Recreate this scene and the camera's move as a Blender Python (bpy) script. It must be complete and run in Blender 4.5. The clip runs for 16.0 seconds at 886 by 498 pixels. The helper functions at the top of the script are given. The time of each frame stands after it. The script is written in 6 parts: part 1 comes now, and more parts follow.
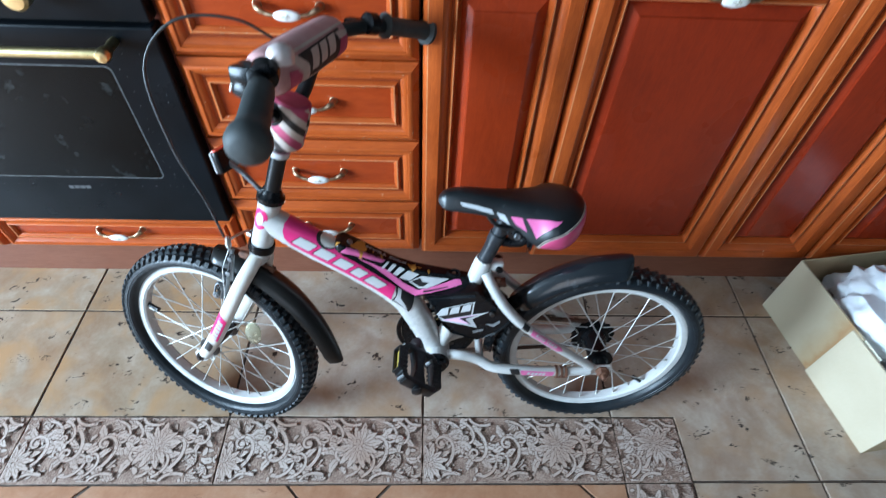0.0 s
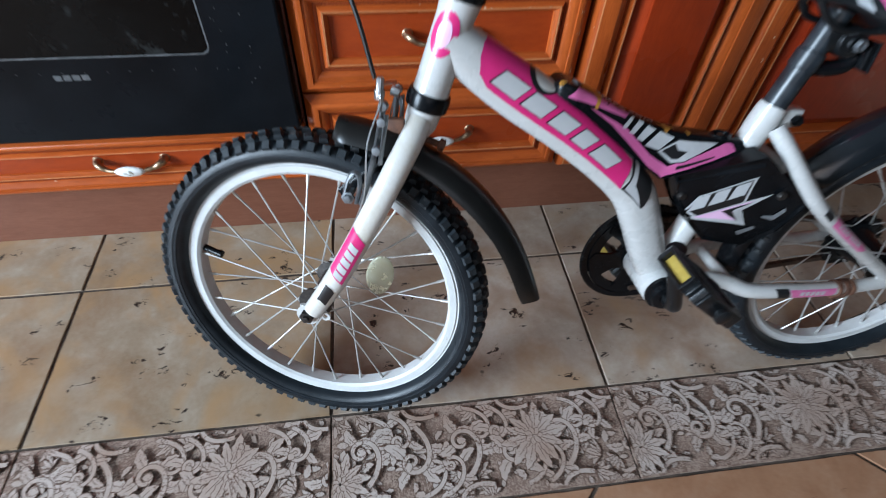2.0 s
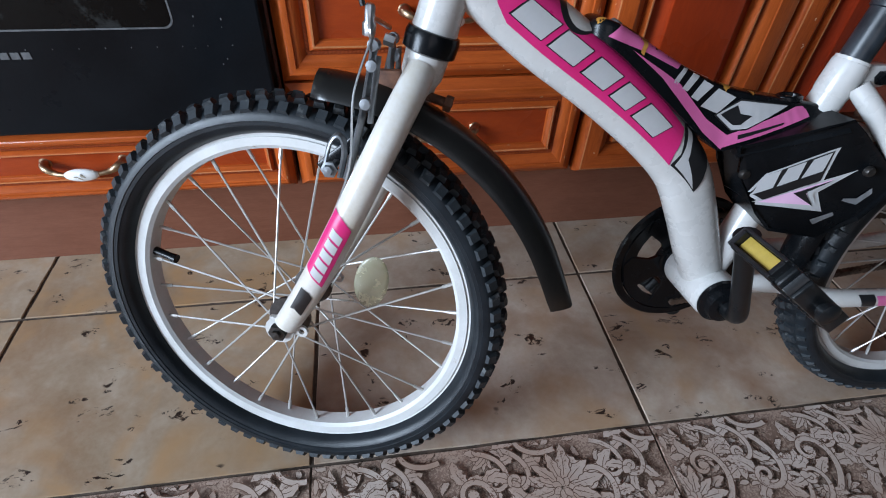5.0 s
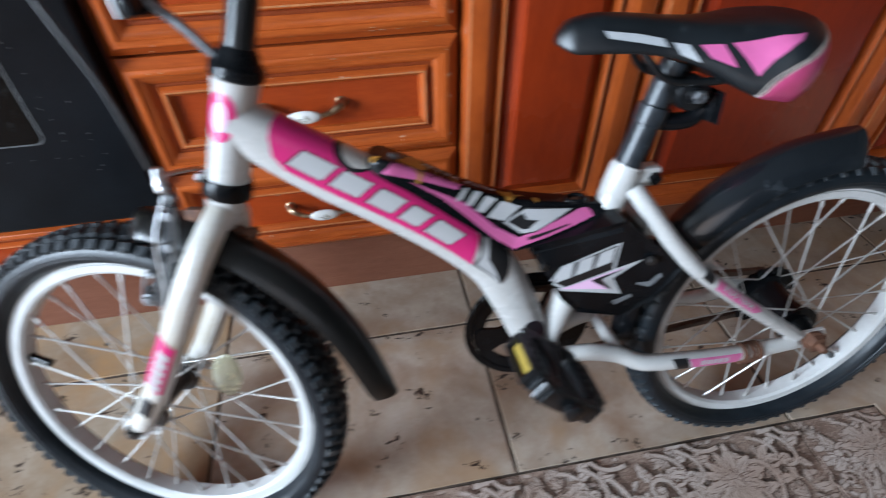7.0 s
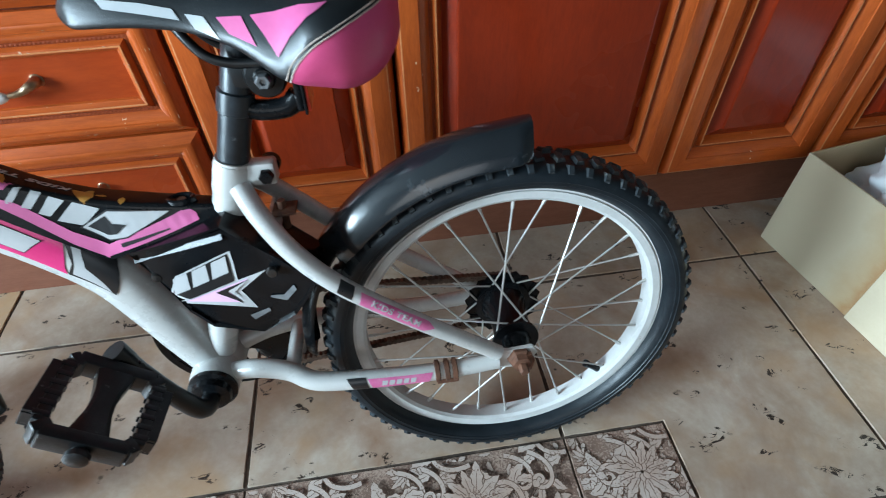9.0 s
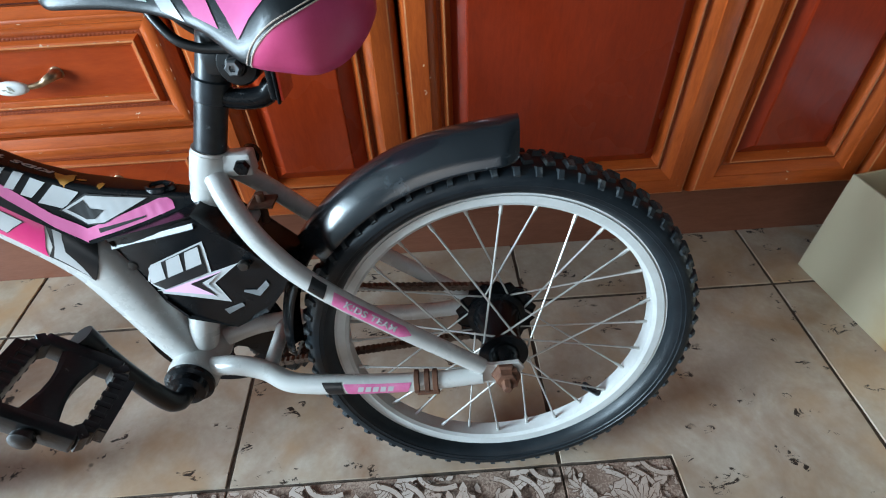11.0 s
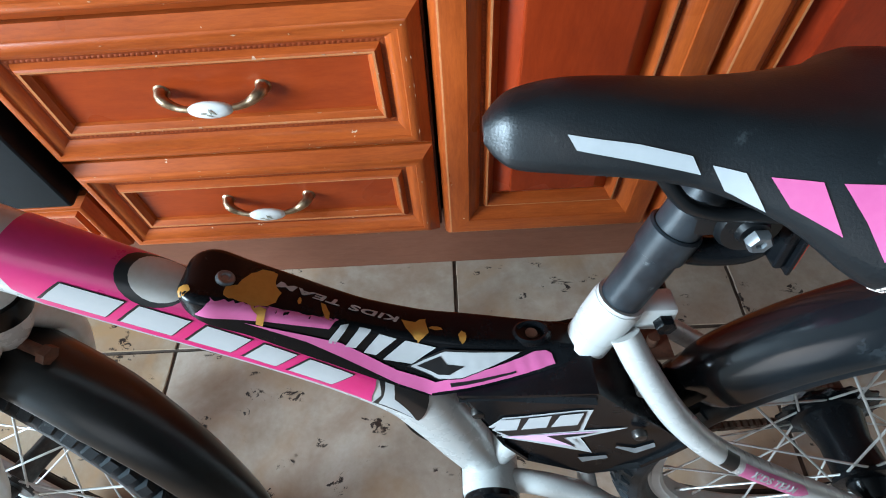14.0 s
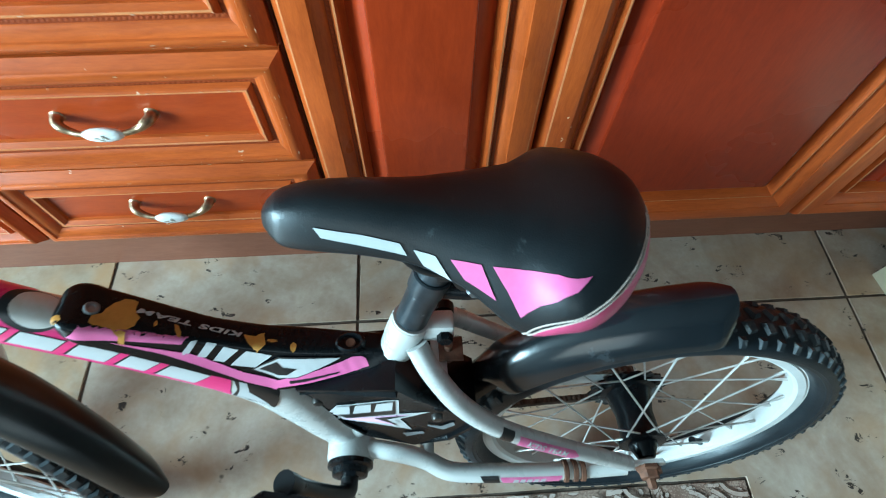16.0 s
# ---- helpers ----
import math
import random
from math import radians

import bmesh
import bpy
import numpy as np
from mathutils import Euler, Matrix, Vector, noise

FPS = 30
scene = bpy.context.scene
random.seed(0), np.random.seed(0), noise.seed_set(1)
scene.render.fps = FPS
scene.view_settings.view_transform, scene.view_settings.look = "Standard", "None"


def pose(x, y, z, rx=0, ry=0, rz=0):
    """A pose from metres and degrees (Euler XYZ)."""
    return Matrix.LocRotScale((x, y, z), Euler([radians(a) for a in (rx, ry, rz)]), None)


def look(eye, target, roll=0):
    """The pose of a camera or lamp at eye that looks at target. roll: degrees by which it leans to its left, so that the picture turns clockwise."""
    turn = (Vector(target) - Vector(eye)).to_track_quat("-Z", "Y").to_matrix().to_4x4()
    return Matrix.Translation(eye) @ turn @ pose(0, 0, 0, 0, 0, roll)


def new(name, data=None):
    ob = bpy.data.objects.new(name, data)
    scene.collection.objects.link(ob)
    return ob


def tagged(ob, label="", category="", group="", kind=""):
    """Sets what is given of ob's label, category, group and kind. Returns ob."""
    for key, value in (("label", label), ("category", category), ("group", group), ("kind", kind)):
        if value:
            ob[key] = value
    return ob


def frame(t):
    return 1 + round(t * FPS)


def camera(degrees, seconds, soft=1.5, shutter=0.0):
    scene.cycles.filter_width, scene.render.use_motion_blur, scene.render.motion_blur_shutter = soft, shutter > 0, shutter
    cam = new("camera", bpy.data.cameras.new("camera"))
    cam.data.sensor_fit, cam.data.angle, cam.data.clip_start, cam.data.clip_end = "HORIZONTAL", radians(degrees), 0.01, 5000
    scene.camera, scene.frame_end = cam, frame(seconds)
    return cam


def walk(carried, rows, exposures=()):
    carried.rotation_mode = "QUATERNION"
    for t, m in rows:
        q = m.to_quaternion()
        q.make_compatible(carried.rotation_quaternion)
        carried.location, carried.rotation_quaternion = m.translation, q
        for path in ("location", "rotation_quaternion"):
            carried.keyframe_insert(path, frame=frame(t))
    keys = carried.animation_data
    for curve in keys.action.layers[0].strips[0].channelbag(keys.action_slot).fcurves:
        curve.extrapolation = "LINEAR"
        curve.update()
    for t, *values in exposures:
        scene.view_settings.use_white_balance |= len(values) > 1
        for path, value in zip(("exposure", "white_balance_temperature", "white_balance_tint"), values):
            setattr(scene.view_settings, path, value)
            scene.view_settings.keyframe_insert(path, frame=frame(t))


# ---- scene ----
cam = camera(81.0, 16.0, soft=1.0, shutter=0.6)
EXPOSURES = [(0, 0.74, 6110, 8), (0.7, 0.57, 6150, 8), (1.5, 0.26, 6450, 12), (2.5, 0.03, 6800, 16), (3.5, -0.07, 6830, 18), (6, -0.02, 6800, 19), (7, 0.32, 6850, 17), (8, 0.78, 6520, 6), (9, 0.75, 6540, 5), (11.5, 0.72, 6600, 6), (12.5, 0.79, 6450, 5), (13.5, 0.79, 6550, 8), (14.5, 0.82, 6430, 3), (15, 0.91, 6120, -3), (15.5, 0.97, 5960, -7), (16, 1.04, 5960, -11)]
PATH = [
    (0, (-0.002, 0.02, 1.166), (0.07, 1.315, -0.357), 3.2),
    (0.5, (-0.022, -0.011, 1.06), (-0.009, 1.303, -0.447), 1.6),
    (1, (-0.149, 0.047, 0.946), (-0.119, 1.351, -0.57), 1.5),
    (1.5, (-0.313, 0.091, 0.876), (-0.203, 1.39, -0.641), 0.2),
    (2, (-0.342, 0.154, 0.767), (-0.116, 1.457, -0.734), 3.1),
    (2.5, (-0.353, 0.183, 0.644), (-0.112, 1.541, -0.804), 2.2),
    (3, (-0.351, 0.201, 0.598), (-0.095, 1.632, -0.776), 2.1),
    (3.5, (-0.345, 0.203, 0.61), (-0.09, 1.647, -0.751), 2.6),
    (6, (-0.339, 0.189, 0.682), (-0.086, 1.637, -0.674), 2.5),
    (6.5, (-0.285, 0.185, 0.766), (-0.035, 1.634, -0.588), 1.2),
    (7, (-0.16, 0.2, 0.751), (0.095, 1.636, -0.618), -0.6),
    (7.5, (0.062, 0.21, 0.738), (0.292, 1.643, -0.638), -0.8),
    (8, (0.186, 0.21, 0.749), (0.378, 1.625, -0.651), -1.2),
    (8.5, (0.209, 0.222, 0.736), (0.4, 1.606, -0.696), -1.4),
    (9, (0.237, 0.211, 0.717), (0.422, 1.587, -0.723), -1.6),
    (11.5, (0.297, 0.215, 0.689), (0.283, 1.66, -0.694), -2.3),
    (12, (0.212, 0.295, 0.752), (0.193, 1.691, -0.68), -0.6),
    (12.5, (0.074, 0.405, 0.755), (0.028, 1.704, -0.765), -2.9),
    (13, (0.018, 0.446, 0.749), (-0.036, 1.637, -0.857), -4.2),
    (13.5, (0.006, 0.456, 0.739), (-0.047, 1.591, -0.907), -5.0),
    (14, (0.006, 0.457, 0.74), (-0.049, 1.563, -0.926), -5.3),
    (14.5, (0.018, 0.461, 0.769), (-0.038, 1.557, -0.903), -5.3),
    (15, (0.083, 0.436, 0.863), (0.093, 1.506, -0.826), -2.6),
    (15.5, (0.123, 0.42, 0.876), (0.165, 1.439, -0.845), -0.6),
    (16, (0.119, 0.45, 0.847), (0.195, 1.419, -0.901), 1.3),
]
walk(cam, [(t, look(eye, target, roll)) for t, eye, target, roll in PATH], EXPOSURES)

# ---- light ----
world = bpy.data.worlds.new("world")
scene.world = world
world.use_nodes = True
wn = world.node_tree.nodes
sky = wn.new("ShaderNodeTexSky")
sky.sky_type, sky.sun_disc = "NISHITA", False
sky.sun_elevation, sky.sun_rotation = radians(35), radians(200)
world.node_tree.links.new(sky.outputs[0], wn["Background"].inputs[0])
wn["Background"].inputs[1].default_value = 0.08


def area_lamp(name, m, width, height, watts, colour):
    lamp = bpy.data.lights.new(name, "AREA")
    lamp.shape, lamp.size, lamp.size_y, lamp.energy, lamp.color = "RECTANGLE", width, height, watts, colour
    ob = new(name, lamp)
    ob.matrix_world = m
    return ob


area_lamp("window_daylight", look((-3.27, -0.75, 1.25), (-1.2, -0.75, 1.2)), 1.5, 1.35, 276, (0.635, 0.85, 1.045))
# added weak fill lamp; no window is known on the south side
area_lamp("south_fill_light", look((-0.35, -2.08, 1.55), (-0.35, -1.0, 1.3)), 1.5, 1.3, 3, (0.79, 0.88, 1.0))


# ---- materials ----
def nodes_of(name):
    m = bpy.data.materials.new(name)
    m.use_nodes = True
    return m, m.node_tree, m.node_tree.nodes["Principled BSDF"]


def coords(t, scale=(1, 1, 1), random_shift=False):
    tc = t.nodes.new("ShaderNodeTexCoord")
    mp = t.nodes.new("ShaderNodeMapping")
    mp.inputs["Scale"].default_value = scale
    t.links.new(tc.outputs["Object"], mp.inputs["Vector"])
    if random_shift:
        info = t.nodes.new("ShaderNodeObjectInfo")
        mul = t.nodes.new("ShaderNodeMath")
        mul.operation, mul.inputs[1].default_value = "MULTIPLY", 37.0
        t.links.new(info.outputs["Random"], mul.inputs[0])
        comb = t.nodes.new("ShaderNodeCombineXYZ")
        t.links.new(mul.outputs[0], comb.inputs[0])
        t.links.new(mul.outputs[0], comb.inputs[1])
        t.links.new(comb.outputs[0], mp.inputs["Location"])
    return mp.outputs["Vector"]


def noise_tex(t, vec, scale, detail=6, rough=0.6, distort=0.0):
    n = t.nodes.new("ShaderNodeTexNoise")
    n.inputs["Scale"].default_value, n.inputs["Detail"].default_value = scale, detail
    n.inputs["Roughness"].default_value, n.inputs["Distortion"].default_value = rough, distort
    t.links.new(vec, n.inputs["Vector"])
    return n.outputs["Fac"]


def ramp(t, fac, stops):
    r = t.nodes.new("ShaderNodeValToRGB")
    e = r.color_ramp.elements
    while len(e) < len(stops):
        e.new(0.5)
    for el, (p, c) in zip(e, stops):
        el.position = p
        el.color = (*c, 1) if len(c) == 3 else c
    t.links.new(fac, r.inputs[0])
    return r.outputs[0]


def blend(t, fac, a, b, mode="MIX"):
    m = t.nodes.new("ShaderNodeMix")
    m.data_type, m.blend_type = "RGBA", mode
    for sock, v in ((0, fac), (6, a), (7, b)):
        if isinstance(v, (int, float)):
            m.inputs[sock].default_value = v
        elif isinstance(v, tuple):
            m.inputs[sock].default_value = (*v, 1)
        else:
            t.links.new(v, m.inputs[sock])
    return m.outputs[2]


def bump(t, bsdf, height, strength, distance):
    b = t.nodes.new("ShaderNodeBump")
    b.inputs["Strength"].default_value, b.inputs["Distance"].default_value = strength, distance
    t.links.new(height, b.inputs["Height"])
    t.links.new(b.outputs[0], bsdf.inputs["Normal"])


def plain(name, c1, c2, rough=0.5, metal=0.0, scale=30, grain=250, relief=0.0, coat=0.0, spec=0.5, wear=None, wear_at=0.66, shift=False, stretch=(1, 1, 1)):
    """Two colours in soft clouds and fine grain, with uneven gloss and, if given, a colour of wear."""
    m, t, b = nodes_of(name)
    v = coords(t, stretch, shift)
    big, fine = noise_tex(t, v, scale, 4), noise_tex(t, v, grain, 5)
    col = ramp(t, big, [(0.32, c1), (0.68, c2)])
    col = blend(t, 0.25, col, ramp(t, fine, [(0.3, c1), (0.7, c2)]))
    if wear:
        w = noise_tex(t, v, scale * 2.3, 8, 0.7)
        mask = ramp(t, w, [(wear_at - 0.03, (0, 0, 0)), (wear_at + 0.02, (1, 1, 1))])
        col = blend(t, mask, col, wear)
    t.links.new(col, b.inputs["Base Color"])
    rr = t.nodes.new("ShaderNodeMapRange")
    rr.inputs[3].default_value, rr.inputs[4].default_value = max(0.02, rough - 0.09), min(1, rough + 0.11)
    t.links.new(noise_tex(t, v, scale * 1.7, 5), rr.inputs[0])
    t.links.new(rr.outputs[0], b.inputs["Roughness"])
    b.inputs["Metallic"].default_value = metal
    b.inputs["Specular IOR Level"].default_value = spec
    b.inputs["Coat Weight"].default_value, b.inputs["Coat Roughness"].default_value = coat, 0.12
    if relief:
        bump(t, b, fine, 0.5, relief)
    return m


def wood(name, dark, light, rough, stretch, chips=False):
    m, t, b = nodes_of(name)
    v = coords(t, stretch, True)
    grain = noise_tex(t, v, 9, 8, 0.65, 0.6)
    cloud = noise_tex(t, coords(t, (1, 1, 1), True), 5, 3)
    col = ramp(t, grain, [(0.25, dark), (0.75, light)])
    streak = noise_tex(t, v, 34, 5, 0.7)
    col = blend(t, 0.3, col, ramp(t, streak, [(0.35, dark), (0.65, light)]))
    col = blend(t, 0.3, col, ramp(t, cloud, [(0.3, dark), (0.7, light)]))
    if chips:
        v2 = coords(t, (1, 1, 1), True)
        spots = noise_tex(t, v2, 95, 3, 0.5)
        area = noise_tex(t, v2, 9, 2)
        mask = blend(t, 1.0, ramp(t, spots, [(0.725, (0, 0, 0)), (0.745, (1, 1, 1))]), ramp(t, area, [(0.52, (0, 0, 0)), (0.6, (1, 1, 1))]), "MULTIPLY")
        col = blend(t, mask, col, (0.72, 0.52, 0.38))
    t.links.new(col, b.inputs["Base Color"])
    rr = t.nodes.new("ShaderNodeMapRange")
    rr.inputs[3].default_value, rr.inputs[4].default_value = rough - 0.08, rough + 0.14
    t.links.new(cloud, rr.inputs[0])
    t.links.new(rr.outputs[0], b.inputs["Roughness"])
    b.inputs["Specular IOR Level"].default_value = 0.18
    b.inputs["Coat Weight"].default_value, b.inputs["Coat Roughness"].default_value = 0.25, 0.17
    bump(t, b, grain, 0.12, 0.0006)
    return m


def tile_material(name, tones, marks, rough=0.3, rust=None, specks=None, ochre=0.0):
    m, t, b = nodes_of(name)
    v = coords(t, (1, 1, 1), True)
    big, mid, fine = noise_tex(t, v, 4.5, 5, 0.55, 0.4), noise_tex(t, v, 17, 7, 0.65, 0.3), noise_tex(t, v, 120, 4)
    col = ramp(t, big, [(0.28, tones[0]), (0.5, tones[1]), (0.72, tones[2])])
    col = blend(t, 0.5, col, ramp(t, mid, [(0.3, tones[0]), (0.48, tones[1]), (0.66, tones[2])]))
    col = blend(t, 0.12, col, ramp(t, fine, [(0.35, tones[0]), (0.65, tones[2])]))
    v2 = coords(t, (0.62, 1, 1), True)
    spots = noise_tex(t, v2, 68, 7, 0.72, 1.2)
    area = noise_tex(t, v2, 27, 2, 0.5, 0.3)
    pit = blend(t, 1.0, ramp(t, spots, [(0.535, (0, 0, 0)), (0.56, (1, 1, 1))]), ramp(t, area, [(0.612, (0, 0, 0)), (0.632, (1, 1, 1))]), "MULTIPLY")
    if rust:
        r1 = noise_tex(t, v, 5.5, 5, 0.6, 0.8)
        col = blend(t, ramp(t, r1, [(0.44, (0, 0, 0)), (0.7, (0.7, 0.7, 0.7))]), col, rust)
    if ochre:
        r2 = noise_tex(t, v, 8.5, 4, 0.55, 0.6)
        col = blend(t, ramp(t, r2, [(0.47, (0, 0, 0)), (0.68, (ochre, ochre, ochre))]), col, (0.42, 0.24, 0.115))
    if marks:
        col = blend(t, pit, col, marks)
    if specks:
        s1, s2 = noise_tex(t, v, 330, 4, 0.7, 0.5), noise_tex(t, v, 34, 4, 0.6)
        lift = t.nodes.new("ShaderNodeMath")
        lift.operation, lift.inputs[1].default_value = "MULTIPLY_ADD", 0.45
        t.links.new(s2, lift.inputs[0])
        t.links.new(s1, lift.inputs[2])
        col = blend(t, ramp(t, lift.outputs[0], [(specks[1] - 0.02, (0, 0, 0)), (specks[1] + 0.03, (1, 1, 1))]), col, specks[0])
    t.links.new(col, b.inputs["Base Color"])
    rr = t.nodes.new("ShaderNodeMapRange")
    rr.inputs[3].default_value, rr.inputs[4].default_value = rough - 0.12, rough + 0.22
    t.links.new(mid, rr.inputs[0])
    t.links.new(rr.outputs[0], b.inputs["Roughness"])
    bump(t, b, mid, 0.15, 0.001)
    return m


WOOD_H = wood("cherry_rail", (0.258, 0.039, 0.0083), (0.6, 0.124, 0.0226), 0.28, (2, 14, 14), True)
WOOD_V = wood("cherry_stile", (0.258, 0.039, 0.0083), (0.6, 0.124, 0.0226), 0.28, (14, 14, 2), True)
WOOD_PANEL = wood("cherry_panel", (0.17, 0.0144, 0.004275), (0.31, 0.0306, 0.00779), 0.26, (10, 10, 2))
# narrow door's panel: cherry lightened to paint in the light it catches
WOOD_PANEL_LIT = wood("lit_cherry_panel", (0.235, 0.0228, 0.0055), (0.43, 0.048, 0.01), 0.26, (10, 10, 2))
WOOD_DPANEL = wood("cherry_drawer_panel", (0.24, 0.027, 0.006175), (0.43, 0.0612, 0.0114), 0.26, (2, 10, 10))
# pale ridge wood: worn varnish, with the edge highlight painted into its colour
WOOD_WORN_LIT = wood("worn_highlit_cherry_edge", (0.4, 0.11, 0.035), (0.66, 0.27, 0.11), 0.3, (9, 9, 9), True)
# groove wood darkened: old patina plus recess shade put into the colour
BEAD_BAND = wood("shaded_carved_groove", (0.15, 0.021, 0.006), (0.3, 0.052, 0.012), 0.36, (6, 6, 6))
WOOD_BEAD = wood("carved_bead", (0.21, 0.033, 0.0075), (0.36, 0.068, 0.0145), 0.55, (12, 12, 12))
WOOD_BEAD.node_tree.nodes["Principled BSDF"].inputs["Coat Weight"].default_value = 0.0
WOOD_DARK = wood("cherry_plinth", (0.095, 0.018, 0.00855), (0.175, 0.0351, 0.0152), 0.42, (2, 10, 10))
WOOD_PLINTH = wood("dusty_cherry_plinth", (0.145, 0.046, 0.025), (0.24, 0.094, 0.056), 0.48, (2, 10, 10))
BEIGE = tile_material("beige_stone_tile", ((0.3, 0.212, 0.152), (0.43, 0.335, 0.258), (0.57, 0.49, 0.415)), (0.022, 0.012, 0.008), 0.34, (0.25, 0.125, 0.065), ochre=0.5)
OCHRE_TILE = tile_material("ochre_stained_tile", ((0.25, 0.165, 0.1), (0.36, 0.26, 0.175), (0.5, 0.415, 0.325)), (0.022, 0.012, 0.008), 0.34, (0.27, 0.14, 0.066), ochre=0.95)
TERRA = tile_material("terracotta_tile", ((0.27, 0.113, 0.057), (0.4, 0.196, 0.106), (0.49, 0.288, 0.182)), (0.2, 0.09, 0.05), 0.33)
DECOR_LINE = plain("decor_outline", (0.1, 0.052, 0.035), (0.17, 0.098, 0.07), 0.4, scale=40)
DECOR = tile_material("decor_ground", ((0.15, 0.085, 0.061), (0.225, 0.14, 0.106), (0.31, 0.21, 0.165)), (0.07, 0.035, 0.022), 0.36, None, ((0.42, 0.3, 0.235), 0.74))
MOTIF = tile_material("decor_relief", ((0.41, 0.305, 0.25), (0.53, 0.425, 0.365), (0.64, 0.545, 0.485)), None, 0.33, (0.36, 0.22, 0.155), ((0.16, 0.085, 0.06), 0.84))
GROUT = plain("grout", (0.03, 0.02, 0.014), (0.14, 0.1, 0.075), 0.85, scale=55, grain=400, relief=0.001)
WALL = plain("wall_plaster", (0.06, 0.059, 0.058), (0.085, 0.084, 0.082), 0.8, scale=3, grain=90)
CEIL = plain("ceiling_paint", (0.14, 0.14, 0.138), (0.18, 0.18, 0.178), 0.85, scale=3)
BLACK_ENAMEL = plain("black_enamel", (0.002, 0.0028, 0.0038), (0.0078, 0.0098, 0.0122), 0.29, scale=6, grain=300, spec=0.12, wear=(0.026, 0.031, 0.037), wear_at=0.72)
PRINT = plain("dull_worn_print", (0.05, 0.053, 0.055), (0.15, 0.155, 0.16), 0.5, scale=60)
OVEN_GLASS = plain("dusty_oven_glass", (0.0011, 0.0013, 0.0014), (0.0066, 0.0073, 0.0074), 0.23, scale=5, grain=160, spec=0.13, wear=(0.022, 0.024, 0.024), wear_at=0.62)
DULL_LINE = plain("dull_grey_line", (0.12, 0.125, 0.13), (0.24, 0.25, 0.26), 0.5, scale=60)
BRASS = plain("brushed_brass", (0.62, 0.47, 0.22), (0.8, 0.66, 0.36), 0.3, 1.0, scale=60)
OLD_BRASS = plain("tarnished_brass", (0.24, 0.15, 0.085), (0.56, 0.4, 0.26), 0.36, 1.0, scale=120)
CERAMIC = plain("white_ceramic", (0.78, 0.77, 0.73), (0.85, 0.84, 0.81), 0.14, coat=0.4)
CHIP = plain("bare_chip", (0.44, 0.2, 0.1), (0.62, 0.38, 0.25), 0.6, scale=200)
GILT = plain("grey_gilt_print", (0.3, 0.27, 0.22), (0.42, 0.38, 0.3), 0.35)
CARD = plain("cream_cardboard", (0.44, 0.33, 0.19), (0.51, 0.4, 0.25), 0.72, scale=6, grain=200)
CARD_OUT = plain("pale_cardboard", (0.47, 0.385, 0.265), (0.53, 0.45, 0.325), 0.72, scale=6, grain=200)
BAG = plain("white_plastic_film", (0.72, 0.76, 0.8), (0.84, 0.87, 0.9), 0.3, scale=14)
CREAM = plain("cream_plastic", (0.7, 0.65, 0.52), (0.76, 0.71, 0.58), 0.4)
DARK_STUFF = plain("dark_clutter", (0.03, 0.02, 0.015), (0.09, 0.06, 0.045), 0.7)
# bicycle
WHITE_PAINT = plain("white_enamel", (0.478, 0.465, 0.442), (0.54, 0.532, 0.514), 0.27, scale=22, grain=300, coat=0.35, wear=(0.42, 0.31, 0.2), wear_at=0.735)
RIM_WHITE = plain("white_rim_paint", (0.5, 0.495, 0.475), (0.605, 0.605, 0.595), 0.42, scale=30, grain=260, wear=(0.34, 0.26, 0.19), wear_at=0.7)
RUBBER = plain("tyre_rubber", (0.004, 0.0064, 0.0088), (0.0135, 0.0185, 0.0228), 0.38, scale=40, grain=420, relief=0.0004, spec=0.32, wear=(0.05, 0.057, 0.061), wear_at=0.7)
TREAD_RUBBER = plain("dusty_tread_rubber", (0.01, 0.013, 0.0155), (0.032, 0.039, 0.0445), 0.5, scale=32, grain=300, relief=0.0004, spec=0.34, wear=(0.075, 0.08, 0.08), wear_at=0.6)
BLACK_PLASTIC = plain("black_plastic", (0.002, 0.0024, 0.003), (0.0068, 0.0078, 0.0092), 0.24, scale=25, grain=300, spec=0.2, wear=(0.05, 0.053, 0.055), wear_at=0.72)
MATTE_BLACK = plain("matte_black_paint", (0.003, 0.0034, 0.004), (0.009, 0.01, 0.011), 0.3, scale=30, grain=300, spec=0.4, wear=(0.08, 0.08, 0.08), wear_at=0.72)
FENDER = plain("glossy_black_mudguard", (0.003, 0.0045, 0.006), (0.0115, 0.015, 0.0182), 0.22, scale=9, grain=420, relief=0.00012, coat=0.45, wear=(0.026, 0.031, 0.035), wear_at=0.61)
FENDER_DULL = plain("scuffed_black_mudguard", (0.0035, 0.0034, 0.0032), (0.0155, 0.0145, 0.0132), 0.3, scale=12, grain=300, spec=0.42, wear=(0.05, 0.045, 0.04), wear_at=0.72)
POST = plain("scuffed_grey_black_post", (0.0065, 0.0092, 0.0122), (0.028, 0.0355, 0.0425), 0.33, scale=45, grain=200, wear=(0.1, 0.11, 0.115), wear_at=0.69)
PAD_PINK = plain("faded_pink_fabric", (0.42, 0.05, 0.12), (0.53, 0.1, 0.18), 0.7, scale=40, grain=600, relief=0.0004)
PAD_FADED = plain("washed_out_pink_fabric", (0.5, 0.25, 0.25), (0.62, 0.36, 0.34), 0.72, scale=40, grain=600, relief=0.0004)
PAD_CREAM = plain("grubby_cream_fabric", (0.5, 0.4, 0.35), (0.64, 0.54, 0.48), 0.75, scale=40, grain=600, relief=0.0004)
PAD_DARK = plain("dark_fabric", (0.02, 0.014, 0.013), (0.05, 0.038, 0.034), 0.75, scale=40, grain=600, relief=0.0004)
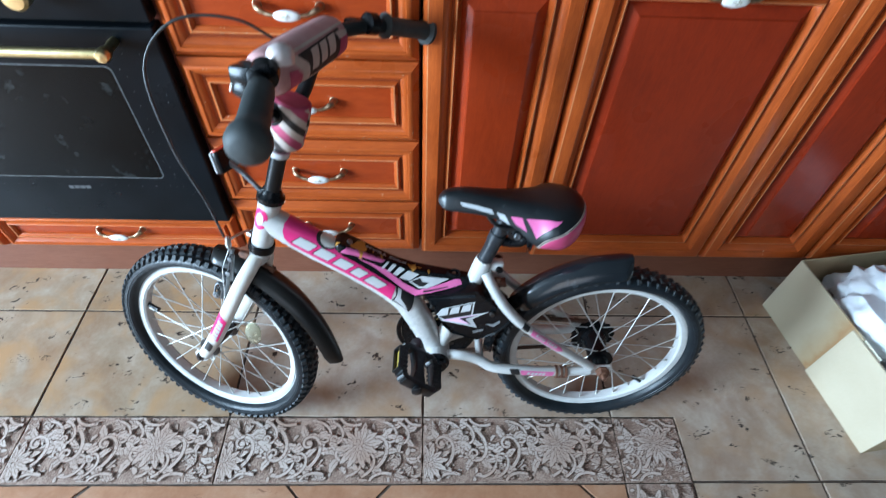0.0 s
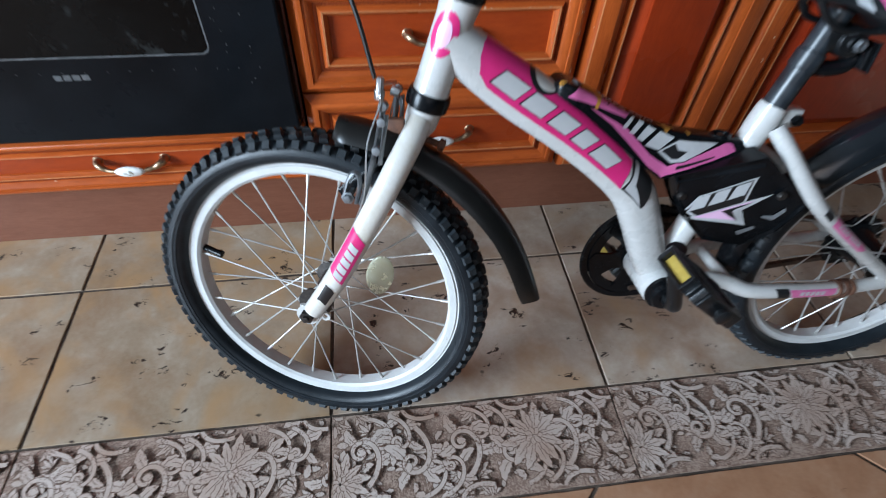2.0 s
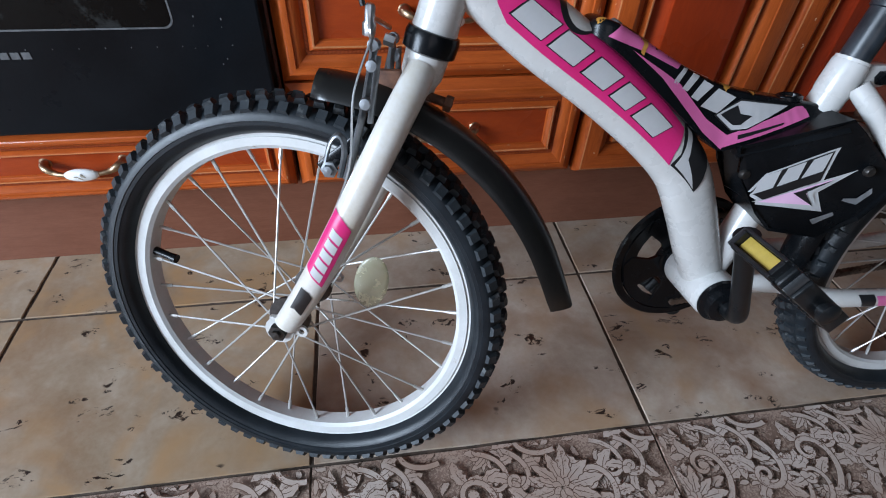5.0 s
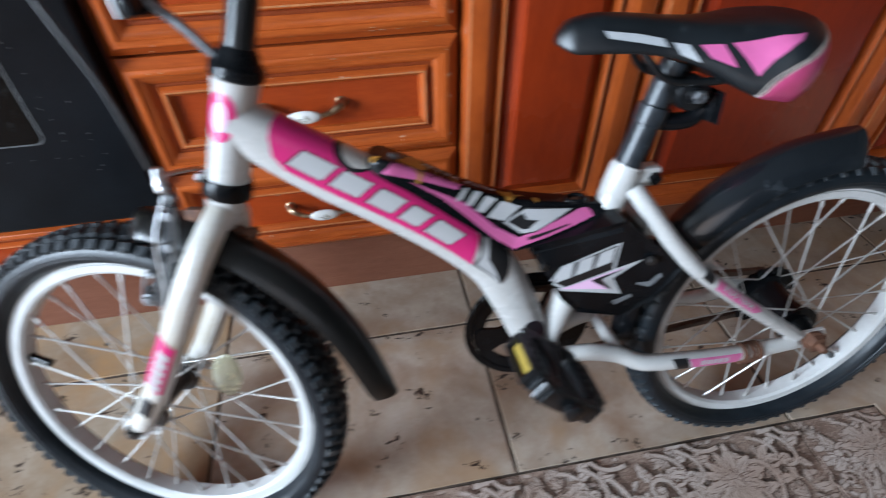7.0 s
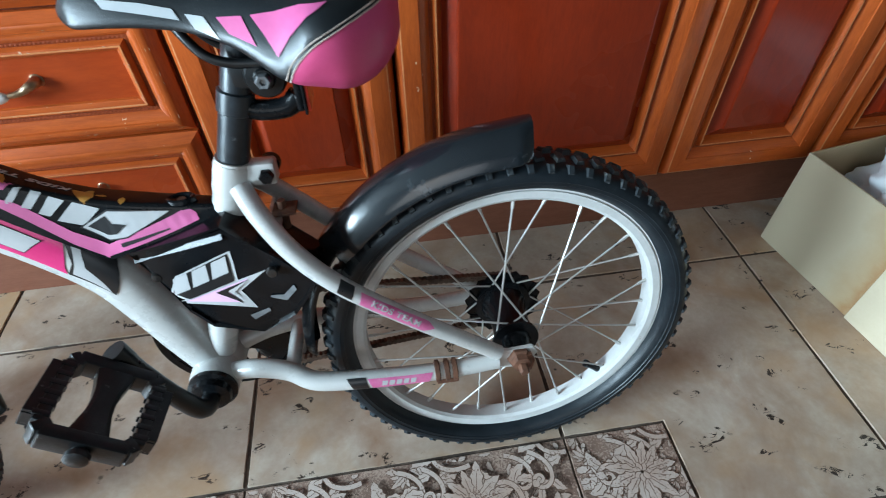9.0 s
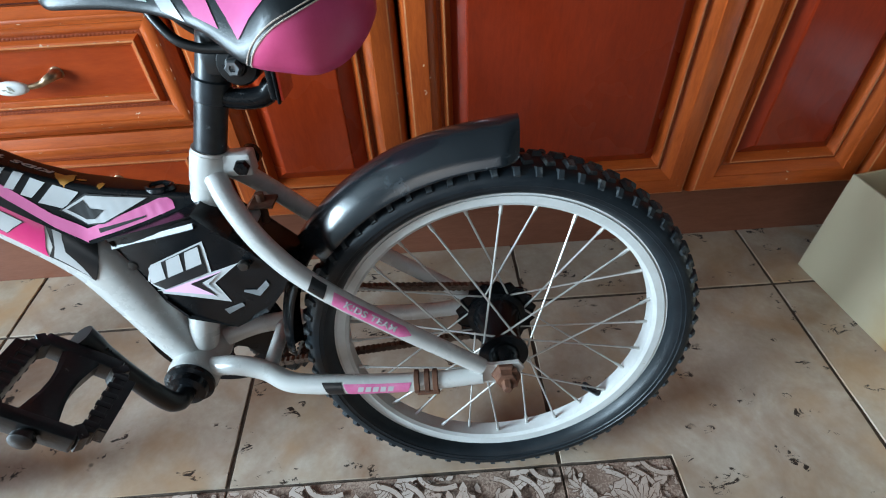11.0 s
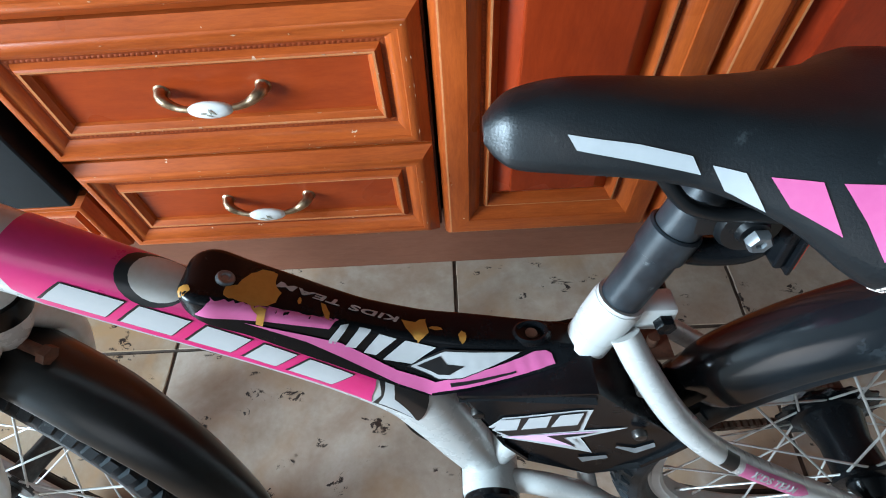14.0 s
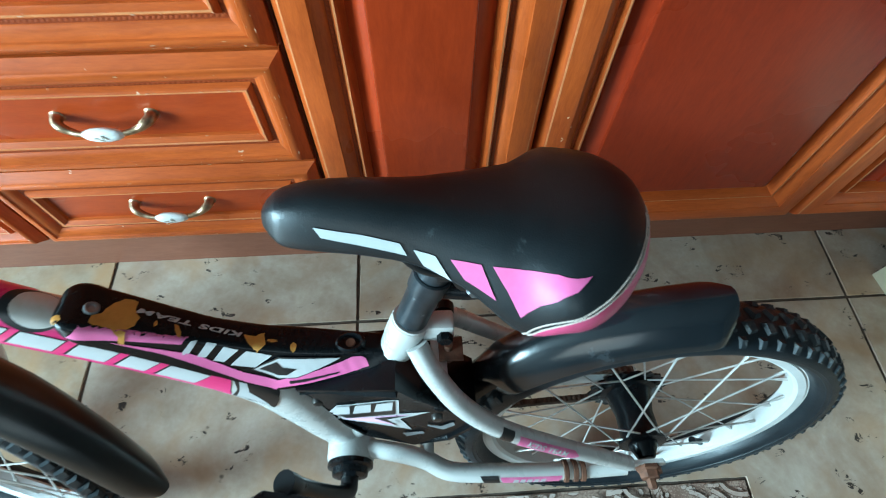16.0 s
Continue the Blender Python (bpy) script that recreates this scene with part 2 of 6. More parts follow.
STAINED_PAINT = plain("yellowed_white_enamel", (0.504, 0.432, 0.324), (0.648, 0.639, 0.621), 0.3, scale=17, grain=300, coat=0.3)
GRIP = plain("grey_black_rubber_grip", (0.024, 0.029, 0.03), (0.048, 0.055, 0.056), 0.6, scale=30, grain=500, relief=0.0005)
SADDLE_BLACK = plain("black_saddle_vinyl", (0.0034, 0.005, 0.0066), (0.0105, 0.0138, 0.0162), 0.35, scale=24, grain=750, relief=0.00035, spec=0.48, wear=(0.03, 0.035, 0.038), wear_at=0.67)
PINK = plain("magenta_sticker", (0.6, 0.017, 0.135), (0.68, 0.028, 0.18), 0.3, scale=20, coat=0.2)
LIGHT_PINK = plain("pink_sticker", (0.59, 0.1, 0.275), (0.66, 0.148, 0.335), 0.4, scale=20, coat=0.08)
PALE_PINK = plain("pale_pink_sticker", (0.72, 0.42, 0.6), (0.8, 0.5, 0.68), 0.35, scale=20)
PINK_VINYL = plain("pink_saddle_vinyl", (0.5452, 0.0517, 0.1645), (0.6204, 0.0799, 0.2115), 0.36, scale=24, grain=500, relief=0.0002)
FADED_PINK = plain("faded_pink_sticker", (0.56, 0.085, 0.24), (0.66, 0.2, 0.36), 0.4, scale=60, grain=300, wear=(0.66, 0.6, 0.56), wear_at=0.68)
WHITE_STICKER = plain("white_sticker", (0.43, 0.428, 0.43), (0.49, 0.488, 0.486), 0.32, scale=20)
GREY_STICKER = plain("grey_sticker", (0.4, 0.416, 0.432), (0.48, 0.496, 0.504), 0.4, scale=20)
BLACK_STICKER = plain("black_sticker", (0.008, 0.008, 0.009), (0.016, 0.016, 0.017), 0.3, scale=20)
STEEL = plain("dull_steel", (0.4, 0.41, 0.42), (0.62, 0.62, 0.62), 0.32, 1.0, scale=80, wear=(0.25, 0.17, 0.11), wear_at=0.7)
SPOKE_STEEL = plain("spoke_steel", (0.44, 0.43, 0.41), (0.6, 0.585, 0.555), 0.46, 0.55, scale=60, wear=(0.3, 0.22, 0.16), wear_at=0.64)
DARK_STEEL = plain("dark_greasy_steel", (0.03, 0.028, 0.027), (0.09, 0.08, 0.074), 0.38, 0.8, scale=90)
GREY_METAL = plain("grey_brake_alloy", (0.12, 0.13, 0.14), (0.26, 0.27, 0.28), 0.42, 0.7, scale=70)
RUST = plain("rusted_steel", (0.05, 0.02, 0.012), (0.19, 0.08, 0.044), 0.75, 0.2, scale=70, relief=0.0006)
PEDAL_PLASTIC = plain("scratched_dusty_plastic", (0.003, 0.0036, 0.0043), (0.013, 0.0145, 0.016), 0.34, scale=55, grain=260, relief=0.0004, spec=0.4, wear=(0.12, 0.125, 0.13), wear_at=0.67)
CHAIN_MAT = plain("rusty_chain", (0.06, 0.04, 0.03), (0.16, 0.1, 0.07), 0.6, 0.5, scale=90)
YELLOW = plain("yellow_reflector", (0.36, 0.24, 0.045), (0.48, 0.34, 0.075), 0.3, scale=90)
ORANGE_CHIP = plain("orange_bare_patch", (0.42, 0.175, 0.024), (0.6, 0.285, 0.052), 0.45, scale=60)
PALE_REFLECTOR = plain("pale_yellow_reflector", (0.68, 0.65, 0.45), (0.77, 0.74, 0.56), 0.25, scale=80)
PALE_REFLECTOR.node_tree.nodes["Principled BSDF"].inputs["Transmission Weight"].default_value = 0.5
RED_REFLECTOR = plain("red_reflector", (0.6, 0.05, 0.03), (0.72, 0.09, 0.05), 0.2, scale=80)
CABLE = plain("black_cable_sheath", (0.006, 0.0055, 0.0055), (0.013, 0.012, 0.012), 0.45)
PALE_METAL = plain("pale_pinkish_metal", (0.72, 0.6, 0.58), (0.84, 0.76, 0.74), 0.3, 0.3, scale=60)


# ---- mesh helpers ----
def finish(name, bm, materials, parent=None, label="", angle=38, m=None):
    bmesh.ops.recalc_face_normals(bm, faces=bm.faces)
    lim = radians(angle)
    for fc in bm.faces:
        fc.smooth = True
    for e in bm.edges:
        if len(e.link_faces) == 2:
            q, (s1, s2) = e.calc_face_angle(0.0), sorted(f.calc_area() for f in e.link_faces)
            e.smooth = q < lim and not (q > 0.12 and s2 > 15 * s1)
    me = bpy.data.meshes.new(name)
    bm.to_mesh(me)
    bm.free()
    for mt in materials if isinstance(materials, (list, tuple)) else [materials]:
        me.materials.append(mt)
    ob = new(name, me)
    if parent:
        ob.parent = parent
    if m is not None:
        ob.matrix_basis = m
    return tagged(ob, label) if label else ob


def part(name, bm, material, parent, label="", angle=38, m=None):
    return finish(name, bm, material, parent, label, angle, m)


def thing(name, label, category, m=Matrix(), group="", kind=""):
    ob = new(name)
    ob.empty_display_size = 0.05
    ob.matrix_basis = m
    return tagged(ob, label, category, group, kind)


def box(bm, x0, x1, y0, y1, z0, z1, bevel=0.0, m=None):
    vs = [bm.verts.new((x, y, z)) for x in (x0, x1) for y in (y0, y1) for z in (z0, z1)]
    fs = [bm.faces.new([vs[i] for i in q]) for q in ((0, 1, 3, 2), (4, 6, 7, 5), (0, 4, 5, 1), (2, 3, 7, 6), (0, 2, 6, 4), (1, 5, 7, 3))]
    if bevel:
        es = list({e for fc in fs for e in fc.edges})
        r = bmesh.ops.bevel(bm, geom=es, offset=bevel, segments=2, affect="EDGES", profile=0.5)
        vs = list({v for fc in r["faces"] for v in fc.verts} | {v for v in vs if v.is_valid})
    if m is not None:
        bmesh.ops.transform(bm, matrix=m, verts=[v for v in vs if v.is_valid])
    return vs


def boxed(x0, x1, y0, y1, z0, z1, bevel=0.0, m=None):
    bm = bmesh.new()
    box(bm, x0, x1, y0, y1, z0, z1, bevel, m)
    return bm


def glide(pts, per=6):
    """A smooth line (Catmull-Rom) through points of any dimension."""
    p = [np.array(q, float) for q in pts]
    p = [2 * p[0] - p[1]] + p + [2 * p[-1] - p[-2]]
    out = []
    for i in range(1, len(p) - 2):
        for k in range(per):
            u = k / per
            out.append(0.5 * (2 * p[i] + (p[i + 1] - p[i - 1]) * u + (2 * p[i - 1] - 5 * p[i] + 4 * p[i + 1] - p[i + 2]) * u ** 2 + (3 * p[i] - p[i - 1] - 3 * p[i + 1] + p[i + 2]) * u ** 3))
    return out + [p[-2]]


def rings(bm, loops, caps=True, closed=False):
    """Skins a row of vertex loops."""
    ls = [[bm.verts.new(v) for v in lp] for lp in loops]
    n = len(ls[0])
    for a, b in zip(ls, ls[1:] + (ls[:1] if closed else [])):
        for i in range(n):
            bm.faces.new((a[i], a[(i + 1) % n], b[(i + 1) % n], b[i]))
    if caps and not closed:
        bm.faces.new(ls[0][::-1])
        bm.faces.new(ls[-1])
    return ls


def tube(bm, pts, radii, n=14, caps=True, flat=1.0):
    """A round tube along points; radii one number or one each."""
    pts = [Vector(q) for q in pts]
    if isinstance(radii, (int, float)):
        radii = [radii] * len(pts)
    loops, side = [], None
    for i, q in enumerate(pts):
        d = (pts[min(i + 1, len(pts) - 1)] - pts[max(i - 1, 0)]).normalized()
        if side is None:
            side = d.orthogonal().normalized()
        side = (side - side.dot(d) * d).normalized()
        up = d.cross(side)
        loops.append([q + radii[i] * (math.cos(2 * math.pi * k / n) * side + flat * math.sin(2 * math.pi * k / n) * up) for k in range(n)])
    rings(bm, loops, caps)


def tubed(pts, radii, n=14, per=0, caps=True):
    bm = bmesh.new()
    if per:
        if isinstance(radii, (int, float)):
            radii = [radii] * len(pts)
        both = glide([(*q, r) for q, r in zip(pts, radii)], per)
        pts, radii = [q[:3] for q in both], [float(q[3]) for q in both]
    tube(bm, pts, radii, n, caps)
    return bm


def lathe(bm, profile, n=48, closed=False, m=None):
    """Turns (radius, y) pairs about the y axis."""
    loops = []
    for r, y in profile:
        loops.append([Vector((r * math.cos(2 * math.pi * k / n), y, r * math.sin(2 * math.pi * k / n))) for k in range(n)])
    if m is not None:
        loops = [[m @ v for v in lp] for lp in loops]
    rings(bm, loops, not closed, closed)


def lathed(profile, n=48, closed=False, m=None):
    bm = bmesh.new()
    lathe(bm, profile, n, closed, m)
    return bm


def along(a, b):
    """Carries the y axis onto the way from a to b, with the origin at a."""
    d = Vector(b) - Vector(a)
    return Matrix.Translation(a) @ d.to_track_quat("Y", "Z").to_matrix().to_4x4()


def prism(bm, poly, depth, m=None, both=True):
    """A flat (x, z) outline given thickness along y, from 0 to depth."""
    a = [bm.verts.new((x, 0, z)) for x, z in poly]
    b = [bm.verts.new((x, depth, z)) for x, z in poly]
    n = len(poly)
    bm.faces.new(a)
    bm.faces.new(b[::-1])
    for i in range(n):
        bm.faces.new((a[i], a[(i + 1) % n], b[(i + 1) % n], b[i]))
    if m is not None:
        bmesh.ops.transform(bm, matrix=m, verts=a + b)
    return a + b


def clip(poly, nx, ny, c):
    """The part of a flat outline with nx * x + ny * y <= c."""
    out = []
    for (x0, y0), (x1, y1) in zip(poly, poly[1:] + poly[:1]):
        d0, d1 = nx * x0 + ny * y0 - c, nx * x1 + ny * y1 - c
        if d0 <= 0:
            out.append((x0, y0))
        if d0 * d1 < 0:
            u = d0 / (d0 - d1)
            out.append((x0 + u * (x1 - x0), y0 + u * (y1 - y0)))
    return out


# ---- the room ----
X0, X1, Y0, Y1, H = -3.3, 2.5, -2.1, 1.46, 2.6
floor = tagged(finish("floor", boxed(X0 - 0.1, X1 + 0.1, Y0 - 0.1, Y1 + 0.1, -0.12, -0.0025), GROUT), "tiled kitchen floor with dark recessed joints", "floor", kind="structure")
tagged(finish("ceiling", boxed(X0 - 0.1, X1 + 0.1, Y0 - 0.1, Y1 + 0.1, H, H + 0.1), CEIL), "plain painted ceiling", "ceiling", kind="structure")
tagged(finish("wall_north", boxed(X0 - 0.1, X1 + 0.1, Y1, Y1 + 0.1, -0.0025, H), WALL), "plain painted kitchen wall behind the cabinets", "wall", kind="structure")
tagged(finish("wall_east", boxed(X1, X1 + 0.1, Y0, Y1, -0.0025, H), WALL), "plain painted wall", "wall", kind="structure")


def wall_with_opening(name, m, length, a, b, low, high):
    bm = bmesh.new()
    box(bm, 0, a, 0, 0.1, -0.0025, H)
    box(bm, b, length, 0, 0.1, -0.0025, H)
    box(bm, a, b, 0, 0.1, -0.0025, low)
    box(bm, a, b, 0, 0.1, high, H)
    return tagged(finish(name, bm, WALL, m=m), "plain painted wall with a window opening", "wall", kind="structure")


wall_with_opening("wall_west", Matrix.Translation((X0, Y0, 0)) @ Matrix.Rotation(radians(90), 4, "Z"), Y1 - Y0, 0.6, 2.1, 0.575, 1.925)
# unseen wall, opened only for the added fill lamp
wall_with_opening("wall_south", Matrix.Translation((X0, Y0 - 0.1, 0)), X1 - X0, 2.2, 3.7, 0.9, 2.2)

# ---- kitchen units ----
FRONT, BODY, TOP = 0.872, 0.894, 0.862
tagged(finish("plinth", boxed(X0, X1, 0.922, 0.94, 0, 0.146, 0.001), WOOD_PLINTH), "dusty dark brown wooden plinth board under the kitchen units", "plinth", kind="structure")


def moulded(x0, x1, z0, z1, steps):
    """A mitred frame: rectangles that step inwards (inset, depth behind the front, finish of the next face)."""
    bm = bmesh.new()
    loops = [[(x0 + i, FRONT + d, z0 + i), (x1 - i, FRONT + d, z0 + i), (x1 - i, FRONT + d, z1 - i), (x0 + i, FRONT + d, z1 - i)] for i, d, k in steps]
    ls = [[bm.verts.new(v) for v in lp] for lp in loops]
    for a, b, st in zip(ls, ls[1:], steps):
        for i in range(4):
            f = bm.faces.new((a[i], a[(i + 1) % 4], b[(i + 1) % 4], b[i]))
            f.material_index = st[2] if st[2] else i % 2
    return bm


# finishes: 0 plain grain, 2 groove darkened by patina and painted shade, 3 worn edge with painted highlight
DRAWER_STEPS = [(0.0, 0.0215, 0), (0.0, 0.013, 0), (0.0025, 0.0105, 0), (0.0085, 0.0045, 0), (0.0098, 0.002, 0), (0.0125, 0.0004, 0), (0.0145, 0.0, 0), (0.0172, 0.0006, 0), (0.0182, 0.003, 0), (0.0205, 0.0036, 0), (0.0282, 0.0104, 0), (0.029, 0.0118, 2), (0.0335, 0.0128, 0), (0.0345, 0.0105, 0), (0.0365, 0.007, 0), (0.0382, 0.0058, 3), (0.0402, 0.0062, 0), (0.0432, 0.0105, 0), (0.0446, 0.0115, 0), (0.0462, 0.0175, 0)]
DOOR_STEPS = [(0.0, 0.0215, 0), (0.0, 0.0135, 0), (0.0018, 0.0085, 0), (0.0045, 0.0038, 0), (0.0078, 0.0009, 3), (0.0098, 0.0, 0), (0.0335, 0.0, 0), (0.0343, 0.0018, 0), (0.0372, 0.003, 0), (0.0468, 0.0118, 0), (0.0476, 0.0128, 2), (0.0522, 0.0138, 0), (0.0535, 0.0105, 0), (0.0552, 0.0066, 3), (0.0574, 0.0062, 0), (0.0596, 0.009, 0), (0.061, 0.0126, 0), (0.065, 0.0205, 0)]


def bow_handle(parent, x, z, depth):
    """Tarnished bow with a white ceramic middle, standing out from the panel."""
    y = FRONT + depth
    bm = bmesh.new()
    pts = [(-0.052, 0, 0.004), (-0.051, -0.008, 0.004), (-0.046, -0.014, 0.0025), (-0.036, -0.0175, -0.002), (-0.02, -0.021, -0.0035), (0.02, -0.021, -0.0035), (0.036, -0.0175, -0.002), (0.046, -0.014, 0.0025), (0.051, -0.008, 0.004), (0.052, 0, 0.004)]
    rad = [0.0072, 0.0064, 0.0056, 0.0042, 0.0034, 0.0034, 0.0042, 0.0056, 0.0064, 0.0072]
    both = glide([(*p, r) for p, r in zip(pts, rad)], 4)
    tube(bm, [p[:3] for p in both], [float(p[3]) for p in both], 10)
    for s in (-1, 1):
        lathe(bm, [(0.0001, -0.004), (0.006, -0.003), (0.0085, 0.0), (0.0085, 0.001)], 14, m=Matrix.Translation((s * 0.052, 0, 0.004)))
    h = part("handle", bm, OLD_BRASS, parent, "tarnished brass bow handle", m=Matrix.Translation((x, y, z)))
    bm = bmesh.new()
    bmesh.ops.create_uvsphere(bm, u_segments=20, v_segments=12, radius=1)
    bmesh.ops.transform(bm, matrix=Matrix.Translation((0, -0.0225, -0.0035)) @ Matrix.Diagonal((0.0235, 0.0068, 0.0098, 1)), verts=bm.verts)
    part("ceramic_grip", bm, CERAMIC, h, "white ceramic oval")
    bm = bmesh.new()
    for k, (a, b) in enumerate(((-0.005, 0.001), (0.0, -0.002), (0.005, 0.0012), (0.002, 0.003))):
        lathe(bm, [(0.0001, 0), (0.0022, 0.0001), (0.0024, 0.0005)], 8, m=Matrix.Translation((a, -0.0297 + abs(a) * 0.02, -0.0035 + b)) @ Matrix.Rotation(0.5 * k, 4, "Y") @ Matrix.Diagonal((1.4, 1, 0.5, 1)))
    part("painted_sprig", bm, GILT, h, "small grey painted sprig")
    return h


def bead_row(parent, x0, x1, z0, z1, depth, pitch=0.0052):
    """A carved row of small slanting beads round a front."""
    bm = bmesh.new()
    for a, b in (((x0, z0), (x1, z0)), ((x1, z0), (x1, z1)), ((x1, z1), (x0, z1)), ((x0, z1), (x0, z0))):
        a, b = Vector((a[0], FRONT + depth, a[1])), Vector((b[0], FRONT + depth, b[1]))
        d = (b - a).normalized()
        side, out = Vector((-d.z, 0, d.x)), Vector((0, -1, 0))
        n = int((b - a).length / pitch)
        for k in range(n):
            c = a.lerp(b, (k + 0.5) / n)
            base = [bm.verts.new(c + d * u + side * w) for u, w in ((-0.0025, -0.0017), (0.0013, -0.0017), (0.0025, 0.0017), (-0.0013, 0.0017))]
            top = [bm.verts.new(c + d * u + side * w + out * 0.0007) for u, w in ((-0.0008, -0.0005), (0.0008, 0.0005))]
            for f in ((base[0], base[1], top[1], top[0]), (base[1], base[2], top[1]), (base[2], base[3], top[0], top[1]), (base[3], base[0], top[0])):
                bm.faces.new(f)
    return tagged(part("carved_bead", bm, WOOD_BEAD, parent, "row of small carved beads", 60), kind="stuff")


def drawer(parent, x0, x1, z0, z1, inset=1.18):
    st = [(i * inset, d, k) for i, d, k in DRAWER_STEPS]
    front = part("drawer", moulded(x0, x1, z0, z1, st), [WOOD_H, WOOD_V, BEAD_BAND, WOOD_WORN_LIT], parent, "moulded cherry drawer front with chipped varnish", angle=25)
    i = st[-1][0]
    part("panel", boxed(x0 + i - 0.001, x1 - i + 0.001, FRONT + 0.0155, FRONT + 0.0205, z0 + i - 0.001, z1 - i + 0.001), WOOD_DPANEL, front)
    e = 0.03125 * inset
    bead_row(front, x0 + e, x1 - e, z0 + e, z1 - e, 0.0122)
    bow_handle(front, (x0 + x1) / 2, (z0 + z1) / 2 - 0.002, 0.0155)
    g = random.Random(int(z0 * 1000))
    bm = bmesh.new()
    for k in range(44):
        j, dep = g.choice(((0.0135, 0.0), (0.0382, 0.0058), (0.0392, 0.0059), (0.0382, 0.0058), (0.0445, 0.0113), (0.0155, 0.0001), (0.0098, 0.0015)))
        j *= inset
        low = g.random() < 0.62
        u = g.betavariate(1.3, 0.8)
        cx = x0 + j + (x1 - x0 - 2 * j) * u
        cz = z0 + j if low else z1 - j
        if g.random() < 0.2:
            cx, cz = x1 - j, g.uniform(z0 + j, z1 - j)
        w, h = 0.0005 + 0.0034 * g.random() ** 2, g.uniform(0.0004, 0.001)
        if cz not in (z0 + j, z1 - j):
            w, h = h, w
        ring = [bm.verts.new((cx + w * g.uniform(0.35, 1.2) * math.cos(q), FRONT + dep - 0.0004, cz + h * g.uniform(0.6, 1.2) * math.sin(q))) for q in np.linspace(0, 2 * math.pi, 8)[:-1]]
        bm.faces.new(ring)
    tagged(part("chipped_varnish", bm, CHIP, front, "pale chips in the varnish"), kind="stuff")
    return front


def door(parent, x0, x1, z0, z1, handle=None, panel_wood=None):
    front = part("door", moulded(x0, x1, z0, z1, DOOR_STEPS), [WOOD_H, WOOD_V, BEAD_BAND, WOOD_WORN_LIT], parent, "framed cherry cabinet door", angle=25)
    i = 0.065
    a0, a1, c0, c1 = x0 + i - 0.001, x1 - i + 0.001, z0 + i - 0.001, z1 - i + 0.001
    bm = bmesh.new()
    ls = []
    for k, d in ((0, 0.0215), (0, 0.0205), (0.0015, 0.0205), (0.0205, 0.0082), (0.0213, 0.0048), (0.023, 0.0044)):
        ls.append([(a0 + k, FRONT + d, c0 + k), (a1 - k, FRONT + d, c0 + k), (a1 - k, FRONT + d, c1 - k), (a0 + k, FRONT + d, c1 - k)])
    rings(bm, ls)
    part("panel", bm, panel_wood or WOOD_PANEL, front, "raised dark cherry panel", angle=12)
    bead_row(front, x0 + 0.05, x1 - 0.05, z0 + 0.05, z1 - 0.05, 0.0132)
    if handle:
        bow_handle(front, handle[0], handle[1], 0.0)
    return front


def carcass(parent, x0, x1):
    bm = bmesh.new()
    box(bm, x0 + 0.0015, x1 - 0.0015, BODY, Y1 - 0.002, 0.147, TOP, 0.001)
    return part("body", bm, WOOD_DARK, parent)


Z0, ZT = 0.149, 0.852
unit = thing("drawer_unit", "cherry wood kitchen unit with four moulded drawers", "cabinet", group="kitchen base units")
carcass(unit, -0.452, -0.012)
for a, b in ((Z0, 0.3135), (0.3175, 0.4885), (0.4925, 0.668), (0.672, ZT)):
    drawer(unit, -0.4485, -0.0165, a, b)

for x0, x1, lab, hx in ((-0.0095, 0.2655, "narrow cherry wood kitchen unit with one closed door", None), (0.2695, 0.7145, "wide cherry wood kitchen unit with one closed door", (0.489, 0.812)), (0.7185, 0.999, "cherry wood kitchen unit with one closed scuffed door", None), (1.003, 1.44, "cherry wood kitchen unit with a closed door behind the box", None)):
    u = thing("door_unit", lab, "cabinet", group="kitchen base units")
    carcass(u, x0 - 0.0015, x1 + 0.0015)
    door(u, x0, x1, Z0 - (0.003 if x0 < 0 else 0.011), ZT, hx, WOOD_PANEL_LIT if x0 < 0 else WOOD_PANEL)
u = thing("door_unit", "cherry wood kitchen unit with a closed door beside the oven", "cabinet", group="kitchen base units")
carcass(u, -1.48, -1.033)
door(u, -1.4785, -1.035, Z0, ZT)

# the oven in its housing
housing = thing("oven_housing", "cherry wood oven housing with one low drawer", "cabinet", group="kitchen base units")
bm = bmesh.new()
box(bm, -1.0305, -0.4535, BODY, Y1 - 0.002, 0.147, 0.262, 0.001)
box(bm, -1.0305, -1.02, BODY, Y1 - 0.002, 0.263, TOP, 0.001)
box(bm, -0.464, -0.4535, BODY, Y1 - 0.002, 0.263, TOP, 0.001)
part("body", bm, WOOD_DARK, housing)
drawer(housing, -1.0285, -0.4555, Z0, 0.2585, 0.86)

oven = thing("built_in_oven", "dusty black built-in oven with a brass bar handle", "oven")
part("body", boxed(-1.018, -0.466, 0.9, Y1 - 0.01, 0.2635, 0.856, 0.002), BLACK_ENAMEL, oven)
odoor = part("oven_door", boxed(-1.026, -0.4575, 0.861, 0.8995, 0.2645, 0.731, 0.004), BLACK_ENAMEL, oven, "black enamel oven door")


def rounded(x0, x1, z0, z1, r, n=6):
    out = []
    for cx, cz, a in ((x1 - r, z1 - r, 0), (x0 + r, z1 - r, 90), (x0 + r, z0 + r, 180), (x1 - r, z0 + r, 270)):
        out += [(cx + r * math.cos(radians(a + 90 * k / n)), cz + r * math.sin(radians(a + 90 * k / n))) for k in range(n + 1)]
    return out


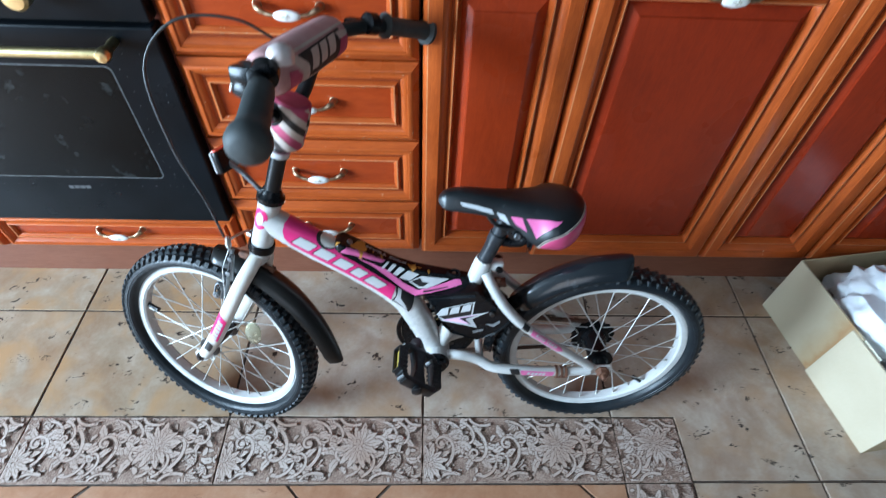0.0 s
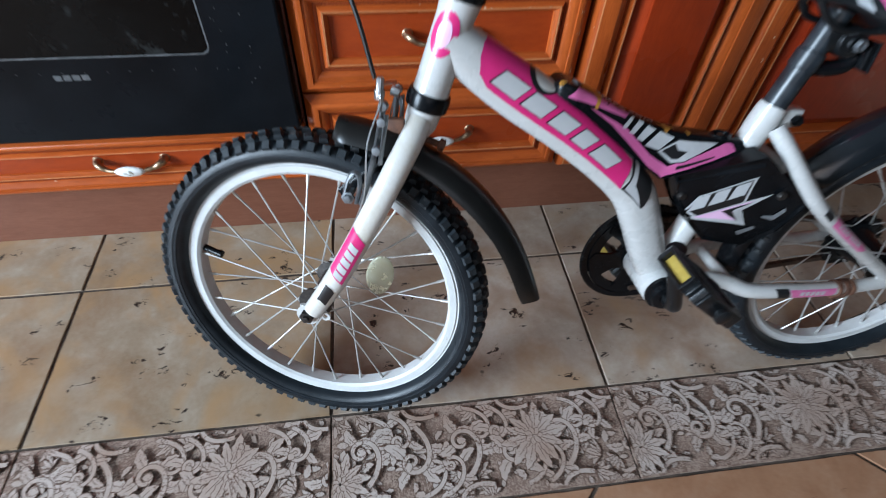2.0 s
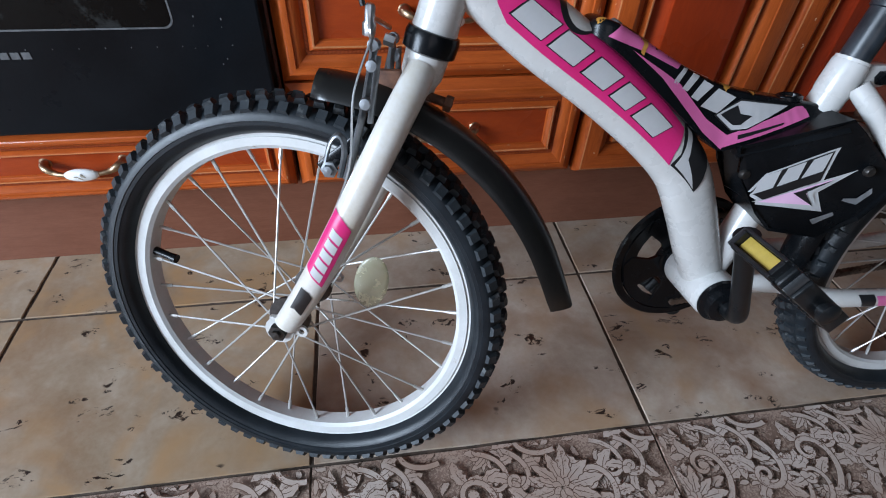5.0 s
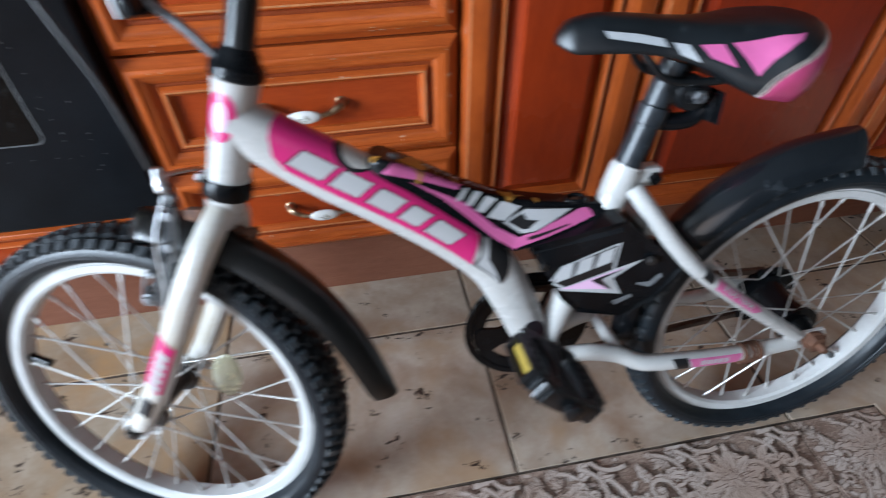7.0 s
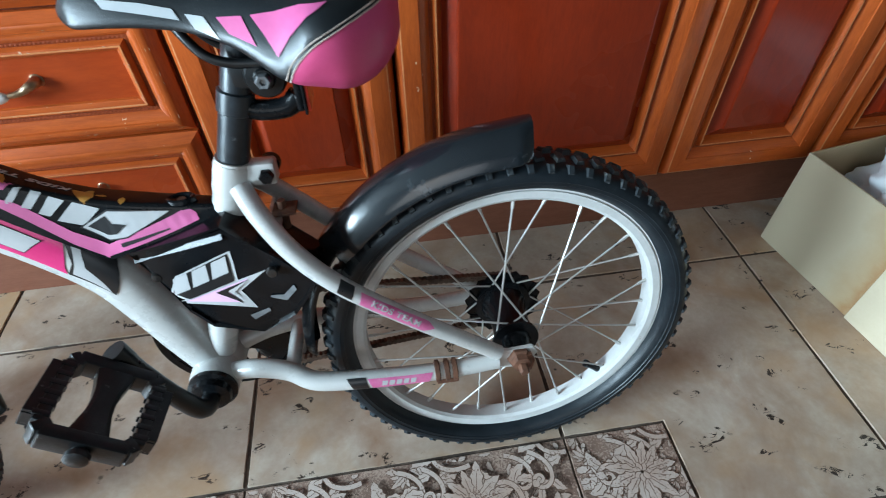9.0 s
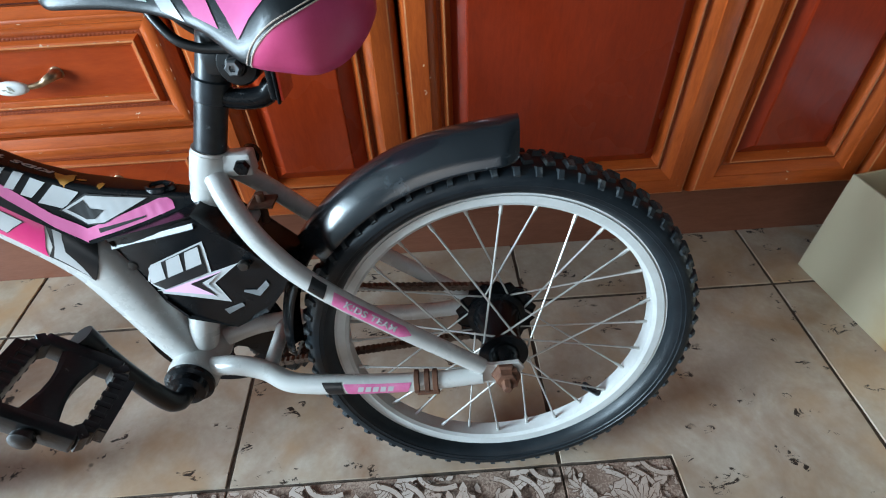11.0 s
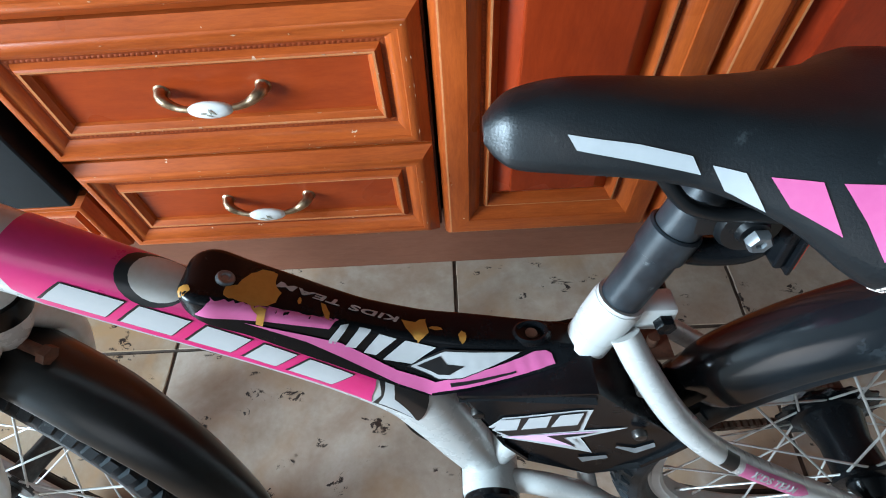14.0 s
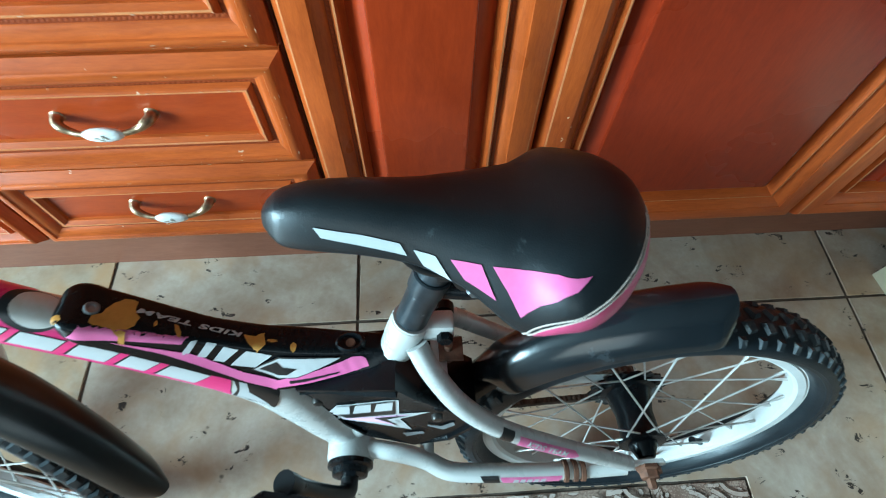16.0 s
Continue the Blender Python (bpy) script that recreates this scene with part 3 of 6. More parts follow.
def band(outer, inner, y, depth):
    bm = bmesh.new()
    rings(bm, [[(x, y + depth, z) for x, z in outer], [(x, y, z) for x, z in outer], [(x, y, z) for x, z in inner], [(x, y + depth, z) for x, z in inner]], caps=False)
    return bm


part("window_line", band(rounded(-0.932, -0.557, 0.397, 0.66, 0.012), rounded(-0.93, -0.559, 0.399, 0.658, 0.011), 0.8605, 0.0012), PRINT, odoor, "worn grey printed outline")
bm = bmesh.new()
prism(bm, rounded(-0.9295, -0.5595, 0.3995, 0.6575, 0.011), 0.0006, Matrix.Translation((0, 0.8604, 0)))
part("window_pane", bm, OVEN_GLASS, odoor, "dusty dark glass")
bm = bmesh.new()
for k in range(4):
    prism(bm, [(-0.772 + 0.012 * k, 0.365), (-0.7625 + 0.012 * k, 0.365), (-0.7625 + 0.012 * k, 0.373), (-0.772 + 0.012 * k, 0.373)], 0.0006, Matrix.Translation((0, 0.8603, 0)))
part("maker_mark", bm, PRINT, odoor, "small grey printed mark")
bm = bmesh.new()
rng = random.Random(4)
for x in np.arange(-0.99, -0.48, 0.029):
    for z in (0.376, 0.684):
        bmesh.ops.create_icosphere(bm, subdivisions=1, radius=0.0008, matrix=Matrix.Translation((x, 0.8603, z)) @ Matrix.Diagonal((1, 0.4, 1.3, 1)))
for z in np.arange(0.4, 0.66, 0.03):
    for x in (-0.953, -0.536):
        bmesh.ops.create_icosphere(bm, subdivisions=1, radius=0.0008, matrix=Matrix.Translation((x, 0.8603, z)) @ Matrix.Diagonal((1, 0.4, 1.3, 1)))
for k in range(15):
    bmesh.ops.create_icosphere(bm, subdivisions=1, radius=rng.uniform(0.0005, 0.0011), matrix=Matrix.Translation((rng.uniform(-0.55, -0.465), 0.8603, rng.uniform(0.29, 0.68))) @ Matrix.Diagonal((1, 0.4, 1.6, 1)))
tagged(part("enamel_dots", bm, PRINT, odoor, "row of small grey dots"), kind="stuff")
bm = bmesh.new()
tube(bm, [(-0.955, 0.818, 0.707), (-0.529, 0.818, 0.707)], 0.0085, 16)
bar_handle = part("bar_handle", bm, BRASS, odoor, "pale brass bar handle")
for x in (-0.955, -0.529):
    part("handle_post", lathed([(0.008, 0.043), (0.0085, 0.035), (0.0075, 0.016), (0.0115, 0.004), (0.0125, -0.006), (0.0095, -0.0125), (0.0001, -0.014)], 18, m=Matrix.Translation((x, 0.818, 0.707))), BRASS, bar_handle)
panel_top = part("control_panel", boxed(-1.026, -0.4575, 0.864, 0.8995, 0.738, 0.856, 0.003), BLACK_ENAMEL, oven, "black control panel")
for x in (-0.86, -0.745, -0.629):
    part("knob", lathed([(0.012, 0.03), (0.012, 0.012), (0.019, 0.01), (0.02, -0.008), (0.016, -0.013), (0.0001, -0.014)], 22, m=Matrix.Translation((x, 0.834, 0.79))), BRASS, panel_top, "brass knob")

# ---- the box beside the units ----
carton = thing("cardboard_box", "open cream cardboard box with a brown water stain, on the floor", "box")
BOXM = Matrix.Translation((0.939, 0.825, 0)) @ Matrix.Rotation(math.atan2(0.061, 0.408), 4, "Z")
carton.matrix_basis = BOXM
BW, BL, BH = 0.34, 0.412, 0.196


def leaf_panel(name, x0, x1, y0, y1, z0, z1, mat_, label=""):
    return part(name, boxed(x0, x1, y0, y1, z0, z1, 0.0012), mat_, carton, label)


leaf_panel("bottom", 0.004, BW - 0.004, -BL + 0.004, -0.004, 0.0, 0.004, CARD)
m, t, b = nodes_of("stained_cardboard_side")
v = coords(t)
sep = t.nodes.new("ShaderNodeSeparateXYZ")
t.links.new(v, sep.inputs[0])
wob = t.nodes.new("ShaderNodeMath")
wob.operation, wob.inputs[1].default_value = "MULTIPLY_ADD", 0.07
t.links.new(noise_tex(t, v, 13, 5), wob.inputs[0])
t.links.new(sep.outputs[1], wob.inputs[2])
rg = t.nodes.new("ShaderNodeMapRange")
rg.inputs[1].default_value, rg.inputs[2].default_value = -0.205, -0.06
t.links.new(wob.outputs[0], rg.inputs[0])
col = ramp(t, rg.outputs[0], [(0.0, (0.46, 0.385, 0.265)), (0.16, (0.43, 0.33, 0.2)), (0.3, (0.33, 0.185, 0.08)), (0.42, (0.38, 0.275, 0.155)), (0.75, (0.46, 0.385, 0.265))])
t.links.new(col, b.inputs["Base Color"])
b.inputs["Roughness"].default_value = 0.72
bump(t, b, noise_tex(t, v, 60, 5), 0.2, 0.001)
leaf_panel("side", 0.0, 0.004, -BL * 0.56, 0.0, 0.0, BH, m, "cream side with a brown water stain")
leaf_panel("overlap_side", -0.0045, -0.0006, -BL, -BL * 0.49, 0.0, BH - 0.004, CARD_OUT, "paler overlapping side")
leaf_panel("far_side", 0.004, BW, -0.004, 0.0, 0.0, BH, CARD)
leaf_panel("right_side", BW, BW + 0.004, -BL, 0.0, 0.0, BH, CARD)
leaf_panel("near_side", 0.0005, BW, -BL, -BL + 0.004, 0.0, BH - 0.003, CARD)


def crumpled(rx, ry, rz, seed, amount, scale, sub=5, low=None):
    bm = bmesh.new()
    bmesh.ops.create_icosphere(bm, subdivisions=sub, radius=1)
    for vv in bm.verts:
        p = vv.co.copy()
        d = noise.fractal(p * scale + Vector((seed, 0, seed)), 0.9, 2.1, 5) + 0.6 * abs(noise.noise(p * scale * 2.3 + Vector((0, seed, 0))))
        p *= 1 + amount * d
        p = Vector((p.x * rx, p.y * ry, p.z * rz))
        if low is not None:
            p.z = max(p.z, low)
        vv.co = p
    return bm


bag = finish("plastic_bag", crumpled(0.122, 0.16, 0.11, 3.0, 0.3, 1.7, 5, -0.1), BAG, angle=60, m=BOXM @ Matrix.Translation((0.148, -0.195, 0.149)))
tagged(bag, "crumpled white plastic bag stuffed in the cardboard box", "bag")
tub = thing("plastic_tub", "cream plastic tub lying in the cardboard box", "tub", BOXM @ Matrix.Translation((0.25, -0.12, 0.085)))
part("body", lathed([(0.0001, 0.0), (0.068, 0.0), (0.072, 0.004), (0.078, 0.1), (0.081, 0.104), (0.081, 0.11), (0.07, 0.112), (0.0001, 0.112)], 32, m=Matrix.Rotation(radians(90), 4, "X") @ Matrix.Translation((0, 0.0, 0))), CREAM, tub)
clutter = finish("dark_rag", crumpled(0.03, 0.05, 0.07, 9.0, 0.4, 2.0, 3, -0.07), DARK_STUFF, m=BOXM @ Matrix.Translation((0.04, -0.075, 0.0745)))
tagged(clutter, "dark crumpled rag in the corner of the cardboard box", "rag")
tag = finish("printed_label", boxed(0, 0.0008, -0.036, 0.036, 0.0, 0.05, 0.0002), CREAM, m=BOXM @ Matrix.Translation((0.0048, -0.245, 0.145)))
tagged(tag, "small cream printed label inside the cardboard box", "label")
bm = bmesh.new()
for k in range(4):
    box(bm, 0.0009, 0.0013, -0.026 + 0.014 * k, -0.016 + 0.014 * k, 0.026, 0.04)
part("print_bar", bm, BLACK_STICKER, tag, "dark printed bars")


# ---- the bicycle ----
# Its own axes: x towards the back wheel, y towards the units, z up in the leaning frame's plane.
ex = Vector((1, -0.008, 0)).normalized()
ez = Vector((0, math.sin(radians(10.6)), math.cos(radians(10.6))))
ez = (ez - ez.dot(ex) * ex).normalized()
ey = ez.cross(ex)
BIKE = Matrix(((ex.x, ey.x, ez.x, 0), (ex.y, ey.y, ez.y, 0.5255), (ex.z, ey.z, ez.z, 0.0), (0, 0, 0, 1)))
bike = thing("bicycle", "white and magenta child's bicycle leaning against the kitchen units", "bicycle", BIKE)

# the steering axis and the turned front end
HEAD_LOW = Vector((-0.289, 0, 0.47))
AX = Vector((0.313, 0, 0.95)).normalized()
FW = Vector((-AX.z, 0, AX.x))
STEER = Matrix.Translation(HEAD_LOW) @ Matrix.Rotation(radians(-18), 4, AX) @ Matrix.Translation(-HEAD_LOW)


def fk(d, f, y):
    """A point of the unturned front end: down the steering axis, forward of it, sideways."""
    return HEAD_LOW - d * AX + f * FW + Vector((0, y, 0))


def turned(bm):
    bmesh.ops.transform(bm, matrix=STEER, verts=bm.verts)
    return bm


class Skin:
    """An oval tube along a line in the frame's plane, that stickers can be laid on."""

    def __init__(self, stations, per=8, power=2.3):
        rows = glide(stations, per)
        self.p = [Vector(r[:3]) for r in rows]
        self.h, self.w = [float(r[3]) for r in rows], [float(r[4]) for r in rows]
        self.s = [0.0]
        for a, b in zip(self.p, self.p[1:]):
            self.s.append(self.s[-1] + (b - a).length)
        self.power = power

    def at(self, s, deg, off=0.0):
        i = max(0, min(len(self.s) - 2, sum(1 for q in self.s if q <= s) - 1))
        u = (s - self.s[i]) / (self.s[i + 1] - self.s[i])
        c = self.p[i].lerp(self.p[i + 1], u)
        d = (self.p[min(i + 2, len(self.p) - 1)] - self.p[max(i - 1, 0)]).normalized()
        lat = Vector((0, 1, 0)) if abs(d.y) < 0.9 else Vector((-1, 0, 0))
        lat = (lat - lat.dot(d) * d).normalized()
        nrm = lat.cross(d).normalized()
        if nrm.z < 0:
            nrm = -nrm
        h, w = self.h[i] + u * (self.h[i + 1] - self.h[i]) + off, self.w[i] + u * (self.w[i + 1] - self.w[i]) + off
        ca, sa = math.cos(radians(deg)), math.sin(radians(deg))
        k = 2 / self.power
        return c + nrm * h * math.copysign(abs(ca) ** k, ca) - lat * w * math.copysign(abs(sa) ** k, sa)

    def mesh(self, n=28, m=None):
        bm = bmesh.new()
        rings(bm, [[self.at(s, 360 * k / n) for k in range(n)] for s in self.s])
        if m is not None:
            bmesh.ops.transform(bm, matrix=m, verts=bm.verts)
        return bm

    def patch(self, poly, off=0.0006, m=None, ds=0.008, da=9.0):
        """A sticker: an outline in (metres along, degrees round)."""
        bm = bmesh.new()
        bm.faces.new([bm.verts.new((s, a / 1000, 0)) for s, a in poly])
        lo, hi = min(s for s, a in poly), max(s for s, a in poly)
        for q in np.arange(lo + ds, hi, ds):
            bmesh.ops.bisect_plane(bm, geom=bm.verts[:] + bm.edges[:] + bm.faces[:], plane_co=(q, 0, 0), plane_no=(1, 0, 0))
        lo, hi = min(a for s, a in poly), max(a for s, a in poly)
        for q in np.arange(lo + da, hi, da):
            bmesh.ops.bisect_plane(bm, geom=bm.verts[:] + bm.edges[:] + bm.faces[:], plane_co=(0, q / 1000, 0), plane_no=(0, 1, 0))
        for v in bm.verts:
            v.co = self.at(v.co.x, v.co.y * 1000, off)
        if m is not None:
            bmesh.ops.transform(bm, matrix=m, verts=bm.verts)
        return bm


def slanted(s0, s1, a0, a1, lean):
    """A leaning block, as (metres along, degrees round)."""
    return [(s0, a0), (s1, a0), (s1 - lean, a1), (s0 - lean, a1)]


# main tube
MAIN = Skin([(-0.268, 0, 0.54, 0.022, 0.0195), (-0.239, 0, 0.516, 0.0255, 0.0195), (-0.193, 0, 0.482, 0.0285, 0.0187), (-0.1325, 0, 0.4395, 0.0285, 0.0187), (-0.076, 0, 0.3935, 0.0275, 0.0187), (-0.037, 0, 0.352, 0.0265, 0.0192), (-0.013, 0, 0.305, 0.0255, 0.0205), (0.006, 0, 0.26, 0.0242, 0.0215), (0.023, 0, 0.222, 0.022, 0.022)])
main = part("main_tube", MAIN.mesh(), WHITE_PAINT, bike, "white main tube with magenta stickers", 50)
part("sticker", MAIN.patch([(0.034, -55), (0.03, 0), (0.028, 45), (0.032, 75), (0.042, 98), (0.058, 112), (0.15, 112), (0.27, 108), (0.263, 90), (0.252, 45), (0.13, 20), (0.105, 0), (0.1, -55)]), PINK, main, "magenta sticker")
part("sticker", MAIN.patch([(0.247, 24), (0.256, 55), (0.268, 84), (0.27, 106), (0.314, 93), (0.303, 60), (0.292, 24)], 0.0009), BLACK_STICKER, main, "black pointed sticker")
part("sticker", MAIN.patch([(0.2545, 34), (0.2625, 34), (0.2715, 62), (0.2785, 80), (0.31, 93), (0.2735, 100), (0.27, 84), (0.263, 60)], 0.0012), WHITE_STICKER, main, "white pointed sticker")
for s0, s1 in ((0.063, 0.0955), (0.1035, 0.132), (0.1415, 0.168), (0.1765, 0.198), (0.207, 0.239)):
    part("sticker", MAIN.patch(slanted(s0 - 0.0012, s1 + 0.0012, 64.5, 99, 0.0078), 0.0009), BLACK_STICKER, main)
    part("sticker", MAIN.patch(slanted(s0, s1, 66, 97.5, 0.007), 0.0012), WHITE_STICKER, main, "white slanted block of the worn sticker")
# bare oval with a black rim ahead of the cover
part("sticker", MAIN.patch([(0.105 + 0.021 * math.cos(a), 18 + 46 * math.sin(a)) for a in np.linspace(0, 2 * math.pi, 25)[:-1]], 0.0010), BLACK_STICKER, main)
part("sticker", MAIN.patch([(0.108 + 0.017 * math.cos(a), 16 + 38 * math.sin(a)) for a in np.linspace(0, 2 * math.pi, 25)[:-1]], 0.0014), STAINED_PAINT, main, "bare yellowed oval")

# head tube with its rings
HT = HEAD_LOW + 0.006 * AX
HT2 = HEAD_LOW + 0.108 * AX
head = part("head_tube", lathed([(0.0205, 0), (0.0195, 0.006), (0.0185, 0.02), (0.0185, 0.085), (0.0195, 0.096), (0.0205, 0.102)], 32, m=along(HT, HT2)), WHITE_PAINT, bike)
part("headset_ring", lathed([(0.018, -0.007), (0.0222, -0.005), (0.0228, 0.006), (0.0215, 0.011), (0.018, 0.012)], 32, m=along(HT, HT2)), BLACK_PLASTIC, bike)
part("headset_ring", lathed([(0.02, 0.102), (0.0225, 0.104), (0.0225, 0.112), (0.018, 0.117), (0.0165, 0.122), (0.013, 0.128)], 32, m=along(HT, HT2)), BLACK_PLASTIC, bike)
HSKIN = Skin([(*(HT + 0.01 * AX), 0.0186, 0.0186), (*(HT + 0.05 * AX), 0.0186, 0.0186), (*(HT + 0.095 * AX), 0.0186, 0.0186)], 6, 2.0)
part("sticker", HSKIN.patch([(0.061 + 0.022 * math.cos(a), 62 + 42 * math.sin(a)) for a in np.linspace(0, 2 * math.pi, 25)[:-1]], 0.0005), PINK, head, "pink oval badge")
part("sticker", HSKIN.patch([(0.061 + 0.013 * math.cos(a), 62 + 22 * math.sin(a)) for a in np.linspace(0, 2 * math.pi, 25)[:-1]], 0.0009), PALE_PINK, head)

def words(text, size, m, material, parent, label):
    cu = bpy.data.curves.new("words", "FONT")
    cu.body, cu.size, cu.align_x, cu.align_y, cu.space_character, cu.extrude = text, size, "CENTER", "CENTER", 1.1, 0.00015
    cu.offset = size * 0.028
    tmp = bpy.data.objects.new("words", cu)
    me = bpy.data.meshes.new_from_object(tmp)
    bpy.data.objects.remove(tmp)
    bpy.data.curves.remove(cu)
    me.materials.append(material)
    ob = new("lettering", me)
    ob.parent, ob.matrix_basis = parent, m
    return tagged(ob, label)


# seat tube, bottom bracket and stays
BB = Vector((0.026, 0, 0.212))
SEAT_LOW, SEAT_TOP = Vector((0.034, 0, 0.235)), Vector((0.1065, 0, 0.456))
part("seat_tube", tubed([SEAT_LOW, SEAT_TOP], 0.0158, 22), WHITE_PAINT, bike)
part("bottom_bracket", lathed([(0.021, -0.036), (0.0255, -0.035), (0.0265, -0.03), (0.0265, 0.03), (0.0255, 0.035), (0.021, 0.036)], 32, m=Matrix.Translation(BB)), WHITE_PAINT, bike)
for s in (-1, 1):
    part("bearing_cup", lathed([(0.0245, 0.035), (0.0255, 0.037), (0.0255, 0.041), (0.021, 0.043), (0.0195, 0.05), (0.0125, 0.052)], 30, m=Matrix.Translation(BB) @ Matrix.Diagonal((1, s, 1, 1))), BLACK_PLASTIC, bike)


def wrapped_words(skin, text, size, s0, deg, parent, label, turn=1):
    """Small flat letters laid round a tube, reading along it."""
    ob = words(text, size, Matrix(), WHITE_STICKER, parent, label)
    ob.data.update()
    for v in ob.data.vertices:
        v.co = skin.at(s0 + turn * v.co.x * 1.25, deg - turn * math.degrees(v.co.y / 0.0095), 0.0007 + max(0.0, v.co.z))
    return ob


for s in (-1, 1):
    y = -s
    up = [(0.109, 0.014 * s, 0.434), (0.122, 0.03 * s, 0.414), (0.147, 0.046 * s, 0.38), (0.185, 0.053 * s, 0.34), (0.25, 0.055 * s, 0.288), (0.335, 0.056 * s, 0.226)]
    STAY = Skin([(*p, r, r) for p, r in zip(up, (0.0098, 0.0098, 0.0096, 0.0093, 0.009, 0.0085))], 6, 2.0)
    stay = part("seat_stay", STAY.mesh(16), WHITE_PAINT, bike)
    low = [(0.03, 0.018 * s, 0.214), (0.075, 0.03 * s, 0.225), (0.11, 0.04 * s, 0.224), (0.14, 0.052 * s, 0.216), (0.2, 0.055 * s, 0.212), (0.272, 0.056 * s, 0.21), (0.335, 0.056 * s, 0.214)]
    CST = Skin([(*p, r, r) for p, r in zip(low, (0.0105, 0.0105, 0.0105, 0.0105, 0.0102, 0.0095, 0.009))], 6, 2.0)
    cst = part("chain_stay", CST.mesh(16), WHITE_PAINT, bike)
    bm = bmesh.new()
    prism(bm, [(0.322, 0.236), (0.345, 0.229), (0.372, 0.231), (0.378, 0.222), (0.372, 0.212), (0.35, 0.203), (0.322, 0.206)], 0.004, Matrix.Translation((0, 0.056 * s - 0.002, 0)))
    part("dropout", bm, WHITE_PAINT, bike)
    if s < 0:
        part("sticker", STAY.patch([(0.121, 20), (0.137, 20), (0.141, 105), (0.125, 105)], 0.0004), BLACK_STICKER, stay)
        part("sticker", STAY.patch([(0.145, 35), (0.222, 28), (0.231, 60), (0.221, 105), (0.15, 110)], 0.0004), FADED_PINK, stay, "scuffed pink sticker")
        wrapped_words(STAY, "KIDS TEAM", 0.0084, 0.187, 68, stay, "small white words KIDS TEAM")
        part("sticker", CST.patch([(0.148, 35), (0.168, 35), (0.172, 120), (0.156, 120)], 0.0004), BLACK_STICKER, cst)
        part("sticker", CST.patch([(0.17, 45), (0.24, 45), (0.235, 118), (0.176, 118)], 0.0004), FADED_PINK, cst, "scuffed pink sticker")
        for k in range(5):
            part("sticker", CST.patch(slanted(0.186 + 0.0076 * k, 0.1915 + 0.0076 * k, 62, 94, 0.0015), 0.0007), WHITE_STICKER, cst)
        bm = bmesh.new()
        for q in (0.264, 0.2745, 0.283):
            lathe(bm, [(0.0098, 0), (0.0122, 0.0008), (0.0122, 0.005), (0.0098, 0.006)], 18, m=along((q, -0.056, 0.2105), (q + 0.1, -0.056, 0.2125)))
        box(bm, 0.266, 0.29, -0.06, -0.05, 0.193, 0.2, 0.001)
        box(bm, 0.282, 0.326, -0.054, -0.046, 0.196, 0.202, 0.001)
        part("rusty_clamp", bm, RUST, bike, "rusted clamp on the chain stay")
part("stay_bridge", tubed([(0.128, -0.032, 0.392), (0.128, 0.032, 0.392)], 0.0075, 12), WHITE_PAINT, bike)
part("stay_bridge", tubed([(0.113, -0.038, 0.224), (0.113, 0.038, 0.224)], 0.008, 12), WHITE_PAINT, bike)
bm = bmesh.new()
box(bm, 0.128, 0.150, -0.012, 0.012, 0.399, 0.402, 0.0006)
tube(bm, [(0.137, 0, 0.38), (0.137, 0, 0.41)], 0.004, 10)
box(bm, 0.124, 0.134, -0.018, 0.018, 0.37, 0.386, 0.001)
part("mudguard_bracket", bm, RUST, bike, "rusted mudguard bracket")
part("axle_nut", lathed([(0.004, -0.082), (0.0055, -0.08), (0.0055, -0.072), (0.0105, -0.071), (0.0115, -0.064), (0.014, -0.062), (0.014, -0.0585)], 6, m=Matrix.Translation((0.358, 0, 0.2175))), RUST, bike, "rusted axle nut")
bm = bmesh.new()
prism(bm, [(0.352, 0.226), (0.369, 0.227), (0.373, 0.218), (0.37, 0.203), (0.36, 0.2), (0.354, 0.207)], 0.005, Matrix.Translation((0, -0.066, 0)))
part("rusty_tab", bm, RUST, bike, "rusted chain tensioner tab")

# seat clamp, post and saddle
SD = (SEAT_TOP - SEAT_LOW).normalized()
CL = SEAT_TOP - 0.03 * SD
bm = lathed([(0.0158, -0.004), (0.0163, -0.002), (0.0167, 0.002), (0.0167, 0.024), (0.0162, 0.027), (0.0142, 0.0278)], 28, m=along(CL, SEAT_TOP))
box(bm, 0.114, 0.141, -0.0095, 0.0095, 0.431, 0.452, 0.003)
clampo = part("seat_clamp", bm, WHITE_PAINT, bike, "white seat clamp")
part("clamp_bolt", lathed([(0.0001, -0.0165), (0.006, -0.016), (0.0068, -0.0145), (0.0068, -0.0097), (0.005, -0.009)], 6, m=Matrix.Translation((0.133, 0, 0.441))), BLACK_PLASTIC, clampo, "black clamp bolt")
part("clamp_bolt", lathed([(0.005, 0.012), (0.009, 0.0125), (0.0095, 0.02), (0.007, 0.023), (0.0001, 0.0235)], 14, m=Matrix.Translation((0.133, 0, 0.441))), BLACK_PLASTIC, clampo)
SD = Vector((0.2975, 0, 0.9547)).normalized()
P2 = SEAT_TOP + 0.104 * SD
part("seat_post", tubed([SEAT_TOP - 0.02 * SD, SEAT_TOP + 0.05 * SD, SEAT_TOP + 0.0505 * SD, P2], [0.0135, 0.0135, 0.0128, 0.0128], 22), POST, bike, "scuffed grey-black seat post")
part("post_sleeve", lathed([(0.0138, 0), (0.0152, 0.001), (0.0152, 0.018), (0.0138, 0.019)], 24, m=along(SEAT_TOP + 0.043 * SD, P2)), POST, bike)
bm = bmesh.new()
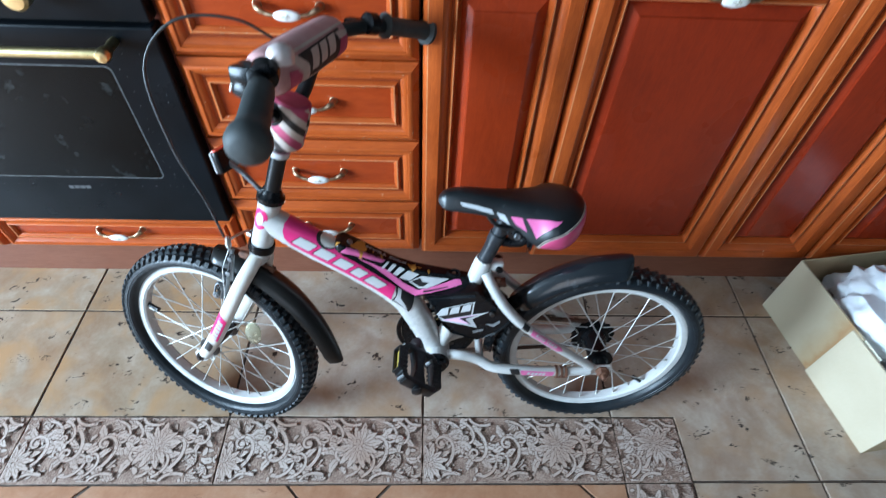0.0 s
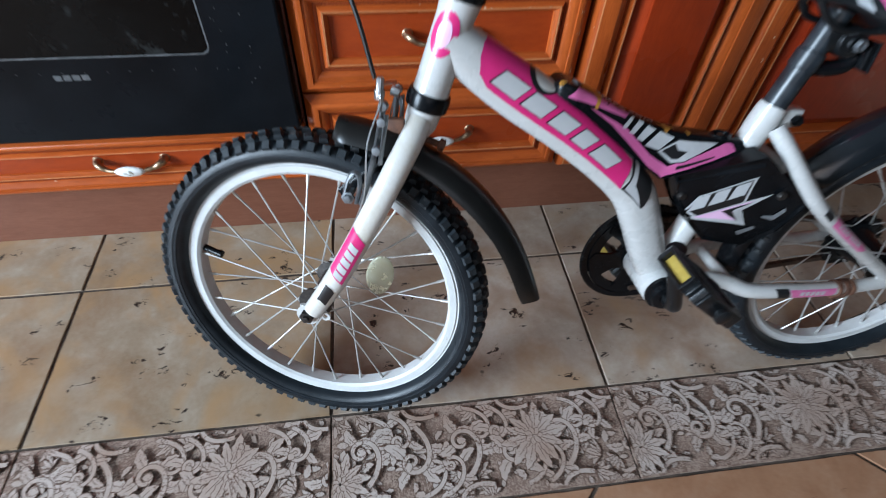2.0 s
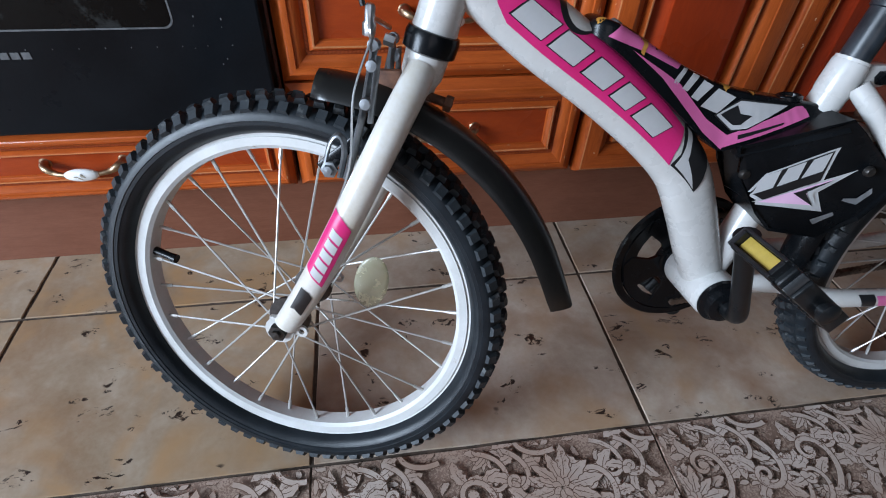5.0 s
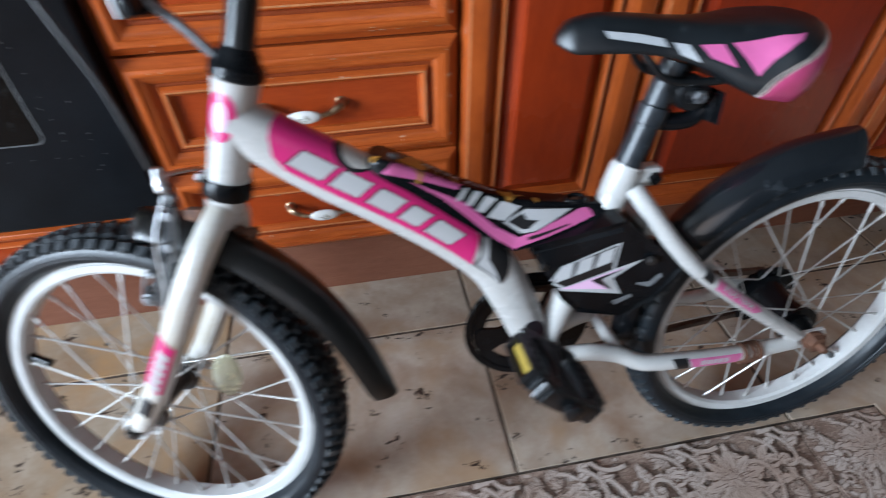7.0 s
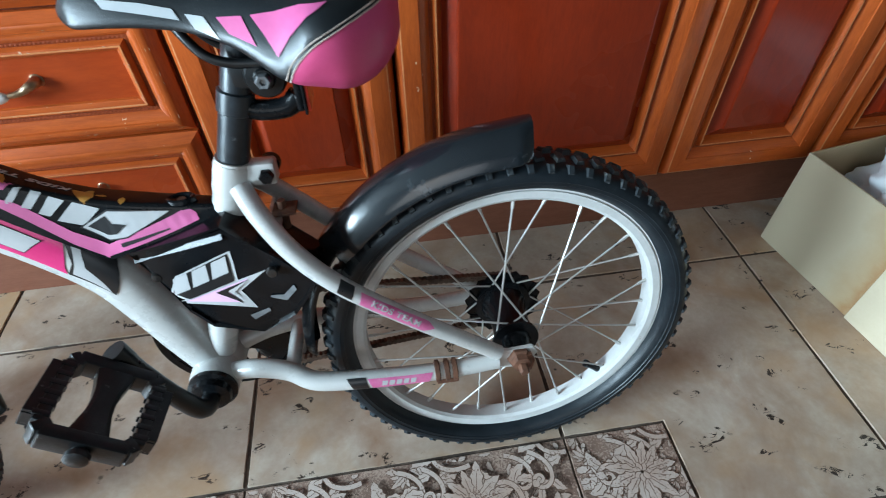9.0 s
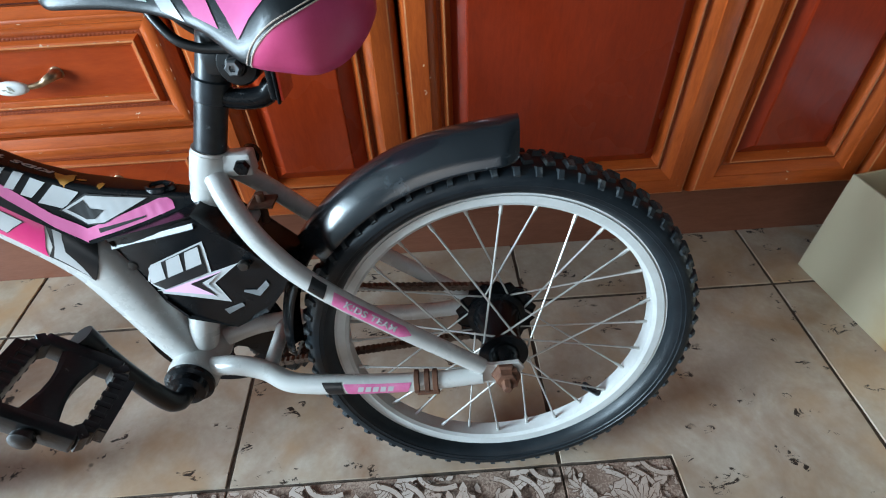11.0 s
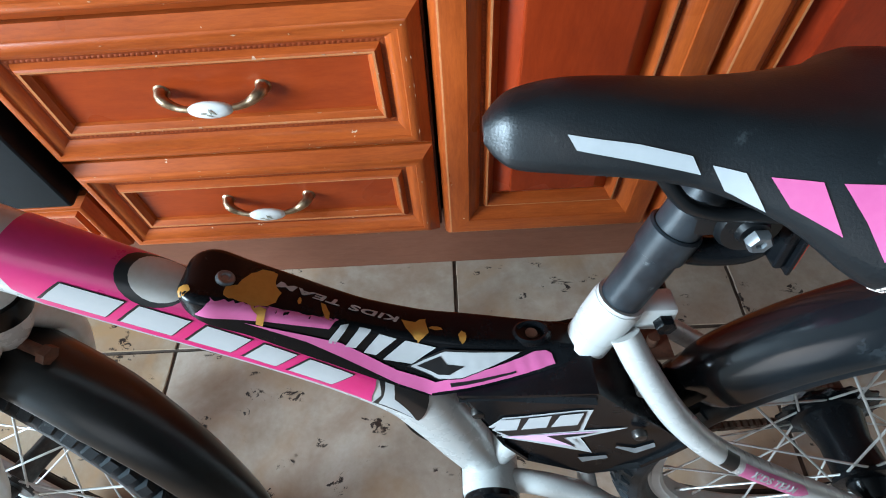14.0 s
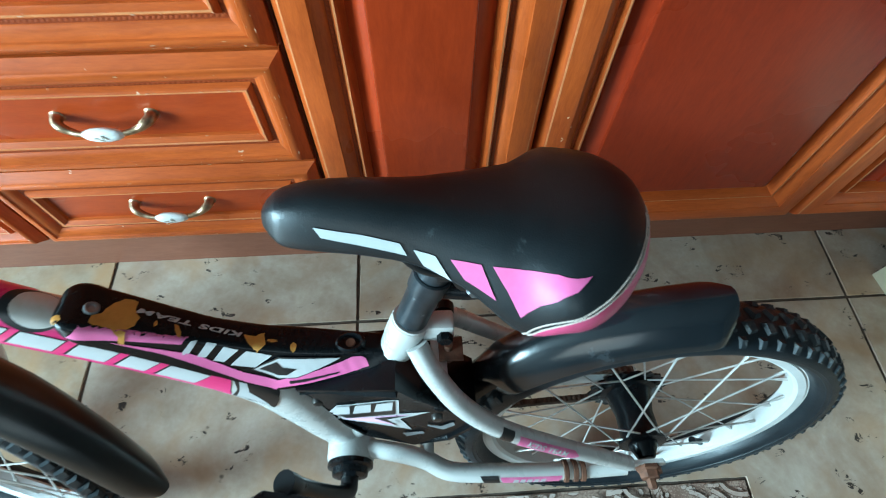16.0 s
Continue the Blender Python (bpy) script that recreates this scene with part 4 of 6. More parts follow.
tube(bm, [(p[0], p[1], p[2]) for p in glide([(0.118, 0, 0.5035), (0.14, -0.002, 0.4975), (0.163, -0.003, 0.4985), (0.1735, -0.003, 0.508)], 4)], 0.0088, 12)
box(bm, 0.173, 0.179, -0.02, 0.016, 0.4985, 0.526, 0.002, Matrix.Translation((0.0, 0, 0)))
box(bm, 0.179, 0.1815, -0.023, 0.019, 0.4965, 0.528, 0.001)
refl = part("rear_reflector_bracket", bm, BLACK_PLASTIC, bike, "black reflector bracket on the seat post")
part("reflector_lens", boxed(0.1816, 0.184, -0.021, 0.017, 0.4985, 0.526, 0.001), RED_REFLECTOR, refl, "red rear reflector")
bm = bmesh.new()
lathe(bm, [(0.0001, -0.024), (0.008, -0.0235), (0.0095, -0.02), (0.0165, -0.019), (0.0185, -0.015), (0.0185, 0.015), (0.0165, 0.019), (0.0095, 0.02), (0.008, 0.0235), (0.0001, 0.024)], 22, m=Matrix.Translation((0.153, 0, 0.527)) @ Matrix.Scale(0.9, 4))
box(bm, 0.124, 0.156, -0.013, 0.013, 0.518, 0.543, 0.004)
sclamp = part("saddle_clamp", bm, MATTE_BLACK, bike, "black steel saddle clamp")
part("clamp_nut", lathed([(0.0001, -0.0262), (0.0022, -0.0263), (0.0028, -0.0285), (0.0052, -0.0288), (0.0066, -0.0268), (0.0066, -0.0235)], 6, m=Matrix.Translation((0.153, 0, 0.527))), GREY_METAL, sclamp, "worn grey hexagon nut")
for s in (-1, 1):
    part("saddle_rail", tubed([(0.092, 0.008 * s, 0.578), (0.1, 0.014 * s, 0.564), (0.113, 0.019 * s, 0.549), (0.128, 0.02 * s, 0.542), (0.145, 0.02 * s, 0.54), (0.175, 0.024 * s, 0.541), (0.2, 0.03 * s, 0.551), (0.215, 0.034 * s, 0.56)], 0.0038, 10, 4), MATTE_BLACK, bike)

SAD = [(0.0195, 0.007, 0.5875, 0.579), (0.025, 0.0135, 0.594, 0.5745), (0.0335, 0.0195, 0.599, 0.572), (0.055, 0.0245, 0.602, 0.572), (0.085, 0.0285, 0.6, 0.5705), (0.115, 0.034, 0.5965, 0.5655), (0.145, 0.0475, 0.594, 0.5555), (0.172, 0.066, 0.594, 0.5385), (0.197, 0.0755, 0.5945, 0.529), (0.219, 0.073, 0.5955, 0.524), (0.236, 0.063, 0.595, 0.527), (0.249, 0.0485, 0.592, 0.535), (0.2575, 0.032, 0.587, 0.545), (0.262, 0.014, 0.58, 0.555)]
SAD_SHAPE = [(0, 0), (0.22, 0.012), (0.42, 0.05), (0.58, 0.13), (0.7, 0.25), (0.81, 0.42), (0.9, 0.6), (0.97, 0.76), (1.0, 0.88), (0.985, 0.96), (0.92, 1.0), (0.6, 0.985)]


SAD_BACK = [(0, 0), (0.3, 0.012), (0.55, 0.045), (0.74, 0.11), (0.88, 0.21), (0.96, 0.3), (1.0, 0.4), (0.995, 0.54), (0.965, 0.68), (0.905, 0.83), (0.79, 0.97), (0.5, 0.985)]


def saddle_loop(x, a, top, low):
    """One ring round the saddle: sides sloping out to the lower edge in front, a rolled-under rim at the back."""
    k = max(0.0, min(1.0, (x - 0.172) / 0.035))
    k = k * k * (3 - 2 * k)
    half = [(a * (u + k * (p - u)), top + (low - top) * (w + k * (q - w))) for (u, w), (p, q) in zip(SAD_SHAPE, SAD_BACK)]
    far = 1 - 0.11 * max(0.0, min(1.0, (x - 0.13) / 0.05))
    pts = [(y * far, z) for y, z in half] + [(0, top + (low - top) * 0.97)] + [(-u, w) for u, w in half[:0:-1]]
    return [(x, y, z) for y, z in pts]



bm = bmesh.new()
rings(bm, [saddle_loop(*r) for r in glide(SAD, 4)])
SEAM = [Vector(q) for q in ((0.177, 0, 0.5), (0.1785, 0, 0.534), (0.1864, 0, 0.548), (0.2012, 0, 0.561), (0.2191, 0, 0.5695), (0.2328, 0, 0.575), (0.2452, 0, 0.5795), (0.254, 0, 0.5835), (0.28, 0, 0.592))]


def seam_side(p):
    """How far behind the curved seam a point of the saddle lies."""
    best = None
    for a, b in zip(SEAM, SEAM[1:]):
        d = b - a
        u = max(0.0, min(1.0, ((p.x - a.x) * d.x + (p.z - a.z) * d.z) / d.length_squared))
        gap = math.hypot(p.x - a.x - u * d.x, p.z - a.z - u * d.z)
        if best is None or gap < best[0]:
            best = (gap, gap if d.z * (p.x - a.x) - d.x * (p.z - a.z) > 0 else -gap)
    return best[1]


for a, b in zip(SEAM, SEAM[1:]):
    d = b - a
    near = [f for f in bm.faces if any((v.co - (a + b) / 2 - Vector((0, v.co.y, 0))).length < d.length * 0.5 + 0.02 for v in f.verts)]
    geom = list({q for f in near for q in (f, *f.edges, *f.verts)})
    bmesh.ops.bisect_plane(bm, geom=geom, plane_co=a, plane_no=Vector((d.z, 0, -d.x)).normalized())
for fc in bm.faces:
    fc.material_index = 1 if seam_side(fc.calc_center_median()) > 0 else 0
from mathutils.bvhtree import BVHTree
saddle_tree = BVHTree.FromBMesh(bm)
saddle = part("saddle", bm, [SADDLE_BLACK, PINK_VINYL], bike, "worn black saddle with a pink back edge", 50)


def cast(tree, poly, off, step=0.005, start=-0.4, m=None):
    """A sticker outline in (x, z), pressed sideways onto a shape."""
    bm = bmesh.new()
    bm.faces.new([bm.verts.new((x, 0, z)) for x, z in poly])
    for axis, no in ((0, (1, 0, 0)), (1, (0, 0, 1))):
        vals = [p[axis] for p in poly]
        for q in np.arange(min(vals) + step, max(vals), step):
            bmesh.ops.bisect_plane(bm, geom=bm.verts[:] + bm.edges[:] + bm.faces[:], plane_co=(q, 0, q), plane_no=no)
    lost = []
    for v in bm.verts:
        hit = None
        for k in range(24):
            hit, nrm, _, _ = tree.ray_cast(Vector((v.co.x, start, v.co.z - 0.0006 * k)), Vector((0, 1, 0)))
            if hit is not None:
                break
        if hit is None:
            lost.append(v)
        else:
            v.co = hit + Vector((0, -off, 0)) + (nrm if nrm.y < 0 else -nrm) * off
    bmesh.ops.delete(bm, geom=lost, context="VERTS")
    return bm


for poly, mt in (([(0.0535, 0.5905), (0.083, 0.5868), (0.1045, 0.5822), (0.1085, 0.5752), (0.084, 0.58), (0.0575, 0.5845)], GREY_STICKER), ([(0.1125, 0.579), (0.1255, 0.577), (0.135, 0.563), (0.1185, 0.5695)], GREY_STICKER), ([(0.1345, 0.5765), (0.1525, 0.577), (0.161, 0.5595), (0.1425, 0.5665)], LIGHT_PINK), ([(0.159, 0.5775), (0.1775, 0.5797), (0.1943, 0.5838), (0.213, 0.585), (0.1985, 0.5775), (0.186, 0.5665), (0.1752, 0.5535), (0.1675, 0.5663)], LIGHT_PINK)):
    part("sticker", cast(saddle_tree, poly, 0.0005), mt, saddle)
bm = bmesh.new()
for off in (0.0, -0.0034):
    line = []
    for q in glide([(v.x, v.z) for v in SEAM[1:-1]] + [(0.259, 0.585)], 8):
        p = Vector((float(q[0]) + off * 0.7, 0, float(q[1]) - off * 0.5))
        hit, nrm, _, _ = saddle_tree.ray_cast(Vector((p.x, -0.4, p.z)), Vector((0, 1, 0)))
        if hit is not None:
            line.append(hit + Vector((0, -0.0004, 0.0001)))
    for k, (a, b) in enumerate(zip(line, line[1:])):
        if (b - a).length < 0.02:
            tube(bm, [a, a.lerp(b, 0.82)], 0.00055, 6)
part("stitching", bm, PAD_CREAM, saddle, "pale stitched seam")

# cover over the main tube
COVER = [(-0.1585, 0.4905, 0.486, 0.008), (-0.156, 0.494, 0.4845, 0.0155), (-0.150, 0.496, 0.4805, 0.0205), (-0.140, 0.494, 0.474, 0.0235), (-0.125, 0.487, 0.4635, 0.0225), (-0.105, 0.4765, 0.4475, 0.0225), (-0.08, 0.463, 0.427, 0.0225), (-0.055, 0.4505, 0.407, 0.0225), (-0.03, 0.4405, 0.388, 0.0225), (-0.016, 0.436, 0.3805, 0.0225), (0.01, 0.430, 0.3885, 0.0235), (0.04, 0.4245, 0.3975, 0.0215), (0.07, 0.4195, 0.406, 0.019), (0.086, 0.4165, 0.4095, 0.016)]


def cover_loop(x, top, low, a):
    """A ring of the cover: narrow rounded top, sides that slope out to the lower edge."""
    r = min(0.005, (top - low) * 0.4)
    u = max(0.0, min(1.0, (x + 0.145) / 0.085))
    c = a * (0.95 - 0.36 * u)
    pts = []
    for cy, cz, q0 in ((c - r, top - r, 0), (-c + r, top - r, 90)):
        for k in range(5):
            q = radians(q0 + 90 * k / 4)
            pts.append((x, cy + r * math.cos(q), cz + r * math.sin(q)))
    return pts + [(x, -a, low), (x, -a + 0.004, low - 0.0002), (x, a - 0.004, low - 0.0002), (x, a, low)]


bm = bmesh.new()
rings(bm, [cover_loop(*r) for r in glide(COVER, 3)])
cover_tree = BVHTree.FromBMesh(bm)
cover = part("top_cover", bm, BLACK_PLASTIC, bike, "chipped black plastic cover with stickers", 40)
COVER_PRINT = (
    ([(-0.1467, 0.484), (-0.1353, 0.4925), (-0.1055, 0.4815), (-0.0698, 0.4618), (-0.0758, 0.4552), (-0.1089, 0.47)], 0.0005, LIGHT_PINK, "pink wedge"),
    ([(-0.122, 0.4725), (-0.0909, 0.4495), (-0.0731, 0.4322), (-0.0405, 0.3996), (-0.0175, 0.3823), (-0.0142, 0.3956), (-0.0391, 0.4117), (-0.071, 0.4428), (-0.0904, 0.4545)], 0.0005, LIGHT_PINK, "pink stripe"),
    ([(-0.0175, 0.384), (0.039, 0.4), (0.0672, 0.409), (0.0648, 0.4145), (0.0605, 0.4175), (0.053, 0.4175), (-0.0142, 0.3956)], 0.0005, LIGHT_PINK, "pink stripe"),
    ([(-0.0035, 0.3915), (0.041, 0.4035), (0.041, 0.405), (-0.004, 0.3955)], 0.0009, BLACK_STICKER, ""),
    ([(-0.0689, 0.4558), (-0.0642, 0.4544), (-0.0741, 0.4429), (-0.0793, 0.4451)], 0.0005, WHITE_STICKER, "white slash"),
    ([(-0.0582, 0.451), (-0.0512, 0.4479), (-0.0625, 0.4362), (-0.0688, 0.439)], 0.0005, WHITE_STICKER, "white slash"),
    ([(-0.0466, 0.4446), (-0.0361, 0.4393), (-0.0508, 0.4274), (-0.0583, 0.4315)], 0.0005, WHITE_STICKER, "white slash"),
    ([(-0.0307, 0.437), (-0.0116, 0.4285), (-0.0282, 0.4153), (-0.0468, 0.4229)], 0.0005, WHITE_STICKER, "broad white slash"),
    ([(-0.032, 0.4145), (-0.0063, 0.4275), (0.0451, 0.4194), (0.003, 0.3998), (-0.0115, 0.3989)], 0.0011, BLACK_STICKER, ""),
    ([(-0.0295, 0.4145), (-0.0063, 0.4258), (0.0435, 0.419), (0.003, 0.4012), (-0.0115, 0.4003)], 0.0014, WHITE_STICKER, "white arrow shape"),
    ([(-0.0252, 0.4147), (-0.0094, 0.4222), (-0.0055, 0.4145), (0.0062, 0.4124), (-0.004, 0.4047), (-0.0112, 0.4047)], 0.0018, BLACK_STICKER, ""),
)
for poly, off, mt, lab in COVER_PRINT:
    part("sticker", cast(cover_tree, poly, off + 0.0003, 0.0022), mt, cover, lab)


def on_top(poly, off=0.0006, m=None):
    """A patch seen from above, (x, y), laid on the cover."""
    bm = bmesh.new()
    bm.faces.new([bm.verts.new((x, y, 0)) for x, y in poly])
    for axis, no in ((0, (1, 0, 0)), (1, (0, 1, 0))):
        vals = [p[axis] for p in poly]
        for q in np.arange(min(vals) + 0.004, max(vals), 0.004):
            bmesh.ops.bisect_plane(bm, geom=bm.verts[:] + bm.edges[:] + bm.faces[:], plane_co=(q, q, 0), plane_no=no)
    lost = []
    for v in bm.verts:
        hit, nrm, _, _ = cover_tree.ray_cast(Vector((v.co.x, v.co.y, 1)), Vector((0, 0, -1)))
        if hit is None:
            lost.append(v)
        else:
            v.co = hit + Vector((0, 0, off))
    bmesh.ops.delete(bm, geom=lost, context="VERTS")
    return bm


def ragged(cx, cy, rx, ry, seed, n=26):
    g = random.Random(seed)
    return [(cx + rx * (1 + g.uniform(-0.17, 0.15)) * math.cos(2 * math.pi * k / n), cy + ry * (1 + g.uniform(-0.17, 0.15)) * math.sin(2 * math.pi * k / n)) for k in range(n)]


def frayed(poly, seed, amount=0.0007):
    """An outline with a torn edge."""
    g = random.Random(seed)
    out = []
    for a, b in zip(poly, poly[1:] + poly[:1]):
        n = max(1, int(math.dist(a, b) / 0.003))
        out += [(a[0] + (b[0] - a[0]) * k / n + g.uniform(-amount, amount), a[1] + (b[1] - a[1]) * k / n + g.uniform(-amount, amount)) for k in range(n)]
    return out


TORN = (
    [(-0.1305, -0.0142), (-0.13, -0.0076), (-0.1252, -0.0043), (-0.1219, 0.0037), (-0.1158, 0.0105), (-0.1097, 0.0115), (-0.1072, 0.0105), (-0.1062, 0.0001), (-0.1023, -0.0032), (-0.104, -0.0096), (-0.1081, -0.0145), (-0.1155, -0.0162), (-0.1215, -0.0158), (-0.1276, -0.0155)],
    [(-0.0329, -0.0015), (-0.0309, -0.0063), (-0.0263, -0.0117), (-0.023, -0.0132), (-0.0197, -0.0117), (-0.0161, -0.0075), (-0.0186, 0.003), (-0.0248, -0.0011)],
    [(-0.0817, -0.0026), (-0.0787, -0.0073), (-0.0777, -0.0125), (-0.0755, -0.0125), (-0.0754, -0.0081), (-0.0782, -0.0024)],
)
for k, poly in enumerate(TORN):
    part("chipped_patch", on_top(frayed(poly, k), 0.0009), ORANGE_CHIP, cover, "orange bare patch")
part("chipped_patch", cast(cover_tree, frayed([(-0.116, 0.4825), (-0.108, 0.4795), (-0.1086, 0.4756), (-0.1104, 0.4715), (-0.1116, 0.4684), (-0.1154, 0.4703), (-0.1131, 0.4772)], 7, 0.0004), 0.0016, 0.0022), ORANGE_CHIP, cover, "orange drip of bare plastic")
for a in ((-0.0115, -0.004, 0.0045, 0.0014, 8), (0.006, -0.0085, 0.0026, 0.0042, 4), (-0.0925, -0.0045, 0.0011, 0.0026, 12), (-0.151, -0.014, 0.004, 0.0035, 6)):
    part("chipped_patch", on_top(ragged(*a)), ORANGE_CHIP, cover, "orange bare patch")
part("cover_bolt", lathed([(0.0001, 0.0008), (0.0022, 0.0008), (0.003, 0.0018), (0.0046, 0.002), (0.0056, 0.001), (0.0058, -0.003)], 14, m=Matrix.Translation((-0.132, -0.002, 0.4905)) @ Matrix.Rotation(radians(90), 4, "X") @ Matrix.Rotation(radians(-32), 4, "Z")), GREY_METAL, cover, "recessed grey screw head")
bm = bmesh.new()
lathe(bm, [(0.0138, -0.001), (0.0128, 0.0022), (0.0108, 0.0034), (0.0088, 0.0026), (0.008, -0.001)], 24, True, m=Matrix.Translation((0.052, -0.002, 0.4225)) @ Matrix.Diagonal((1, 0.75, 1, 1)) @ Matrix.Rotation(radians(90), 4, "X"))
part("bolt_recess_rim", bm, BLACK_PLASTIC, cover)
part("cover_bolt", lathed([(0.0001, 0.0022), (0.004, 0.002), (0.0045, 0.0)], 12, m=Matrix.Translation((0.052, -0.002, 0.4215)) @ Matrix.Rotation(radians(90), 4, "X")), RUST, cover)


# the words on the cover read from the far side
def cover_words(text, size, cx, cy, turn):
    ob = words(text, size, Matrix(), WHITE_STICKER, cover, "small white words KIDS TEAM")
    for v in ob.data.vertices:
        q = Matrix.Rotation(turn, 4, "Z") @ Vector((v.co.x * 1.36 + v.co.y * 0.25, v.co.y * 0.6, 0))
        hit, _, _, _ = cover_tree.ray_cast(Vector((cx + q.x, cy + q.y, 1)), Vector((0, 0, -1)))
        v.co = (cx + q.x, cy + q.y, (hit.z if hit else 0.45) + 0.0006 + v.co.z)


cover_words("KIDS TEAM", 0.0098, -0.0703, 0.0014, math.pi - 0.075)

# side panels in front of the back wheel
PANEL = [(0.0, 0.3865), (0.044, 0.399), (0.09, 0.4135), (0.104, 0.402), (0.134, 0.376), (0.162, 0.348), (0.152, 0.332), (0.136, 0.312), (0.1, 0.2945), (0.052, 0.2975), (0.034, 0.316), (0.012, 0.358)]


def panel_y(x):
    return 0.0235 + 0.0245 * max(0.0, min(1.0, (x - 0.01) / 0.1))


bm = bmesh.new()
a = [bm.verts.new((x, -panel_y(x), z)) for x, z in PANEL]
b = [bm.verts.new((x, 0.014, z)) for x, z in PANEL]
bm.faces.new(a)
bm.faces.new(b[::-1])
for i in range(len(PANEL)):
    bm.faces.new((a[i], a[(i + 1) % len(PANEL)], b[(i + 1) % len(PANEL)], b[i]))
bmesh.ops.triangulate(bm, faces=[f for f in bm.faces if len(f.verts) > 4])
bmesh.ops.bevel(bm, geom=[e for e in bm.edges if e.is_manifold and e.calc_face_angle(0) > 0.7 and abs(e.verts[0].co.y - e.verts[1].co.y) < 0.03], offset=0.003, segments=2, affect="EDGES")
panel_tree = BVHTree.FromBMesh(bm)
guard = part("side_panel", bm, BLACK_PLASTIC, bike, "black plastic frame panel with stickers", 25)
bm = bmesh.new()
loops = []
for x, z in ((-0.001, 0.3845), (0.02, 0.3905), (0.044, 0.3975), (0.068, 0.405), (0.088, 0.4115)):
    y = -panel_y(x)
    loops.append([(x + 0.003, y - 0.001, z - 0.0105), (x + 0.0026, y - 0.0022, z - 0.0095), (x, y + 0.0045, z - 0.0005), (x, y + 0.009, z), (x + 0.003, y + 0.009, z - 0.0105)])
rings(bm, loops)
part("panel_lip", bm, BLACK_PLASTIC, guard, "chamfered glossy upper edge", 20)
# three pale blocks on a white-edged badge over a pink and white arrow
BADGE = [(0.0205, 0.3365), (0.0325, 0.3585), (0.0915, 0.3865), (0.0895, 0.3515), (0.036, 0.3285)]
for k, mt in ((1.0, WHITE_STICKER), (0.9, BLACK_STICKER)):
    part("sticker", cast(panel_tree, [(0.056 + (x - 0.056) * k, 0.354 + (z - 0.354) * k) for x, z in BADGE], 0.0004 + 0.0003 * (k < 1)), mt, guard, "white edged badge" if k == 1 else "")
for x, z in ((0.0255, 0.3365), (0.046, 0.3455), (0.0665, 0.3545)):
    part("sticker", cast(panel_tree, [(x, z), (x + 0.0175, z + 0.0078), (x + 0.0195, z + 0.0265), (x + 0.0045, z + 0.0195)], 0.0010), WHITE_STICKER, guard, "white block of the worn badge")
part("sticker", cast(panel_tree, [(0.023, 0.3265), (0.1185, 0.3634), (0.0892, 0.3395), (0.1, 0.3185)], 0.0004), WHITE_STICKER, guard, "white arrow")
part("sticker", cast(panel_tree, [(0.034, 0.3285), (0.1, 0.3545), (0.0782, 0.3385), (0.0865, 0.3255)], 0.0007), PALE_PINK, guard, "pink arrow")
part("sticker", cast(panel_tree, [(0.065, 0.3385), (0.0985, 0.353), (0.077, 0.3385), (0.0885, 0.3245)], 0.0010), BLACK_STICKER, guard)
part("sticker", cast(panel_tree, [(0.0775, 0.3405), (0.0985, 0.353), (0.083, 0.339), (0.0915, 0.3245)], 0.0013), WHITE_STICKER, guard)
for x, z in ((0.0145, 0.3565), (0.1245, 0.3635)):
    part("panel_bolt", lathed([(0.0001, -0.0035), (0.0042, -0.003), (0.0052, -0.0008), (0.0052, 0.002)], 12, m=Matrix.Translation((x, -panel_y(x), z))), DARK_STEEL, guard, "dark steel panel bolt")
for pts in ([(0.1285, 0.3335), (0.1395, 0.3444), (0.1415, 0.339), (0.13, 0.3268), (0.115, 0.3305), (0.116, 0.333)], [(0.0905, 0.3098), (0.1105, 0.3185), (0.1123, 0.3152), (0.0945, 0.305)]):
    part("slot_edge", cast(panel_tree, pts, 0.0006), DULL_LINE, guard, "grey slot edge")


# wheels
def tyre_mesh():
    wide = 1.09
    half = [(0.1815, 0.009), (0.1828, 0.0122), (0.1848, 0.0165), (0.188, 0.0205), (0.1915, 0.0222), (0.192, 0.0231), (0.1955, 0.0236), (0.196, 0.0243), (0.2, 0.0241), (0.2045, 0.0226), (0.2085, 0.0185), (0.211, 0.0125), (0.2125, 0.006)]
    prof = [(r, -y * wide) for r, y in half] + [(0.2128, 0.0)] + [(r, y * wide) for r, y in half[::-1]]
    return lathed(prof, 112, True)


def tread_mesh(seed, n, side):
    deep, low = (0.0056, 0.0048) if side > 0.005 else (0.005, 0.0034)
    g = random.Random(seed)
    bm = bmesh.new()
    for k in range(n):
        for row, (y, r, tilt, lng, wid, hgt) in enumerate(((-0.0214, 0.2072, -52, side, deep, low - 0.0006), (0.0214, 0.2072, 52, side, deep, low - 0.0006), (-0.0079, 0.2122, -14, 0.0052, 0.006, low), (0.0079, 0.2122, 14, 0.0052, 0.006, low))):
            q = 2 * math.pi * (k + (0.5 if row in (1, 2) else 0)) / n
            m = Matrix.Rotation(-q, 4, "Y") @ Matrix.Translation((r, y, 0)) @ Matrix.Rotation(radians(tilt), 4, "Z") @ Matrix.Rotation(radians(g.uniform(-5, 5) + (16 if row > 1 else 0)), 4, "X")
            vs = [bm.verts.new(m @ Vector((h, sy * wid * (0.78 if h > 0 else 1.15), sz * lng * (0.72 if h > 0 else 1.1)))) for h in (-0.0015, hgt) for sy in (-1, 1) for sz in (-1, 1)]
            for f in ((4, 5, 7, 6), (0, 4, 6, 2), (1, 3, 7, 5), (0, 1, 5, 4), (2, 6, 7, 3)):
                bm.faces.new([vs[i] for i in f])
    return bm


